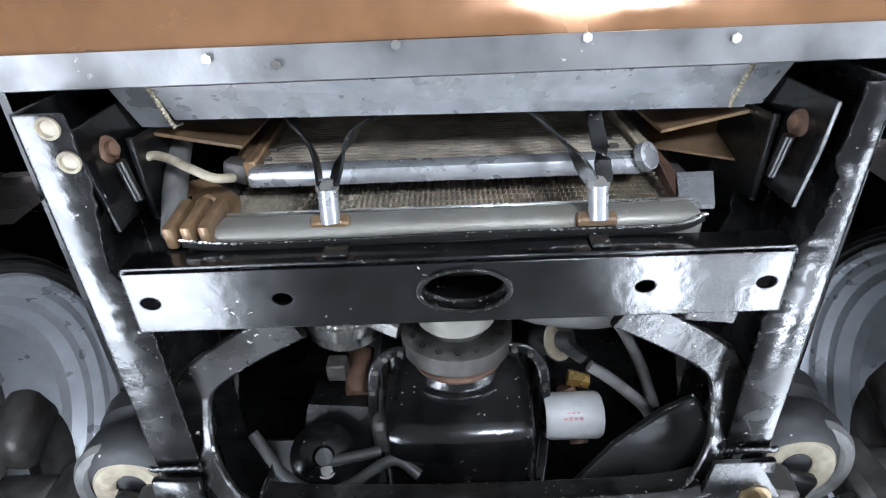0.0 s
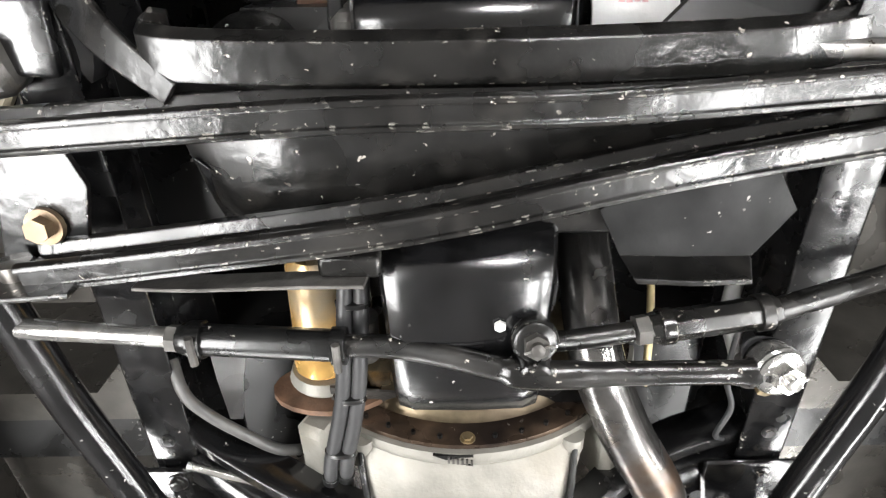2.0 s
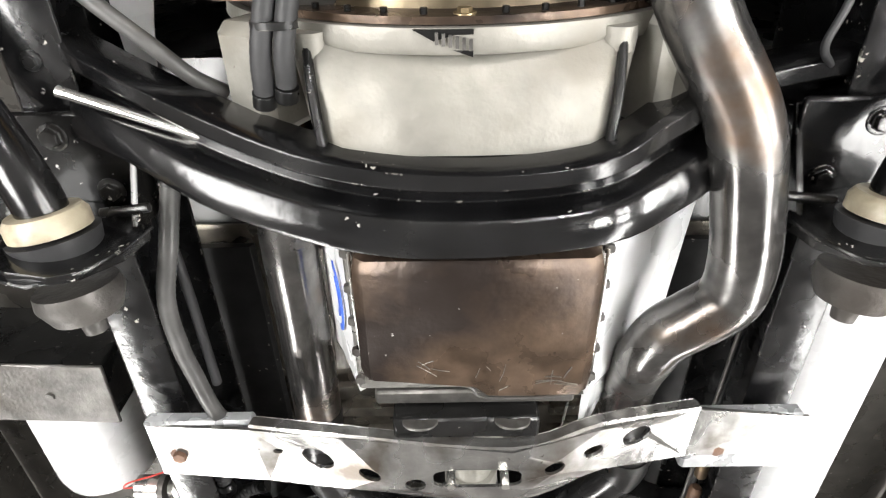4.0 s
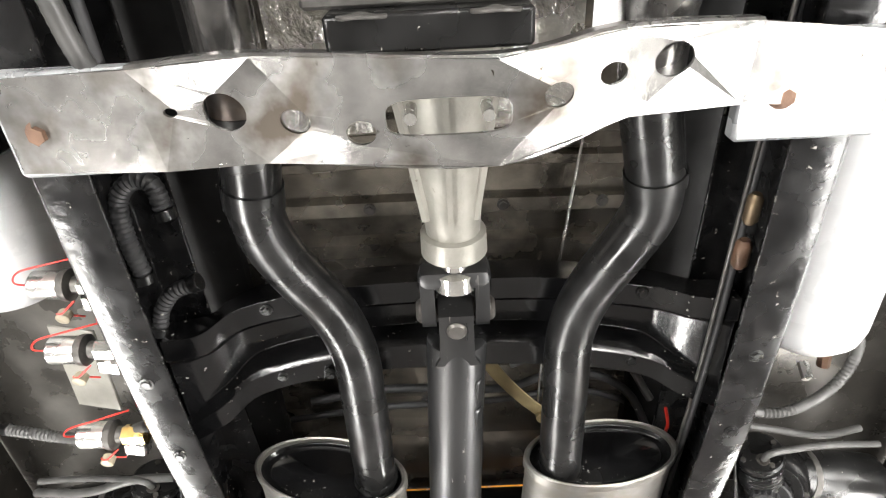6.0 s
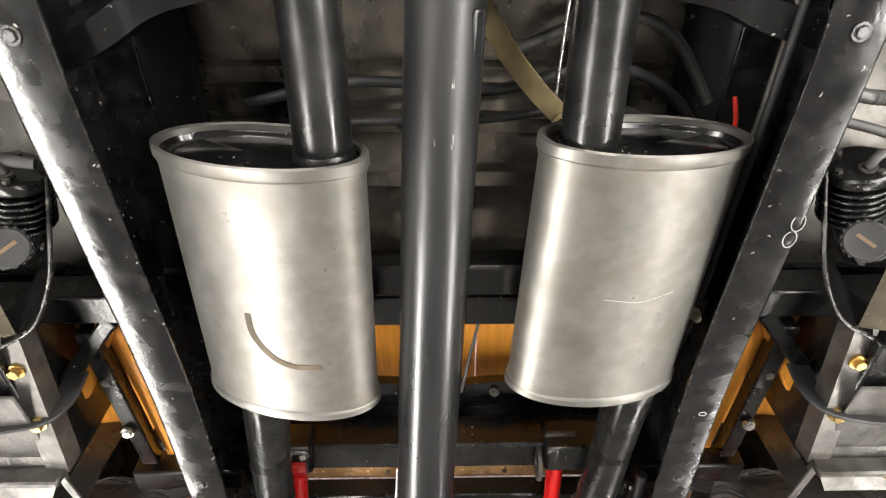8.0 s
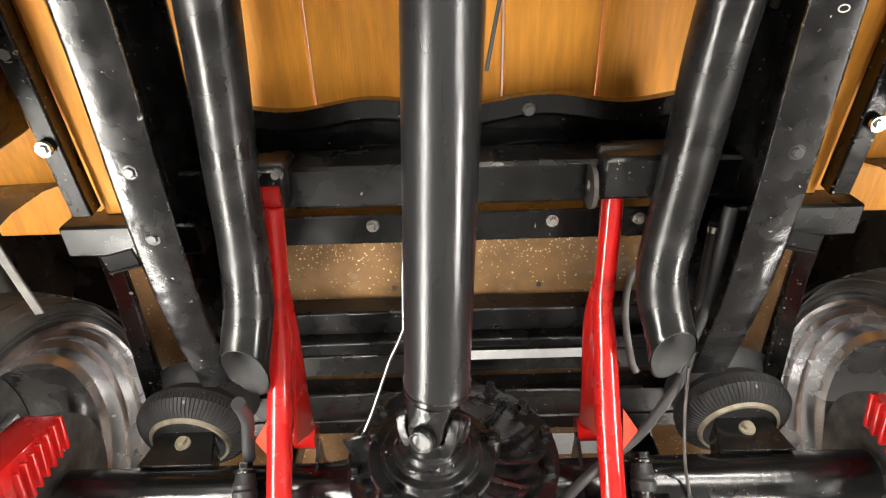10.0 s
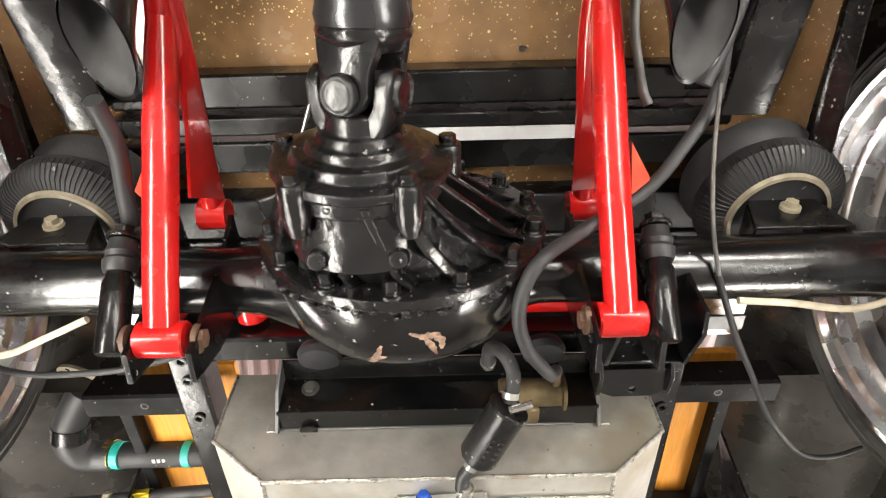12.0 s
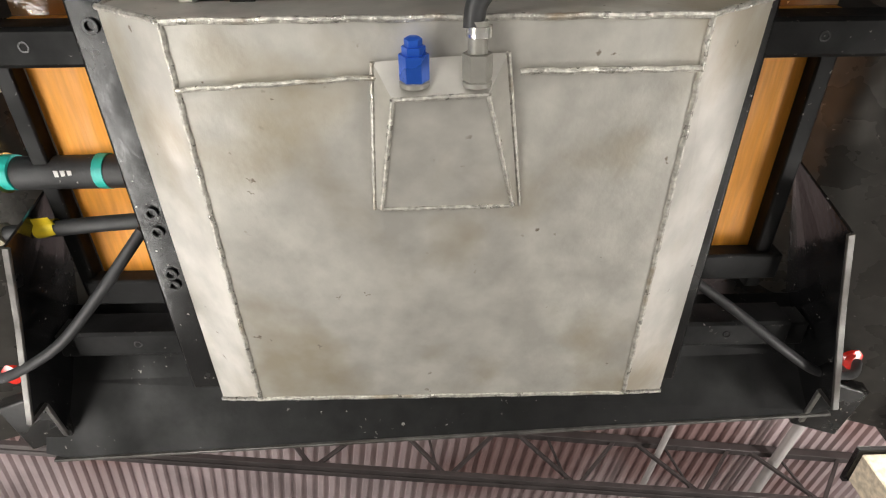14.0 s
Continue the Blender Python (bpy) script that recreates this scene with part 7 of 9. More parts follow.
part("back_plate", box((0.270, 3.563, 1.682), (0.092, 0.005, 0.036), (0, 0, 0), 0.002), "frame", t)
part("top_plate", box((0.246, 3.525, 1.702), (0.046, 0.080, 0.005), (0, 0, 0), 0.002), "frame", t)
part("top_plate", box((0.293, 3.525, 1.745), (0.050, 0.085, 0.005), (0, 0, 0), 0.002), "frame", t)
part("lower_back_plate", loft([[(0.229, 3.572, 1.752), (0.316, 3.572, 1.752), (0.316, 3.577, 1.755), (0.229, 3.577, 1.755)], [(0.229, 3.606, 1.700), (0.316, 3.606, 1.700), (0.316, 3.611, 1.703), (0.229, 3.611, 1.703)]]), "frame", t, smooth=False)
for k in (0.224, 0.316):
    part("cheek_plate", plate([(3.570, 1.755), (3.574, 1.700), (3.605, 1.682), (3.640, 1.690), (3.640, 1.715)], [], 0.005, Matrix(((0, 0, 1, k), (1, 0, 0, 0), (0, 1, 0, 0), (0, 0, 0, 1)))), "frame", t, smooth=False)
part("lower_plate", plate([(0.226, 3.600), (0.320, 3.600), (0.320, 3.628), (0.314, 3.640), (0.300, 3.647), (0.248, 3.647), (0.232, 3.640), (0.226, 3.628)], [ring(0.273, 3.634, 0.005)], 0.005, pose(0, 0, 1.694)), "frame", t, smooth=False)

for sx in (-1, 1):
    t = thing("rear_air_bag", (sx * 0.486, 3.454, 1.832), "black ribbed rubber air bag with a cream bead ring", "air spring", "rear air bags")
    o, d = (sx * 0.486, 3.454, 1.832), (0, -0.16, 1)
    part("bellows", lathe(o, d, [(0, 0), (0, 0.066), (0.006, 0.085), (0.023, 0.099), (0.044, 0.099), (0.060, 0.085), (0.068, 0.081), (0.080, 0.093), (0.10, 0.099), (0.115, 0.085), (0.12, 0.053), (0.12, 0)], 44), "rubber", t)
    part("bead_ring", lathe(o, d, [(-0.005, 0.063), (-0.005, 0.068), (0.003, 0.071), (0.005, 0.066), (0.003, 0.063)], 44), "bush", t)
    bm = bmesh.new()
    for i in range(84):
        a = 2 * math.pi * i / 84
        up = V(d).normalized()
        s1 = V((1, 0, 0))
        s2 = up.cross(s1)
        p = [V(o) + up * h + (s1 * math.cos(a) + s2 * math.sin(a)) * r for h, r in ((0.001, 0.070), (0.006, 0.0855), (0.014, 0.0935), (0.023, 0.0994), (0.034, 0.1005 - 0.001 * (i % 3)))]
        sweep(p, circle(0.0009, 4), bm=bm)
    tagged(part("rib_cord", bm, "rubber", t), kind="stuff")
    part("top_plate", lathe(V(o) + V(d) * 0.12, d, [(0, 0), (0, 0.06), (0.01, 0.06), (0.01, 0)], 28), "satin", t)
    part("top_bracket", box((sx * 0.482, 3.43, 1.976), (0.10, 0.09, 0.03)), "frame", t)


# ---- wheels ----
def wheel(name, x, y, z, sx, r_rim, r_tyre, width, label, group):
    t = thing(name, (x, y, z), label, "wheel", group)
    ax = (sx, 0, 0)
    o = (x, y, z)
    w = width
    ty = part("tyre", lathe(o, ax, [(0.010, r_rim + 0.002), (0.0, r_rim + 0.012), (-0.006, (r_rim + r_tyre) / 2), (0.006, r_tyre - 0.016), (0.02, r_tyre - 0.004), (0.04, r_tyre), (w - 0.04, r_tyre), (w - 0.02, r_tyre - 0.004), (w, r_tyre - 0.03), (w, r_rim + 0.01)], 72), "tyre", t)
    for k, rr in enumerate((r_rim + 0.014, r_rim + 0.022, r_tyre - 0.010)):
        xx = -0.0068 + (0.004 if k == 2 else 0)
        part("sidewall_ring", lathe(o, ax, [(xx + 0.004, rr - 0.0025), (xx - 0.001, rr), (xx + 0.004, rr + 0.0025)], 64), "tyre", ty)
    bm = bmesh.new()
    for i in range(22):
        a = 2 * math.pi * i / 22 * 0.28 + 3.6
        rr = r_tyre - 0.016
        box((x - sx * 0.0065, y + rr * math.cos(a), z + rr * math.sin(a)), (0.002, 0.005, 0.008), (math.degrees(a) - 90, 0, 0), 0, bm)
    part("raised_bars", bm, "hose", ty)
    # tread: slanting blocks in three rows with grooves between them
    bm = bmesh.new()
    for i in range(64):
        a = 2 * math.pi * i / 64
        for k in range(4):
            xx = x + sx * (0.030 + (w - 0.06) * (k + 0.5) / 4)
            aa = a + 0.045 * (k % 2) + 0.02 * k
            box((xx, y + (r_tyre + 0.001) * math.cos(aa), z + (r_tyre + 0.001) * math.sin(aa)), ((w - 0.06) / 4 - 0.006, r_tyre * 0.078, 0.008), (math.degrees(aa) - 90, 0, sx * 14 * (1 if k % 2 else -1)), 0, bm)
    tagged(part("tread", bm, "tyre", ty, smooth=False), kind="stuff")
    # barrel with stepped rolled rings, seen from the inner side
    prof = [(0.004, r_rim + 0.008), (-0.004, r_rim + 0.003), (-0.002, r_rim - 0.004), (0.010, r_rim - 0.008), (0.014, r_rim - 0.020), (0.032, r_rim - 0.026), (0.036, r_rim - 0.040), (0.058, r_rim - 0.050), (0.066, r_rim - 0.066), (0.12, r_rim - 0.074), (w - 0.03, r_rim - 0.066)]
    # front rims use the lit copy, rear ones the darker chrome
    part("rim", lathe(o, ax, prof + [(w - 0.03, r_rim - 0.060), (0.12, r_rim - 0.066), (0.02, r_rim - 0.002)], 72), "rim" if y < 2 else "chrome", t, "polished rim with stepped rings")
    part("wheel_centre", lathe((x + sx * (w - 0.06), y, z), ax, [(0, 0), (0, 0.07), (0.01, 0.09), (0.015, r_rim - 0.068), (0.022, r_rim - 0.068), (0.022, 0)], 40), "dull", t)
    for i in range(5):
        a = 2 * math.pi * i / 5 + 0.4
        part("spoke", box((x + sx * (w - 0.07), y + 0.11 * math.cos(a), z + 0.11 * math.sin(a)), (0.02, 0.05, 0.12), (math.degrees(a) - 90, 0, 0), 0.008), "chrome", t)
    return t


for sx in (-1, 1):
    wheel("tyred_wheel", sx * 0.655, 0.83, 1.755, sx, 0.258, 0.30, 0.21, "front wheel with a worn black tyre and polished rim", "front wheels")
    wheel("tyred_wheel", sx * 0.668, 3.478, 1.745, sx, 0.286, 0.335, 0.25, "rear wheel with a wide tyre and polished stepped rim", "rear wheels")


# ---- fuel tank ----
def fuel_tank():
    t = thing("fuel_tank", (0, 3.75, 1.65), "welded grey aluminium fuel tank between the rear rails", "fuel tank")
    y0, y1, zb, zt = 3.745, 4.205, 1.648, 1.862
    xi, xo, zc = 0.240, 0.329, 1.722
    sec = [(-xi, zb), (xi, zb), (xo, zc), (xo, zt), (-xo, zt), (-xo, zc)]
    # the floor climbs towards the rear, and the rear face leans back
    xr, xq = 0.252, 0.335
    rear = [(-xr, 4.252, zb + 0.042), (xr, 4.252, zb + 0.042), (xq, 4.316, 1.752), (xq, 4.39, zt), (-xq, 4.39, zt), (-xq, 4.316, 1.752)]
    body_ = part("tank_shell", loft([[(x, 3.7475, z) for x, z in sec], rear], caps=False), "tank", t, smooth=False)
    part("front_panel", loft([[(-xi, 3.745, zb), (xi, 3.745, zb), (xi, 3.75, zb), (-xi, 3.75, zb)], [(-xo, 3.745, zc), (xo, 3.745, zc), (xo, 3.75, zc), (-xo, 3.75, zc)], [(-xo - 0.004, 3.745, zt), (xo + 0.004, 3.745, zt), (xo + 0.004, 3.75, zt), (-xo - 0.004, 3.75, zt)]]), "tank", t, smooth=False)
    part("rear_panel", loft([[rear[0], rear[1]], [rear[5], rear[2]], [rear[4], rear[3]]], closed=False), "tank", t, smooth=False)

    def bead(pts, r=0.0032):
        part("weld_bead", sweep([V(p) + V((0.0006 * math.sin(i * 2.3), 0.0006 * math.cos(i * 1.7), 0)) for i, p in enumerate(pts)], circle(r, 8)), "weld", body_)
    def run(a, b, n=26):
        return [V(a).lerp(V(b), i / n) for i in range(n + 1)]
    bead(run((-xi, 3.745, zb), (xi, 3.745, zb)))
    for sx in (-1, 1):
        lo, hi = (sx * xr, 4.252, zb + 0.042), (sx * xq, 4.316, 1.752)
        bead(run((sx * xi, 3.745, zb), lo, 40))
        bead(run((sx * xi, 3.745, zb), (sx * xo, 3.745, zc), 8))
        bead(run((sx * xo, 3.745, zc), (sx * (xo + 0.004), 3.745, zt), 12), 0.0024)
        bead(run(lo, hi, 10))
    bead(run((-xr, 4.252, zb + 0.042), (xr, 4.252, zb + 0.042)))
    bead(run((-xi, 3.805, zb - 0.0005), (-0.045, 3.795, zb - 0.0005), 16), 0.0026)
    bead(run((0.075, 3.792, zb - 0.0005), (xi, 3.792, zb - 0.0005), 14), 0.0030)
    # sump box with two fittings on its front
    rows = [[(-0.050, 3.782, zb), (0.072, 3.775, zb), (0.054, 3.806, zb - 0.022), (-0.032, 3.810, zb - 0.022)],
            [(-0.060, 3.942, zb + 0.018), (0.094, 3.940, zb + 0.018), (0.086, 3.936, zb + 0.010), (-0.052, 3.938, zb + 0.010)]]
    sump = part("sump_box", loft(rows), "tank", t, smooth=False)
    for a, b in ((rows[0][3], rows[1][3]), (rows[0][2], rows[1][2]), (rows[0][3], rows[0][2]), (rows[0][0], rows[1][0]), (rows[0][1], rows[1][1]), (rows[1][3], rows[1][2])):
        part("weld_bead", sweep(run(a, b, 12), circle(0.0026, 8)), "weld", sump)
    for x, m, cap in ((-0.012, "blue", True), (0.044, "alu", False)):
        f = part("hex_fitting", lathe((x, 3.800, zb - 0.011), (0, -1, -0.05), [(0, 0), (0, 0.014), (0.004, 0.014), (0.005, 0.012)], 20), "alu", sump)
        part("hex_nut", rod((x, 3.795, zb - 0.0115), (x, 3.772, zb - 0.0125), 0.0135, 6), m, sump, "blue anodised hex plug" if cap else "bare alloy hex fitting")
        if cap:
            part("plug_end", lathe((x, 3.773, zb - 0.0125), (0, -1, -0.05), [(0, 0.0105), (0.008, 0.0105), (0.008, 0.008), (0.014, 0.008), (0.016, 0.005), (0.016, 0)], 6), m, sump)
        else:
            part("hose_tail", rod((x, 3.772, zb - 0.0125), (x, 3.745, zb - 0.012), 0.009, 16), "alu", sump)
            part("hose_clamp", rod((x + 0.001, 3.758, zb - 0.012), (x + 0.001, 3.749, zb - 0.012), 0.0115, 20), "bright", sump)
    sump.location.x -= 0.009
    t.location.x += 0.013
    # channel across the front that holds pump and filter
    c = thing("pump_channel", (0, 3.69, 1.75), "black steel channel bolted along the tank front", "bracket")
    part("channel", loft([[(x, 3.668, 1.806), (x, 3.702, 1.803), (x, 3.7140, 1.7440), (x, 3.7430, 1.7380), (x, 3.7430, 1.7410), (x, 3.7170, 1.7470), (x, 3.7055, 1.806), (x, 3.668, 1.809)] for x in (-0.224, 0.250)]), "frame", c, smooth=False)
    part("front_lip", box((-0.005, 3.7415, 1.7375), (0.44, 0.003, 0.004), (0, 0, 0), 0.001), "lipsteel", c, "bare sheared edge")
    for x in (-0.224, 0.250):
        part("end_plate", loft([[(x + dx, 3.666, 1.806), (x + dx, 3.744, 1.806), (x + dx, 3.744, 1.732), (x + dx, 3.738, 1.728), (x + dx, 3.690, 1.765)] for dx in (-0.0022, 0.0022)]), "lipsteel", c, smooth=False)
        part("end_foot", box((x - (0.008 if x < 0 else -0.008), 3.743, 1.742), (0.018, 0.004, 0.016), b=0.001), "tank", c)
    # dark disc on the lip for the shade of a half-round cutout
    part("notch", lathe((-0.178, 3.741, 1.7365), (0, 0.2, -1), [(0, 0), (0, 0.013), (0.003, 0.013), (0.003, 0)], 20), "dark", c)
    for x in (-0.165, 0.175):
        part("rubber_mount", lathe((x, 3.66, 1.822), (0, 0.3, -1), [(0, 0), (0, 0.030), (0.012, 0.034), (0.022, 0.030), (0.026, 0.012), (0.026, 0)], 28), "rubber", c)
    part("channel_bolt", hexhead((-0.180, 3.7055, 1.785), (0, -1, -0.2), 0.009, 0.006), "dull", c)


fuel_tank()


def pump():
    t = thing("fuel_pump", (0.14, 3.68, 1.72), "zinc plated electric fuel pump", "fuel pump")
    part("body", lathe((0.105, 3.705, 1.765), (1, 0.02, 0), [(0, 0), (0, 0.020), (0.004, 0.022), (0.09, 0.022), (0.092, 0.027), (0.097, 0.027), (0.097, 0)], 28), "flange", t)
    part("bracket", box((0.150, 3.728, 1.742), (0.025, 0.03, 0.01)), "flange", t)
    part("outlet", rod((0.188, 3.700, 1.762), (0.188, 3.665, 1.765), 0.008), "flange", t)
    f = thing("fuel_filter", (0.08, 3.66, 1.66), "black cylindrical fuel filter with printed lettering", "fuel filter")
    d = V((-0.42, 0.80, -0.10)).normalized()
    a = V((0.106, 3.622, 1.655))
    part("canister", lathe(a, d, [(0, 0), (0, 0.026), (0.003, 0.0275), (0.006, 0.026), (0.085, 0.026), (0.092, 0.022), (0.096, 0.010), (0.096, 0)], 32), "satin", f)
    for i, (u, n) in enumerate(((-0.006, 5), (0.006, 4))):
        for k in range(n):
            p = a + d * (0.035 + k * 0.009) + V((u, u * 0.5, -0.0262))
            part("print_bar", box(p, (0.0045, 0.0025, 0.0010), (0, 0, 28), 0), "rubber", f)
    part("clamp_bolt", rod(a + V((-0.002, -0.006, -0.012)), a + V((0.026, -0.016, -0.012)), 0.005, 8), "bright", f)
    part("outlet_hose", tube([a + d * 0.094, a + d * 0.115 + V((0, 0, 0)), (0.046, 3.735, 1.640), (0.044, 3.752, 1.636)], 0.0095), "rubber", f)
    part("hose_clamp", sweep([a + d * 0.10, a + d * 0.108], circle(0.0115, 20)), "bright", f)
    for nm, pts, r in (("fuel_hose", [(0.106, 3.622, 1.662), (0.112, 3.590, 1.68), (0.100, 3.572, 1.70), (0.086, 3.585, 1.725), (0.086, 3.64, 1.755)], 0.0095),
                       ("fuel_hose", [(0.188, 3.665, 1.765), (0.178, 3.635, 1.735), (0.160, 3.590, 1.675), (0.139, 3.538, 1.632), (0.118, 3.502, 1.622), (0.106, 3.462, 1.620), (0.109, 3.422, 1.622), (0.128, 3.391, 1.632), (0.177, 3.387, 1.680), (0.262, 3.360, 1.730), (0.305, 3.320, 1.755), (0.341, 3.270, 1.78), (0.339, 3.191, 1.78), (0.342, 3.10, 1.79), (0.35, 3.03, 1.81)], 0.0078)):
        h = thing(nm, pts[0], "black rubber fuel hose looped over the axle", "hose", "fuel hoses")
        part("hose", tube(pts, r), "rubber", h)
        for p0, p1 in ((pts[0], pts[1]), (pts[-1], pts[-2])):
            dd = (V(p1) - V(p0)).normalized()
            part("hose_clamp", rod(V(p0) + dd * 0.006, V(p0) + dd * 0.014, r * 1.18, 16), "bright", h)


pump()

# ---- bed floor ----
bed = thing("bed_floor", (0, 3.5, 2.0), "varnished pine plank bed floor on black steel crossbars", "bed floor", kind="structure")
PL = np.linspace(-0.80, 0.80, 12)
for x0, x1 in zip(PL, PL[1:]):
    part("plank", box(((x0 + x1) / 2, 2.89, 2.012), (x1 - x0 - 0.004, 0.46, 0.018), b=0.0015), "wood", bed)
part("angle_bar", box((0, 3.095, 1.945), (1.20, 0.05, 0.005), (-12, 0, 0), 0.001), "satin", bed)
part("angle_bar", box((0, 3.072, 1.975), (1.20, 0.005, 0.06), b=0.001), "satin", bed)
for x in (-0.139, 0.152, 0.292, -0.30):
    part("bar_bolt", hexhead((x, 3.088, 1.940), (0, -0.2, -1), 0.0068, 0.012), "bright", bed)
for sx in (-1, 1):
    part("plank", box((sx * 0.466, 4.015, 1.962), (0.20, 0.43, 0.018), b=0.0015), "wood", bed)
    part("side_angle", box((0.551 if sx > 0 else -0.580, 4.04, 1.940), (0.026, 0.42, 0.03), b=0.003), "flatblack", bed)
    part("end_angle", box((sx * 0.48, 4.200 if sx > 0 else 4.232, 1.93), (0.20, 0.05, 0.035), b=0.004), "flatblack", bed)
    part("metal_and_glint_strip", box((sx * 0.47, 3.722, 1.945), (0.17, 0.030, 0.006), b=0.001), "lipsteel", bed)
    part("side_angle", box((sx * 0.535, 2.84, 1.84), (0.03, 0.34, 0.03), (6, 0, 0), 0.003), "worn", bed)
    for y in (2.72, 2.78, 2.90):
        part("angle_bolt", hexhead((sx * 0.537, y, 1.821), (0, 0, -1), 0.007, 0.006), "bright", bed)
# two white strips paint in the bright reflections on the boards
part("metal_and_glint_strip", box((0.225, 3.627, 1.957), (0.125, 0.060, 0.004), (0, 0, 0), 0.001), "white", bed)
part("metal_and_glint_strip", box((0.110, 3.361, 1.936), (0.256, 0.020, 0.004), (0, 0, 0), 0.001), "white", bed)
part("varnished_board", box((0, 3.20, 2.03), (1.2, 0.17, 0.016), (-4, 0, 0), 0.002), "ply", bed)
rng = random.Random(21)
bm = bmesh.new()
for k in range(620):
    x = rng.choice((rng.uniform(-0.30, -0.03), rng.uniform(0.0, 0.26)))
    y = 3.128 + abs(rng.gauss(0, 0.040)) + 0.01 * rng.random()
    if y < 3.27:
        bmesh.ops.create_icosphere(bm, subdivisions=1, radius=rng.uniform(0.0007, 0.0017), matrix=Matrix.Translation((x, y, 2.0215 - math.tan(radians(4)) * (y - 3.20))))
tagged(part("glint_drops", bm, "droplet", bed), kind="stuff")
for x in (-0.12, 0.15):
    part("board_screw", hexhead((x, 3.26, 2.015), (0, 0, -1), 0.005, 0.004, False), "dull", bed)
for y, z, d in ((3.30, 1.985, 0.05), (3.345, 1.967, 0.03), (3.40, 1.985, 0.05), (3.50, 1.975, 0.07), (3.56, 1.98, 0.04)):
    part("crossbar", box((0, y, z), (0.90, d, 0.05), b=0.004), "satin", bed)
part("varnished_board", box((0, 3.455, 2.03), (1.2, 0.10, 0.016), b=0.002), "ply", bed)
part("varnished_board", box((0, 3.68, 2.025), (1.2, 0.26, 0.016), b=0.002), "ply", bed)
for sx in (-1, 1):
    part("varnished_board", box((sx * 0.515, 3.14, 2.00), (0.15, 0.80, 0.012), (0, sx * 10, 0), 0.002), "ply", bed)


# ---- rear pan ----
rp = thing("rear_pan", (0, 4.45, 1.85), "black steel rear roll pan with angled end plates", "rear pan")
rows = []
for x in (-0.74, -0.70, 0.70, 0.74):
    k = (0.02 if abs(x) > 0.71 else 0) + 0.062 * x
    rows.append([(x, 4.31, 1.985), (x, 4.43 - k * 0.5, 1.93), (x, 4.530 - k, 1.857), (x, 4.537 - k, 1.853), (x, 4.541 - k, 1.861), (x, 4.44 - k * 0.5, 1.936), (x, 4.315, 1.992)])
part("lower_panel", loft(rows), "flatblack", rp, smooth=False)
part("edge_strip", sweep([(-0.73, 4.582, 1.855), (0.73, 4.492, 1.855)], rect(0.006, 0.012, 0.001), (0, 0, 1)), "dull", rp)
part("upper_panel", box((0, 4.345, 2.06), (1.48, 0.01, 0.16), b=0), "dark", rp)
for sx in (-1, 1):
    pl = [(0.60, 4.04, 2.0), (0.60, 4.08, 1.82), (0.63, 4.21, 1.812), (0.66, 4.39, 1.775), (0.668, 4.40, 1.825), (0.70, 4.53, 1.87), (0.69, 4.40, 2.0)]
    part("end_plate", loft([[(sx * (x + dx), y, z) for x, y, z in pl] for dx in (0.0, 0.005)]), "frame", rp, smooth=False)
    part("torn_edge", sweep([(sx * (x - 0.001), y, z) for x, y, z in pl[1:6]], rect(0.010, 0.006, 0.001), (0, 0, 1)), "dull", rp)
    part("corner_bracket", box((sx * 0.745, 4.50, 1.885), (0.09, 0.12, 0.03), (0, sx * 10, sx * 12), 0.004), "worn", rp)
    part("gusset", loft([[(sx * 0.66, 4.40, 1.99), (sx * 0.66, 4.52, 1.90), (sx * 0.45, 4.44, 1.95)], [(sx * 0.66, 4.40, 1.994), (sx * 0.66, 4.52, 1.904), (sx * 0.45, 4.44, 1.954)]]), "flatblack", rp, smooth=False)
    part("inner_sill", box((sx * 0.50, 4.325, 1.91), (0.30, 0.05, 0.05), b=0.004), "flatblack", rp)
    tl = thing("tail_lamp", (sx * 0.84, 4.46, 1.97), "red tail lamp in a bare metal housing", "tail lamp", "tail lamps")
    part("housing", box((sx * 0.845, 4.46, 1.99), (0.15, 0.10, 0.07), (0, 0, sx * 8), 0.006), "white", tl)
    part("lens", lathe((sx * 0.82, 4.445, 1.955), (0, 0, -1), [(0, 0), (0, 0.03), (0.012, 0.026), (0.016, 0.015), (0.016, 0)], 20), "lens", tl)
    part("lens", box((sx * 0.875, 4.48, 1.95), (0.05, 0.04, 0.02), (0, 0, 20), 0.005), "lens", tl)

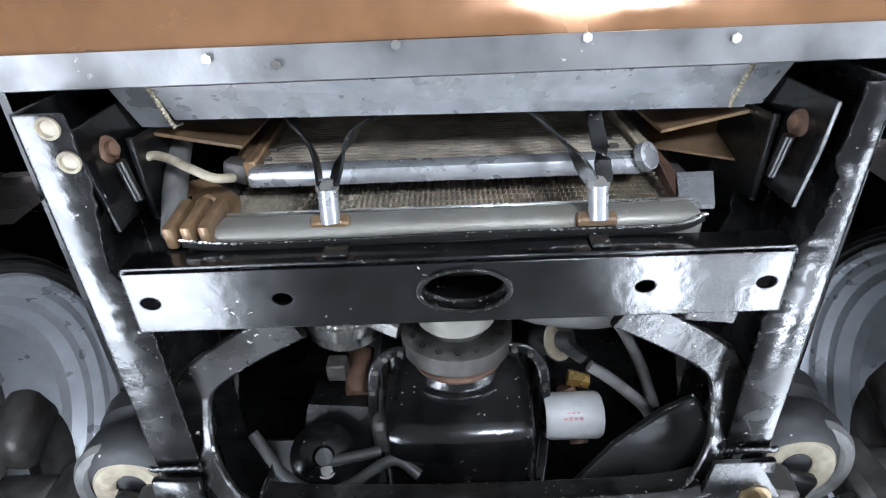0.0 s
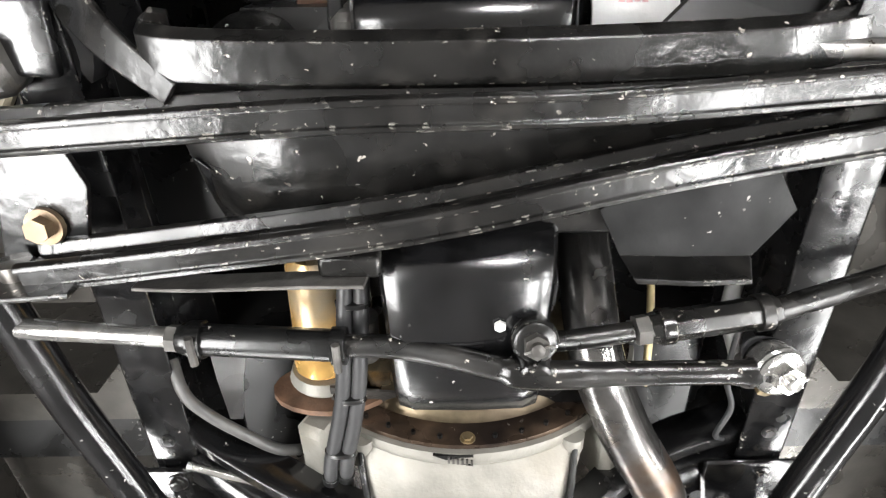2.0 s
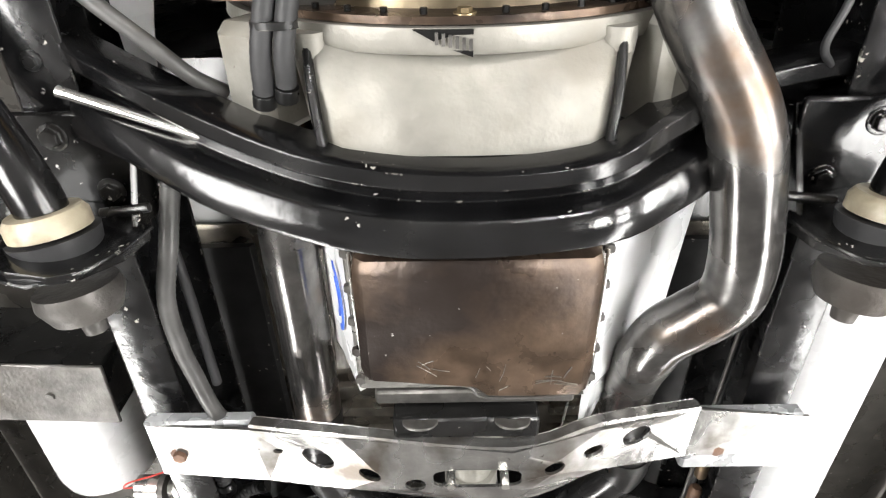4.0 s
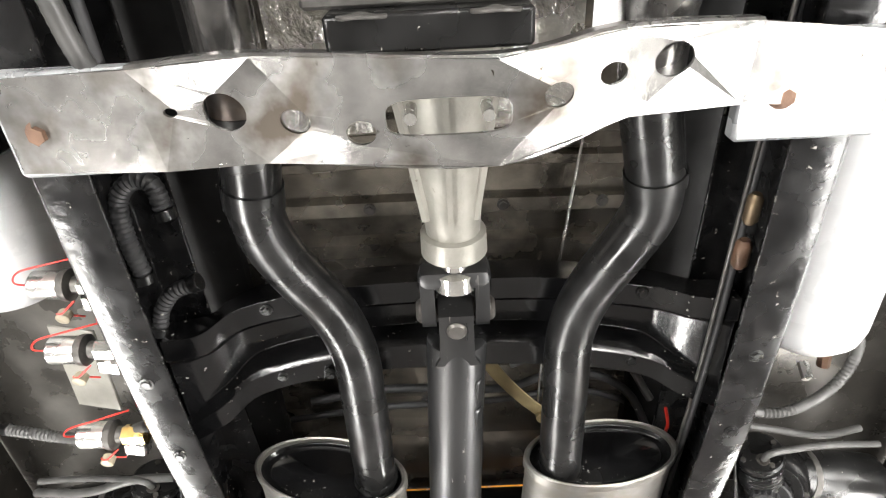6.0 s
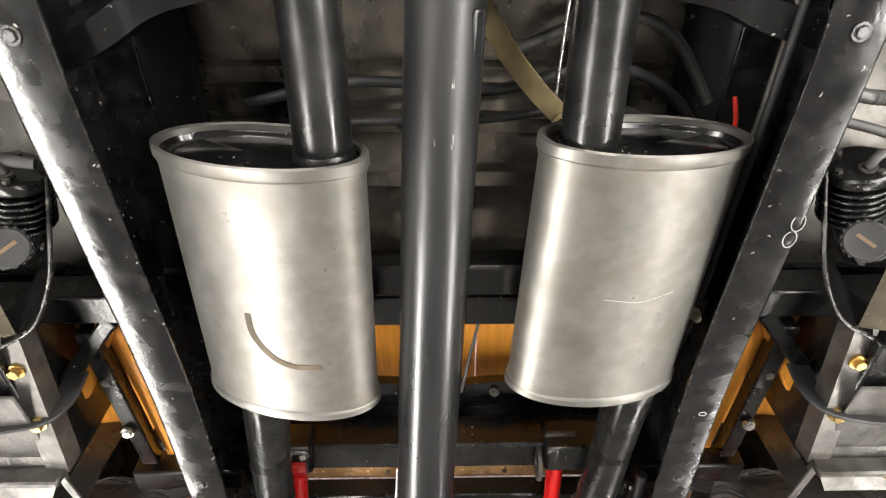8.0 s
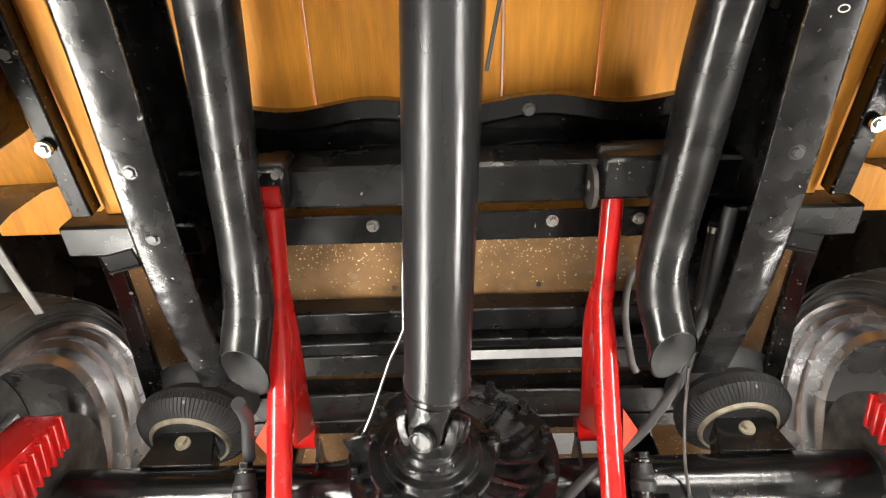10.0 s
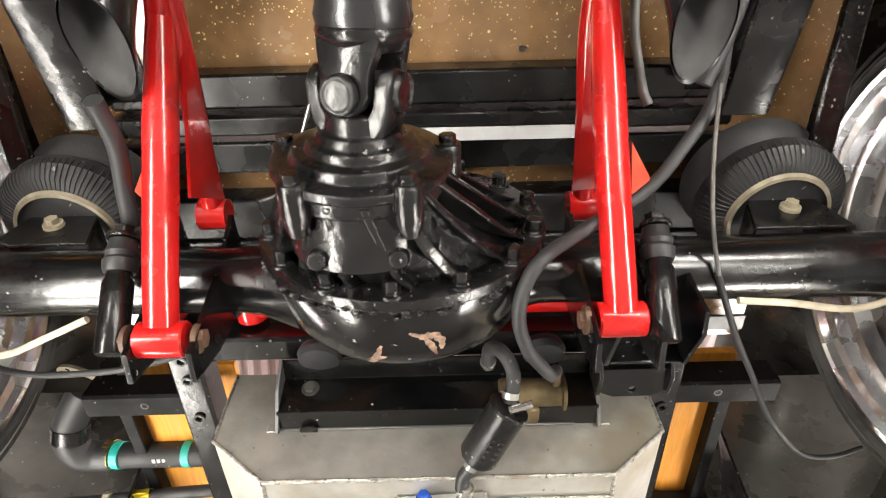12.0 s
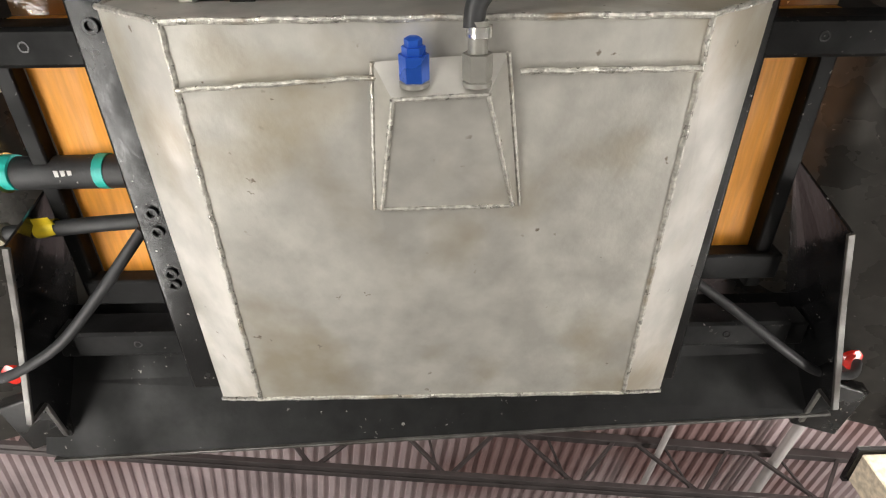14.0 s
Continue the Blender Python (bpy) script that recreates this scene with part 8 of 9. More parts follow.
# ---- air suspension gear outboard of the rails ----
for sx in (-1, 1):
    t = thing("air_compressor", (sx * 0.52, 2.44, 1.74), "black air compressor with a finned head and round end cap", "compressor", "air compressors")
    # crankcase, finned cylinder with its head, two knurled end caps and the motor
    d = V((-sx * 0.28, -1, -0.12)).normalized()
    o = V((sx * 0.512, 2.452, 1.758))
    c = V((-sx * 0.50, -0.28, -0.82)).normalized()
    case = part("crankcase", lathe(V((sx * 0.552, 2.470, 1.772)), c, [(-0.03, 0), (-0.03, 0.040), (-0.02, 0.050), (0.020, 0.052), (0.026, 0.048), (0.030, 0.044), (0.040, 0.042), (0.040, 0)], 32), "satin", t)
    for k in range(4):
        a = 2 * math.pi * k / 4 + 0.5
        u = c.cross(V((0, 0, 1))).normalized()
        w_ = c.cross(u)
        part("case_bolt", hexhead(V((sx * 0.552, 2.470, 1.772)) + c * 0.026 + (u * math.cos(a) + w_ * math.sin(a)) * 0.046, c, 0.005, 0.006, False), "dull", case)
    prof = [(0, 0), (0, 0.026)]
    for k in range(6):
        y0 = 0.006 + k * 0.0095
        prof += [(y0, 0.026), (y0 + 0.0008, 0.0385), (y0 + 0.0036, 0.0385), (y0 + 0.0044, 0.026)]
    part("cylinder", lathe(o, d, prof + [(0.064, 0.026), (0.064, 0)], 32), "cast", t, "black finned cylinder")
    head = part("head", lathe(o + d * 0.064, d, [(0, 0), (0, 0.037), (0.003, 0.039), (0.012, 0.039), (0.015, 0.036), (0.015, 0)], 32), "satin", t)
    part("head_port", lathe(o + d * 0.078 + V((0, 0, -0.016)), d, [(0, 0.006), (0, 0.010), (0.004, 0.010), (0.004, 0.006), (-0.002, 0.006), (-0.002, 0)], 16), "dull", head)
    for k in range(4):
        a = 2 * math.pi * k / 4 + 0.3
        u = d.cross(V((0, 0, 1))).normalized()
        w_ = d.cross(u)
        part("head_bolt", hexhead(o + d * 0.079 + (u * math.cos(a) + w_ * math.sin(a)) * 0.029, d, 0.0045, 0.004, False), "dull", head)
    for nm, p, r, ln in (("rear_cap", V((sx * 0.527, 2.466, 1.735)), 0.031, 0.016), ("end_cap", V((sx * 0.505, 2.458, 1.712)), 0.024, 0.014)):
        cap = part(nm, lathe(p, c, [(-0.022, 0), (-0.022, r * 0.84), (0, r * 0.86), (0, r), (ln - 0.002, r), (ln, r * 0.92), (ln - 0.001, r * 0.80), (ln - 0.002, 0)], 36), "rubber", t)
        u = c.cross(V((0, 0, 1))).normalized()
        w_ = c.cross(u)
        for k in range(18):
            a = 2 * math.pi * k / 18
            q = p + (u * math.cos(a) + w_ * math.sin(a)) * r
            part("knurl", rod(q + c * 0.001, q + c * (ln - 0.002), 0.0022, 6), "rubber", cap)
    part("cap_label", sweep([V((sx * 0.505, 2.458, 1.712)) + c * 0.0125 - w_ * 0.012, V((sx * 0.505, 2.458, 1.712)) + c * 0.0125 + w_ * 0.012], rect(0.0045, 0.0012, 0.0002), c), "tanmetal", t, "small tan label")
    part("motor", lathe((sx * 0.585, 2.485, 1.785), (sx, 0.25, 0.05), [(0, 0), (0, 0.046), (0.004, 0.048), (0.16, 0.048), (0.17, 0.04), (0.17, 0)], 32), "satin", t)
    part("motor_band", lathe((sx * 0.600, 2.489, 1.786), (sx, 0.25, 0.05), [(0, 0.048), (0, 0.0495), (0.012, 0.0495), (0.012, 0.048)], 32), "dull", t)
    part("feed_tube", tube([o + d * 0.08 + V((0, 0, -0.016)), o + d * 0.10 + V((sx * 0.02, 0, -0.016)), o + V((sx * 0.09, -0.085, -0.01)), o + V((sx * 0.18, -0.07, 0.0))], 0.0055, 6, 10), "hosedark", t)
    b = thing("compressor_bracket", (sx * 0.60, 2.53, 1.72), "folded olive-brown steel mounting bracket", "bracket", "compressor brackets")
    part("plate", loft([[(sx * 0.548, 2.472, 1.712), (sx * 0.535, 2.580, 1.700), (sx * 0.538, 2.580, 1.703), (sx * 0.551, 2.472, 1.715)], [(sx * 0.625, 2.468, 1.672), (sx * 0.640, 2.572, 1.662), (sx * 0.642, 2.572, 1.665), (sx * 0.627, 2.468, 1.675)]]), "khaki", b, smooth=False)
    part("flange", loft([[(sx * 0.535, 2.580, 1.700), (sx * 0.640, 2.572, 1.662), (sx * 0.640, 2.576, 1.664), (sx * 0.535, 2.584, 1.702)], [(sx * 0.540, 2.588, 1.745), (sx * 0.650, 2.582, 1.735), (sx * 0.650, 2.586, 1.735), (sx * 0.540, 2.592, 1.745)]]), "khaki", b, smooth=False)
    part("bracket_bolt", hexhead((sx * 0.590, 2.500, 1.688), (-sx * 0.4, 0, -1), 0.006, 0.007), "rust", b)
    s = thing("sheet_sling", (sx * 0.50, 2.50, 1.71), "curved black sheet steel sling under the compressor", "bracket", "compressor slings")
    inner = spline([(sx * 0.452, 2.385, 1.745), (sx * 0.456, 2.440, 1.722), (sx * 0.470, 2.505, 1.706), (sx * 0.505, 2.565, 1.698), (sx * 0.560, 2.600, 1.698)], 5)
    outer = spline([(sx * 0.472, 2.390, 1.790), (sx * 0.482, 2.440, 1.765), (sx * 0.497, 2.495, 1.745), (sx * 0.530, 2.545, 1.735), (sx * 0.575, 2.575, 1.735)], 5)
    part("sheet", loft([[p, q, q + V((0, 0.002, 0.002)), p + V((0, 0.002, 0.002))] for p, q in zip(inner, outer)]), "frame", s)
    part("rolled_edge", sweep(inner, circle(0.003, 8)), "worn", s)

    # battery box in a bolted angle frame
    t = thing("battery_box", (sx * 0.68, 2.80, 1.72), "grey steel battery box in a bolted frame with strap", "battery box", "battery boxes")
    part("case", box((sx * 0.70, 2.76, 1.80), (0.22, 0.28, 0.16), (4, 0, 0), 0.004), "satin", t)
    part("base_tray", box((sx * 0.70, 2.79, 1.712), (0.24, 0.20, 0.006), (6, 0, 0), 0.002), "dull", t)
    part("angle_iron", loft([[(sx * x, y, z) for x, y, z in q] for q in (((0.565, 2.60, 1.735), (0.598, 2.60, 1.735), (0.598, 2.60, 1.742), (0.570, 2.60, 1.742), (0.570, 2.60, 1.77), (0.565, 2.60, 1.77)), ((0.555, 2.845, 1.700), (0.588, 2.845, 1.700), (0.588, 2.845, 1.707), (0.560, 2.845, 1.707), (0.560, 2.845, 1.735), (0.555, 2.845, 1.735)))]), "dull", t, smooth=False)
    part("lower_lip", box((sx * 0.66, 2.845, 1.690), (0.20, 0.012, 0.03), (0, 0, 0), 0.003), "dull", t)
    part("folded_end", loft([[(sx * 0.56, 2.82, 1.715), (sx * 0.78, 2.82, 1.715), (sx * 0.78, 2.90, 1.69), (sx * 0.595, 2.90, 1.69)], [(sx * 0.56, 2.82, 1.718), (sx * 0.78, 2.82, 1.718), (sx * 0.78, 2.90, 1.693), (sx * 0.595, 2.90, 1.693)]]), "dull", t, smooth=False)
    for x, y, z in ((0.58, 2.665, 1.724), (0.574, 2.755, 1.711), (0.60, 2.86, 1.701), (0.68, 2.865, 1.699)):
        part("frame_bolt", hexhead((sx * x, y, z), (0, 0, -1), 0.0075, 0.010), "brass", t)
    part("strap", sweep(spline([(sx * 0.56, 2.74, 1.80), (sx * 0.555, 2.745, 1.74), (sx * 0.585, 2.75, 1.712), (sx * 0.70, 2.76, 1.706), (sx * 0.82, 2.76, 1.706)], 4), rect(0.034, 0.006, 0.002), (0, 1, 0)), "rubber", t, "glossy black strap")
    part("strut", sweep([(sx * 0.575, 2.85, 1.702), (sx * 0.545, 3.08, 1.712)], rect(0.013, 0.004, 0.001), (0, 0, 1)), "dull", t, "bare flat steel strut")
    # timber and frame pieces beside the box
    w = thing("side_frame", (sx * 0.50, 2.7, 1.85), "black steel side frame with orange varnished timber", "frame", "bed side frames")
    part("timber_strip", box((sx * 0.500, 2.85, 1.862), (0.036, 0.34, 0.016), (6, 0, 0), b=0.002), "wood", w)
    part("timber_panel", loft([[(sx * 0.51, 2.70, 1.90), (sx * 0.66, 2.74, 1.88), (sx * 0.66, 2.74, 1.888), (sx * 0.51, 2.70, 1.908)], [(sx * 0.51, 3.02, 1.95), (sx * 0.72, 3.0, 1.92), (sx * 0.72, 3.0, 1.928), (sx * 0.51, 3.02, 1.958)]]), "wood", w, smooth=False)
    part("brace", sweep([(sx * 0.495, 2.655, 1.825), (sx * 0.60, 2.78, 1.80)], rect(0.024, 0.024), (0, 0, 1)), "satin", w)
    part("timber_brace", sweep([(sx * 0.512, 2.675, 1.835), (sx * 0.60, 2.82, 1.84)], rect(0.030, 0.02), (0, 0, 1)), "wood", w)
    part("cross_beam", box((sx * 0.50, 2.63, 1.84), (0.22, 0.05, 0.06), b=0.004), "satin", w)
    part("cross_beam", box((sx * 0.47, 3.045, 1.86), (0.20, 0.05, 0.055), b=0.004), "dark", w)
    part("hanger", box((sx * 0.495, 3.075, 1.832), (0.050, 0.026, 0.004), (0, 0, sx * 14), 0.001), "flatblack", w)
    part("hanger_lip", box((sx * 0.495, 3.092, 1.848), (0.050, 0.004, 0.034), (0, 0, sx * 14), 0.001), "flatblack", w)
    part("slotted_post", sweep([(sx * 0.55, 3.10, 1.895), (sx * 0.562, 3.20, 1.915), (sx * 0.558, 3.42, 1.890)], rect(0.036, 0.012), (0, 0, 1)), "worn", w)

t = thing("air_tank", (0.56, 1.9, 1.80), "white enamelled cylindrical air tank beside the frame rail", "air tank", "air tanks")
part("shell", lathe((0.565, 2.225, 1.845), (0, -1, 0), [(0, 0), (0.004, 0.03), (0.016, 0.062), (0.035, 0.078), (0.06, 0.083), (0.50, 0.083), (0.525, 0.07), (0.54, 0.03), (0.542, 0)], 44), "white", t)
part("drain_plug", rod((0.535, 2.215, 1.78), (0.532, 2.225, 1.755), 0.008, 6), "bright", t)
part("outlet", rod((0.60, 2.222, 1.825), (0.602, 2.262, 1.82), 0.010, 8), "rust", t)
t = thing("air_tank", (-0.60, 1.9, 1.80), "white enamelled air tank with an alloy mounting plate", "air tank", "air tanks")
part("shell", lathe((-0.63, 2.065, 1.84), (0, -1, 0), [(0, 0), (0.004, 0.03), (0.016, 0.062), (0.035, 0.078), (0.06, 0.083), (0.20, 0.083), (0.225, 0.07), (0.24, 0.03), (0.242, 0)], 44), "white", t)
part("mount_plate", box((-0.548, 2.165, 1.785), (0.075, 0.16, 0.005), (0, 10, 4), 0.002), "alu", t)
t = thing("control_box", (-0.64, 1.76, 1.78), "black steel control box ahead of the air tank", "box")
part("case", box((-0.64, 1.755, 1.80), (0.28, 0.10, 0.13), (0, 0, 3), 0.004), "satin", t)
part("lid", box((-0.64, 1.755, 1.733), (0.29, 0.11, 0.006), (0, 0, 3), 0.002), "dull", t)
for x in (-0.58, -0.70):
    part("lid_screw", hexhead((x, 1.76, 1.730), (0, 0, -1), 0.006, 0.004, False), "dull", t)

for y, z, k in ((1.985, 1.735, 0), (2.075, 1.712, 0), (2.215, 1.690, 1)):
    t = thing("solenoid_valve", (-0.49, y, z), "silver solenoid air valve with red wires and brass fitting", "valve", "solenoid valves")
    part("coil", lathe((-0.535, y, z + 0.012), (1, 0.05, 0), [(0, 0), (0, 0.012), (0.006, 0.019), (0.052, 0.019), (0.056, 0.012), (0.056, 0)], 24), "bright", t)
    part("collar", lathe((-0.493, y + 0.002, z + 0.012), (1, 0.05, 0), [(0, 0.02), (0.004, 0.0215), (0.010, 0.0215), (0.014, 0.012), (0.03, 0.012), (0.03, 0)], 24), "dull", t)
    part("hex_body", rod((-0.470, y + 0.003, z + 0.012), (-0.438, y + 0.004, z + 0.012), 0.014, 6), "brass" if k else "bright", t)
    part("manifold", box((-0.465, y + 0.035, z + 0.02), (0.034, 0.026, 0.022), (0, 0, 12), 0.004), "bright", t)
    part("wire", tube([(-0.535, y, z + 0.01), (-0.545, y - 0.012, z), (-0.53, y - 0.03, z - 0.004), (-0.50, y - 0.034, z + 0.004), (-0.455, y - 0.036, z + 0.02)], 0.0013, 5, 6), "redwire", t)
    part("wire", tube([(-0.48, y + 0.02, z + 0.0), (-0.50, y + 0.036, z - 0.004), (-0.515, y + 0.045, z + 0.008), (-0.49, y + 0.06, z + 0.02)], 0.0013, 5, 6), "redwire", t)
    part("boss", lathe((-0.505, y + 0.045, z + 0.01), (0, 0.2, -1), [(0, 0), (0, 0.009), (0.012, 0.009), (0.014, 0.005), (0.014, 0)], 14), "bush", t)

# ---- lines, cables and small fittings ----
LINES = (
    ("wiring_conduit", [(-0.122, 1.00, 1.66), (-0.125, 1.06, 1.632), (-0.136, 1.17, 1.610), (-0.157, 1.26, 1.602), (-0.164, 1.30, 1.612)], 0.0088, "rubber", "black ribbed wiring conduit with cable ties", "conduit"),
    ("wiring_conduit", [(-0.105, 1.00, 1.66), (-0.108, 1.06, 1.634), (-0.119, 1.17, 1.612), (-0.138, 1.255, 1.602), (-0.145, 1.295, 1.612)], 0.0088, "rubber", "black ribbed wiring conduit with cable ties", "conduit"),
    ("brake_hose", [(-0.345, 1.165, 1.67), (-0.328, 1.195, 1.645), (-0.303, 1.226, 1.640), (-0.262, 1.266, 1.642), (-0.236, 1.296, 1.650), (-0.215, 1.315, 1.665)], 0.0072, "hosedark", "grey rubber brake hose over the crossmember", "hose"),
    ("corrugated_conduit", [(-0.278, 1.395, 1.64), (-0.288, 1.450, 1.624), (-0.306, 1.515, 1.62), (-0.308, 1.57, 1.62), (-0.303, 1.615, 1.62), (-0.292, 1.69, 1.625), (-0.27, 1.74, 1.645)], 0.0095, "hosedark", "grey corrugated conduit along the frame rail", "conduit"),
    ("brake_line", [(-0.33, 1.44, 1.70), (-0.322, 1.55, 1.695), (-0.318, 1.70, 1.69)], 0.006, "rubber", "black steel brake line along the frame rail", "brake line"),
    ("brake_line", [(0.360, 1.42, 1.72), (0.358, 1.6, 1.72), (0.360, 1.9, 1.725), (0.362, 2.1, 1.73), (0.360, 2.3, 1.74), (0.355, 2.60, 1.765), (0.35, 2.75, 1.79)], 0.0045, "rubber", "black line clipped along the frame rail", "brake line"),
    ("brake_line", [(0.352, 1.42, 1.70), (0.350, 1.6, 1.71), (0.353, 1.9, 1.725), (0.356, 2.3, 1.745), (0.35, 2.70, 1.79)], 0.0030, "dull", "bare steel brake line along the frame rail", "brake line"),
    ("fuel_line", [(0.235, 1.12, 1.76), (0.232, 1.18, 1.725), (0.228, 1.245, 1.70)], 0.005, "paleplastic", "pale yellow plastic line beside the engine", "fuel line"),
    ("sensor_wire", [(0.315, 1.14, 1.68), (0.308, 1.20, 1.665), (0.318, 1.24, 1.655), (0.306, 1.28, 1.65), (0.322, 1.30, 1.66)], 0.0035, "rubber", "thin black sensor wire in loops", "cable"),
    ("heater_hose", [(0.33, 1.10, 1.74), (0.322, 1.15, 1.72), (0.335, 1.20, 1.70), (0.345, 1.24, 1.70)], 0.010, "hose", "grey rubber hose beside the steering box", "hose"),
    ("strut_rod", [(-0.345, 1.30, 1.63), (-0.22, 1.345, 1.625)], 0.005, "bright", "thin bright steel rod by the crossmember", "rod"),
    ("floor_harness", [(-0.25, 2.34, 1.87), (-0.10, 2.31, 1.862), (0.08, 2.32, 1.86), (0.20, 2.29, 1.865), (0.30, 2.33, 1.85), (0.345, 2.42, 1.80)], 0.0075, "rubber", "black wiring harness under the cab floor", "cable"),
    ("floor_harness", [(-0.30, 2.40, 1.885), (-0.12, 2.37, 1.878), (0.06, 2.365, 1.876), (0.22, 2.35, 1.878), (0.33, 2.38, 1.865)], 0.006, "rubber", "black wiring harness under the cab floor", "cable"),
    ("floor_harness", [(0.10, 2.27, 1.865), (0.20, 2.235, 1.868), (0.28, 2.25, 1.86), (0.335, 2.33, 1.83)], 0.007, "hosedark", "grey wiring loop under the cab floor", "cable"),
    ("parking_cable", [(0.205, 1.80, 1.88), (0.178, 2.0, 1.86), (0.152, 2.2, 1.842), (0.143, 2.345, 1.83)], 0.0022, "bright", "thin bright parking brake cable", "cable"),
    ("parking_cable", [(0.085, 2.60, 1.86), (0.06, 2.70, 1.85), (0.035, 2.82, 1.83)], 0.0026, "rubber", "thin black cable over the bed crossbar", "cable"),
    ("red_wire", [(0.345, 2.31, 1.79), (0.350, 2.34, 1.782), (0.346, 2.365, 1.78)], 0.0028, "redwire", "short red wire by the frame rail", "cable"),
    ("drain_hose", [(-0.385, 1.975, 1.745), (-0.392, 1.92, 1.75), (-0.388, 1.875, 1.755), (-0.365, 1.852, 1.757), (-0.342, 1.856, 1.755), (-0.334, 1.888, 1.748)], 0.012, "rubber", "black corrugated hose loop in the frame", "hose"),
    ("drain_hose", [(-0.388, 2.06, 1.745), (-0.380, 2.035, 1.75), (-0.360, 2.012, 1.755), (-0.335, 2.003, 1.757)], 0.011, "rubber", "black corrugated hose loop in the frame", "hose"),
    ("braided_hose", [(0.415, 2.27, 1.77), (0.47, 2.30, 1.765), (0.535, 2.30, 1.765), (0.60, 2.265, 1.78), (0.63, 2.21, 1.80), (0.62, 2.16, 1.82)], 0.009, "hosedark", "braided grey air hose below the tank", "hose"),
    ("air_line", [(0.41, 2.32, 1.765), (0.50, 2.34, 1.765), (0.60, 2.37, 1.77), (0.68, 2.38, 1.79)], 0.006, "hosedark", "grey air line behind the tank", "hose"),
    ("braided_hose", [(-0.43, 2.20, 1.70), (-0.50, 2.235, 1.715), (-0.58, 2.25, 1.73), (-0.68, 2.25, 1.75)], 0.009, "hosedark", "braided grey air hose at the valves", "hose"),
    ("air_line", [(-0.46, 2.37, 1.745), (-0.52, 2.36, 1.735), (-0.60, 2.385, 1.735), (-0.70, 2.40, 1.75)], 0.007, "hosedark", "grey air line to the compressor", "hose"),
    ("air_hose", [(-0.318, 3.235, 1.70), (-0.322, 3.29, 1.722), (-0.336, 3.35, 1.735), (-0.345, 3.395, 1.742)], 0.010, "rubber", "black air hose above the shock absorber", "hose"),
    ("air_hose", [(0.362, 3.00, 1.80), (0.352, 3.12, 1.785), (0.335, 3.20, 1.772), (0.315, 3.25, 1.760)], 0.010, "rubber", "black hose clipped along the frame", "hose"),
    ("air_line", [(0.30, 3.10, 1.84), (0.262, 3.13, 1.845), (0.252, 3.19, 1.83), (0.262, 3.26, 1.80), (0.27, 3.28, 1.79)], 0.0055, "hose", "thin grey air line with a loop", "hose"),
    ("brake_cable", [(0.337, 3.25, 1.765), (0.338, 3.33, 1.745), (0.341, 3.40, 1.718), (0.352, 3.460, 1.698)], 0.0026, "dull", "bare parking brake cable over the axle", "cable"),
    ("brake_cable", [(0.352, 3.460, 1.700), (0.370, 3.500, 1.700), (0.400, 3.560, 1.708), (0.461, 3.661, 1.740), (0.511, 3.751, 1.745), (0.60, 3.86, 1.775), (0.68, 3.905, 1.80), (0.76, 3.92, 1.83)], 0.0042, "rubber", "sleeved black parking brake cable", "cable"),
    ("brake_pipe", [(0.385, 3.498, 1.700), (0.452, 3.504, 1.700), (0.532, 3.516, 1.702), (0.60, 3.505, 1.715), (0.67, 3.48, 1.74)], 0.0045, "beige", "cream brake hose along the axle tube", "brake line"),
    ("brake_cable", [(-0.66, 3.52, 1.74), (-0.60, 3.585, 1.728), (-0.536, 3.608, 1.722), (-0.45, 3.607, 1.720), (-0.376, 3.596, 1.720), (-0.291, 3.565, 1.722), (-0.232, 3.516, 1.735)], 0.0045, "rubber", "sleeved black parking brake cable", "cable"),
    ("brake_pipe", [(-0.66, 3.50, 1.735), (-0.60, 3.555, 1.712), (-0.54, 3.56, 1.704), (-0.465, 3.528, 1.700), (-0.415, 3.507, 1.705)], 0.0045, "beige", "cream brake hose along the axle tube", "brake line"),
    ("level_rod", [(-0.088, 3.19, 1.80), (-0.10, 3.22, 1.80), (-0.115, 3.25, 1.79), (-0.145, 3.33, 1.77), (-0.172, 3.388, 1.755)], 0.0030, "bright", "thin bright level sensor rod with a hook", "rod"),
    ("level_rod", [(-0.082, 3.05, 1.86), (-0.086, 3.12, 1.83), (-0.088, 3.19, 1.80)], 0.0030, "bright", "thin bright level sensor rod with a hook", "rod"),
    ("wire_loom", [(-0.415, 4.07, 1.845), (-0.44, 4.10, 1.83), (-0.50, 4.17, 1.81), (-0.58, 4.25, 1.80), (-0.68, 4.31, 1.80), (-0.78, 4.36, 1.85)], 0.0085, "rubber", "black wiring loom to the tail lamp", "cable"),
    ("wire_loom", [(0.425, 4.20, 1.875), (0.50, 4.25, 1.85), (0.58, 4.31, 1.83), (0.66, 4.37, 1.84), (0.76, 4.42, 1.88), (0.81, 4.44, 1.93)], 0.0085, "rubber", "black wiring loom to the tail lamp", "cable"),
)
def ribbed(pts, r, pitch, low):
    """A tube whose radius swells and shrinks along its way, like corrugated conduit."""
    q = spline(pts, 60)
    out, run = [q[0]], 0.0
    for a, b in zip(q, q[1:]):
        run += (b - a).length
        if run >= pitch:
            out.append(b)
            run = 0.0
    return sweep(out, circle(1.0, 12), scales=[r if i % 2 else r * low for i in range(len(out))])


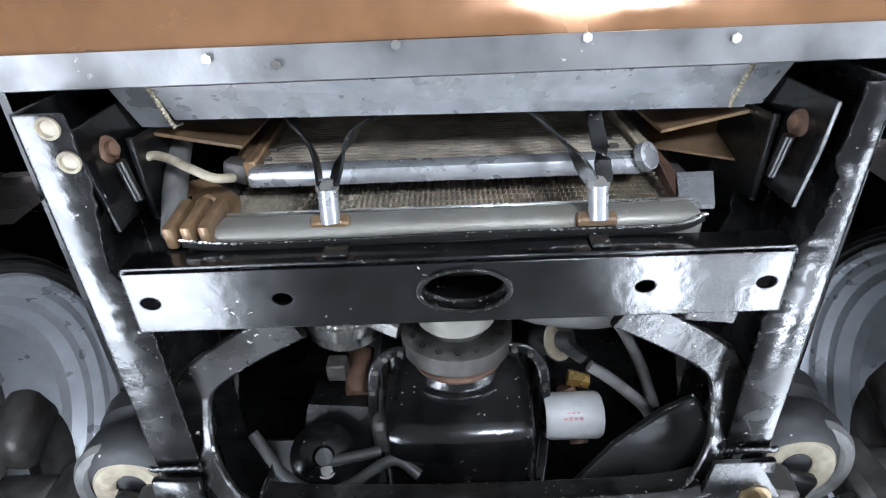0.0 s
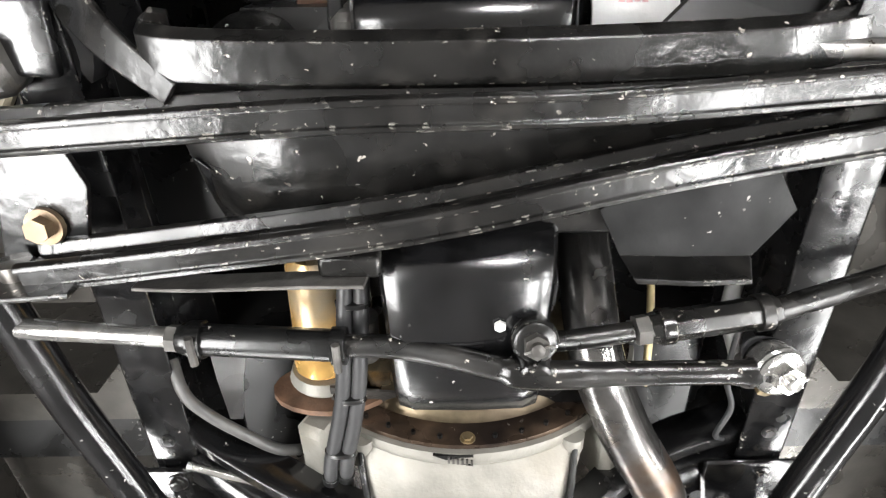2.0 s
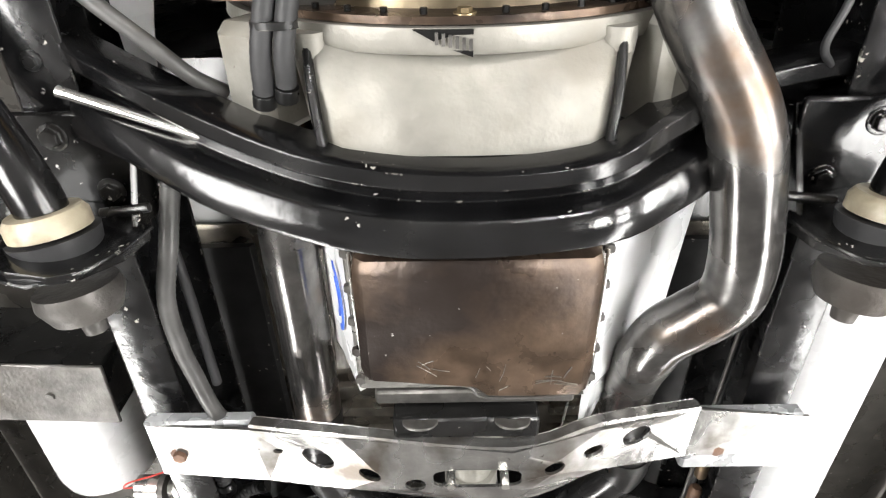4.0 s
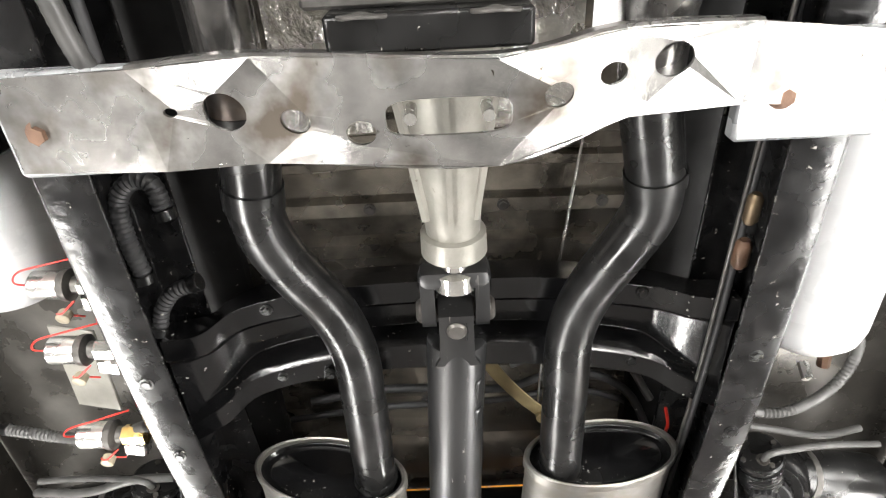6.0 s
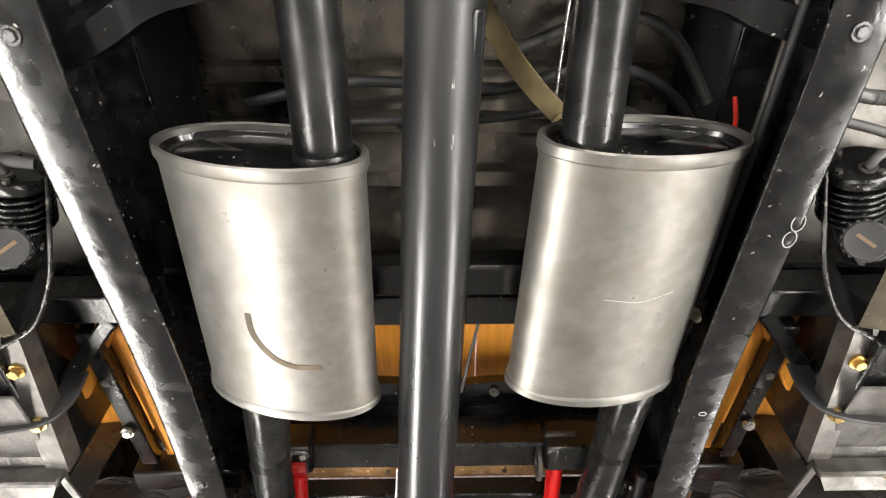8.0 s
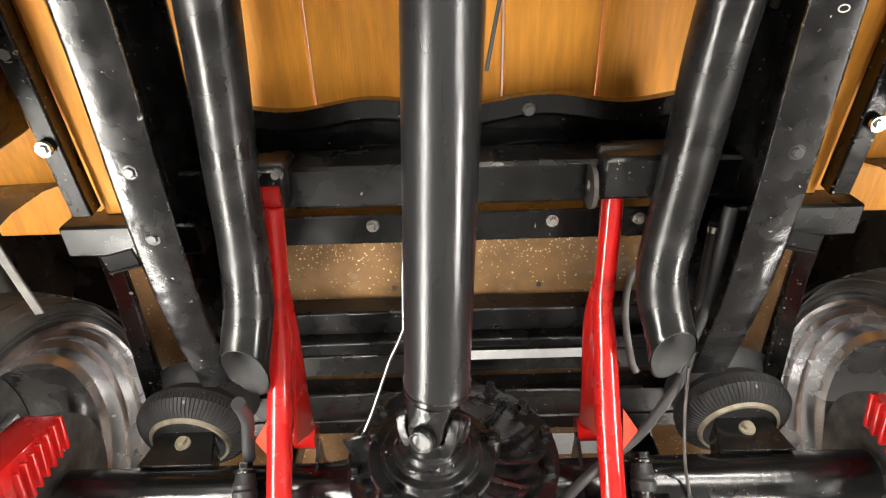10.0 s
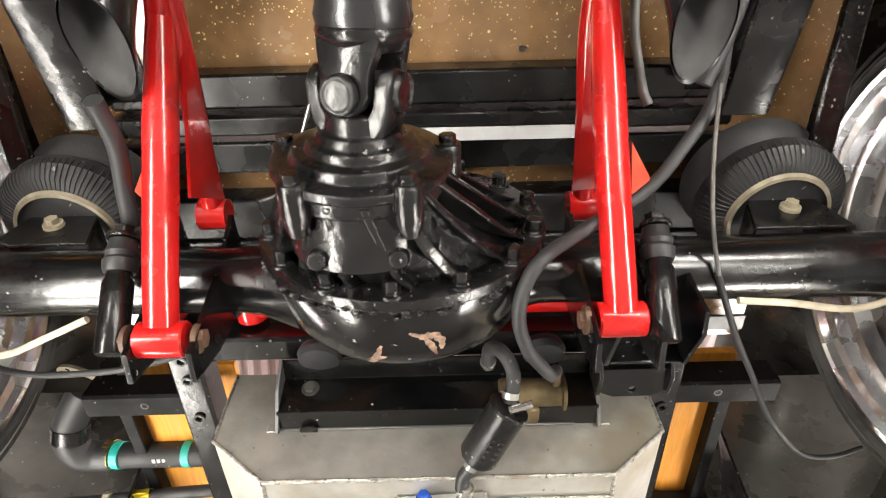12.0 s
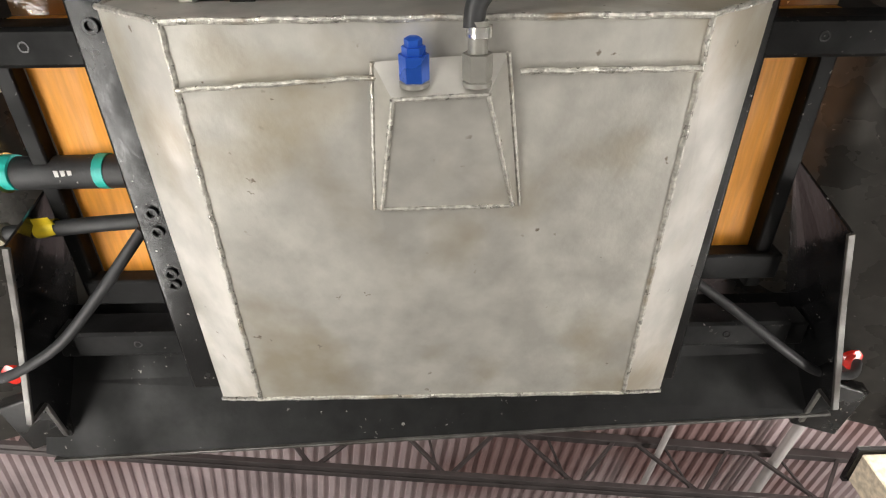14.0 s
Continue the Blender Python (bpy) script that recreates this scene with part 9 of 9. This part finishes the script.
for nm, pts, r, m, lab, cat in LINES:
    if nm in ("wiring_conduit", "corrugated_conduit", "drain_hose", "braided_hose"):
        t = thing(nm, pts[0], lab, cat)
        part("sleeve", ribbed(pts, r, 0.0032, 0.95 if "conduit" in nm else 0.86), m, t)
        part("end_fitting", rod(V(pts[-1]), V(pts[-1]) + (V(pts[-1]) - V(pts[-2])).normalized() * 0.012, r * 1.15, 12), "satin", t)
        part("end_fitting", rod(V(pts[0]), V(pts[0]) + (V(pts[0]) - V(pts[1])).normalized() * 0.012, r * 1.15, 12), "satin", t)
        continue
    single(nm, tube(pts, r, 6, 12), m, lab, cat, loc=pts[0])

# ties round the paired conduits
for y, z in ((1.06, 1.633), (1.17, 1.611), (1.245, 1.602)):
    x = float(np.interp(y, [1.06, 1.17, 1.26], [-0.1165, -0.1275, -0.148]))
    single("cable_tie", sweep([(x, y - 0.003, z), (x, y + 0.003, z)], circle(0.0185, 20, 0.0100), (0, 0, 1)), "satin", "black cable tie round two conduits", "cable tie", "cable ties", loc=(x, y, z))

# white sheet added for the bright patch beside the left rail, behind the brake hose
single("bright_patch_sheet", loft([[(-0.340, 1.195, 1.748), (-0.285, 1.195, 1.748), (-0.285, 1.195, 1.751), (-0.340, 1.195, 1.751)], [(-0.342, 1.27, 1.750), (-0.305, 1.27, 1.750), (-0.305, 1.27, 1.753), (-0.342, 1.27, 1.753)], [(-0.340, 1.35, 1.752), (-0.322, 1.35, 1.752), (-0.322, 1.35, 1.755), (-0.340, 1.35, 1.755)]]), "white", "white sheet added for a bright patch beside the frame rail", "heat shield", smooth=False, loc=(-0.32, 1.26, 1.75))

# tan strap by the shaft
t = thing("webbing_strap", (0.1, 2.3, 1.82), "tan webbing strap hanging by the propeller shaft", "strap")
part("webbing", sweep(spline([(0.046, 2.212, 1.834), (0.064, 2.240, 1.832), (0.090, 2.278, 1.829), (0.122, 2.315, 1.825), (0.150, 2.342, 1.822)], 6), rect(0.027, 0.003, 0.0008), (0.2, -0.2, 0.95)), "webbing", t)
part("end_hook", lathe((0.152, 2.350, 1.820), (0, 0, 1), [(-0.004, 0.006), (-0.004, 0.012), (0.004, 0.012), (0.004, 0.006)], 14), "webbing", t)

# fuel filter and connector on the frame rail
t = thing("inline_filter", (0.36, 1.93, 1.71), "dull brass inline filter on the frame rail", "filter")
for k, (y, r) in enumerate(((1.88, 0.009), (1.94, 0.010))):
    part("barrel", lathe((0.352, y, 1.70), (0.02, 1, 0.06), [(0, 0), (0, r * 0.6), (0.006, r), (0.034, r), (0.04, r * 0.6), (0.04, 0)], 18), "rust" if k else "flange", t)
t = thing("brake_coupling", (0.335, 2.38, 1.75), "dull steel brake line coupling on the rail", "coupling")
part("barrel", lathe((0.325, 2.37, 1.752), (-0.12, 1, 0.1), [(0, 0), (0, 0.008), (0.006, 0.011), (0.06, 0.011), (0.066, 0.007), (0.12, 0.007), (0.12, 0)], 18), "dull", t)
part("clip_bolt", hexhead((0.348, 2.60, 1.752), (0, 0, -1), 0.006, 0.012), "bush", t)

# filler hose with teal liner
t = thing("filler_hose", (-0.52, 4.02, 1.94), "black fuel filler hose with teal ends and a clamp", "hose")
part("hose", rod((-0.40, 4.018, 1.938), (-0.64, 4.022, 1.942), 0.026, 24), "rubber", t)
for x in (-0.489, -0.631):
    part("teal_collar", rod((x + 0.004, 4.019, 1.939), (x - 0.012, 4.019, 1.940), 0.0272, 24), "teal", t, "teal liner edge")
part("hose_clamp", rod((-0.646, 4.021, 1.942), (-0.660, 4.021, 1.943), 0.031, 24), "brass", t, "brass hose clamp")
part("elbow", tube([(-0.650, 4.021, 1.942), (-0.685, 4.02, 1.940), (-0.712, 4.00, 1.935), (-0.715, 3.95, 1.940), (-0.69, 3.90, 1.955), (-0.665, 3.865, 1.965)], 0.031, 6, 20), "rubber", t)
part("elbow_band", tube([(-0.715, 3.965, 1.938), (-0.708, 3.935, 1.945)], 0.0345, 1, 20), "satin", t)
fd = V((0.25, -0.35, 0.90)).normalized()
fo = V((-0.66, 3.855, 1.972))
part("flange", lathe(fo, fd, [(0, 0.03), (0, 0.062), (0.006, 0.062), (0.006, 0.03)], 36), "bush", t, "pale dusty flange")
f1 = fd.cross(V((0, 0, 1))).normalized()
f2 = fd.cross(f1)
for k in range(10):
    a = 2 * math.pi * k / 10
    # solid dark discs paint the shade of the bolt holes
    part("flange_hole_shade", lathe(fo + (f1 * math.cos(a) + f2 * math.sin(a)) * 0.052, fd, [(-0.001, 0), (-0.001, 0.0045), (0.001, 0.0045)], 8), "dark", t)
for k in range(3):
    part("print_bar", box((-0.555 + k * 0.010, 4.012, 1.9155), (0.006, 0.010, 0.001), (0, 0, 0), 0), "paleprint", t)

t = thing("tagged_conduit", (-0.55, 4.09, 1.90), "black corrugated conduit with a yellow label", "conduit")
part("conduit", tube([(-0.40, 4.085, 1.905), (-0.52, 4.092, 1.903), (-0.66, 4.105, 1.900), (-0.76, 4.115, 1.90)], 0.0125, 4, 14), "rubber", t)
part("label", sweep([(-0.575, 4.095, 1.902), (-0.607, 4.099, 1.901)], circle(0.0135, 16), caps=False), "yellow", t, "yellow paper label")
part("label_flag", box((-0.590, 4.082, 1.893), (0.032, 0.022, 0.001), (25, 0, -6), 0), "yellow", t, "yellow paper label")
part("end_nut", rod((-0.655, 4.104, 1.900), (-0.670, 4.106, 1.900), 0.018, 8), "bush", t)

# bolted clips and weld marks on the frame
for x, y, z, m in ((-0.358, 0.345, 1.662, "bush"), (-0.366, 0.312, 1.662, "bush")):
    single("frame_bung", lathe((x, y, z - 0.0005), (0, 0, -1), [(0, 0.011), (0.003, 0.011), (0.004, 0.008), (0.001, 0.007), (0.001, 0)], 20), m, "round bung in the frame rail", "bung", "frame bungs", loc=(x, y, z))
for sx in (-1, 1):
    bm = bmesh.new()
    for k in range(22):
        bmesh.ops.create_icosphere(bm, subdivisions=1, radius=0.004, matrix=pose(sx * (0.345 + 0.0016 * math.sin(k * 2.1)), 0.466 + k * 0.0035, 1.6575) @ Matrix.Diagonal((1.1, 0.9, 0.7, 1)))
    single("weld_seam", bm, "worn", "rough weld seam on the frame", "weld", "weld seams", loc=(sx * 0.345, 0.5, 1.657))
    w = single("chafe_guard", rod((sx * 0.405, 0.62, 1.69), (sx * 0.385, 0.74, 1.665), 0.006, 10), "bush", "cream plastic sleeve on a brake line", "sleeve", "brake line sleeves", loc=(sx * 0.4, 0.68, 1.68))
    single("steering_stop", box((sx * 0.395, 0.815, 1.64), (0.05, 0.05, 0.05), (10, 0, sx * 10), 0.008), "dull", "dull steel spring seat below the frame", "bracket", "spring seats", loc=(sx * 0.395, 0.815, 1.64))

# chalk scribbles on the frame rail
M["chalk"] = mat("white_chalk", (0.30, 0.30, 0.29), 0.9, vary=0.2)
for x, y, ra, rb in ((0.392, 2.415, 0.008, 0.011), (0.390, 2.437, 0.008, 0.011), (0.372, 2.74, 0.006, 0.004)):
    z = float(np.interp(y, [r[1] for r in RAIL], [r[2] for r in RAIL])) - 0.0008
    part("chalk_mark", plate(ring(x, y, ra, rb), [ring(x, y, ra - 0.0013, rb - 0.0013)], 0.0006, Matrix.Translation((0, 0, z))), "chalk", chassis, smooth=False)
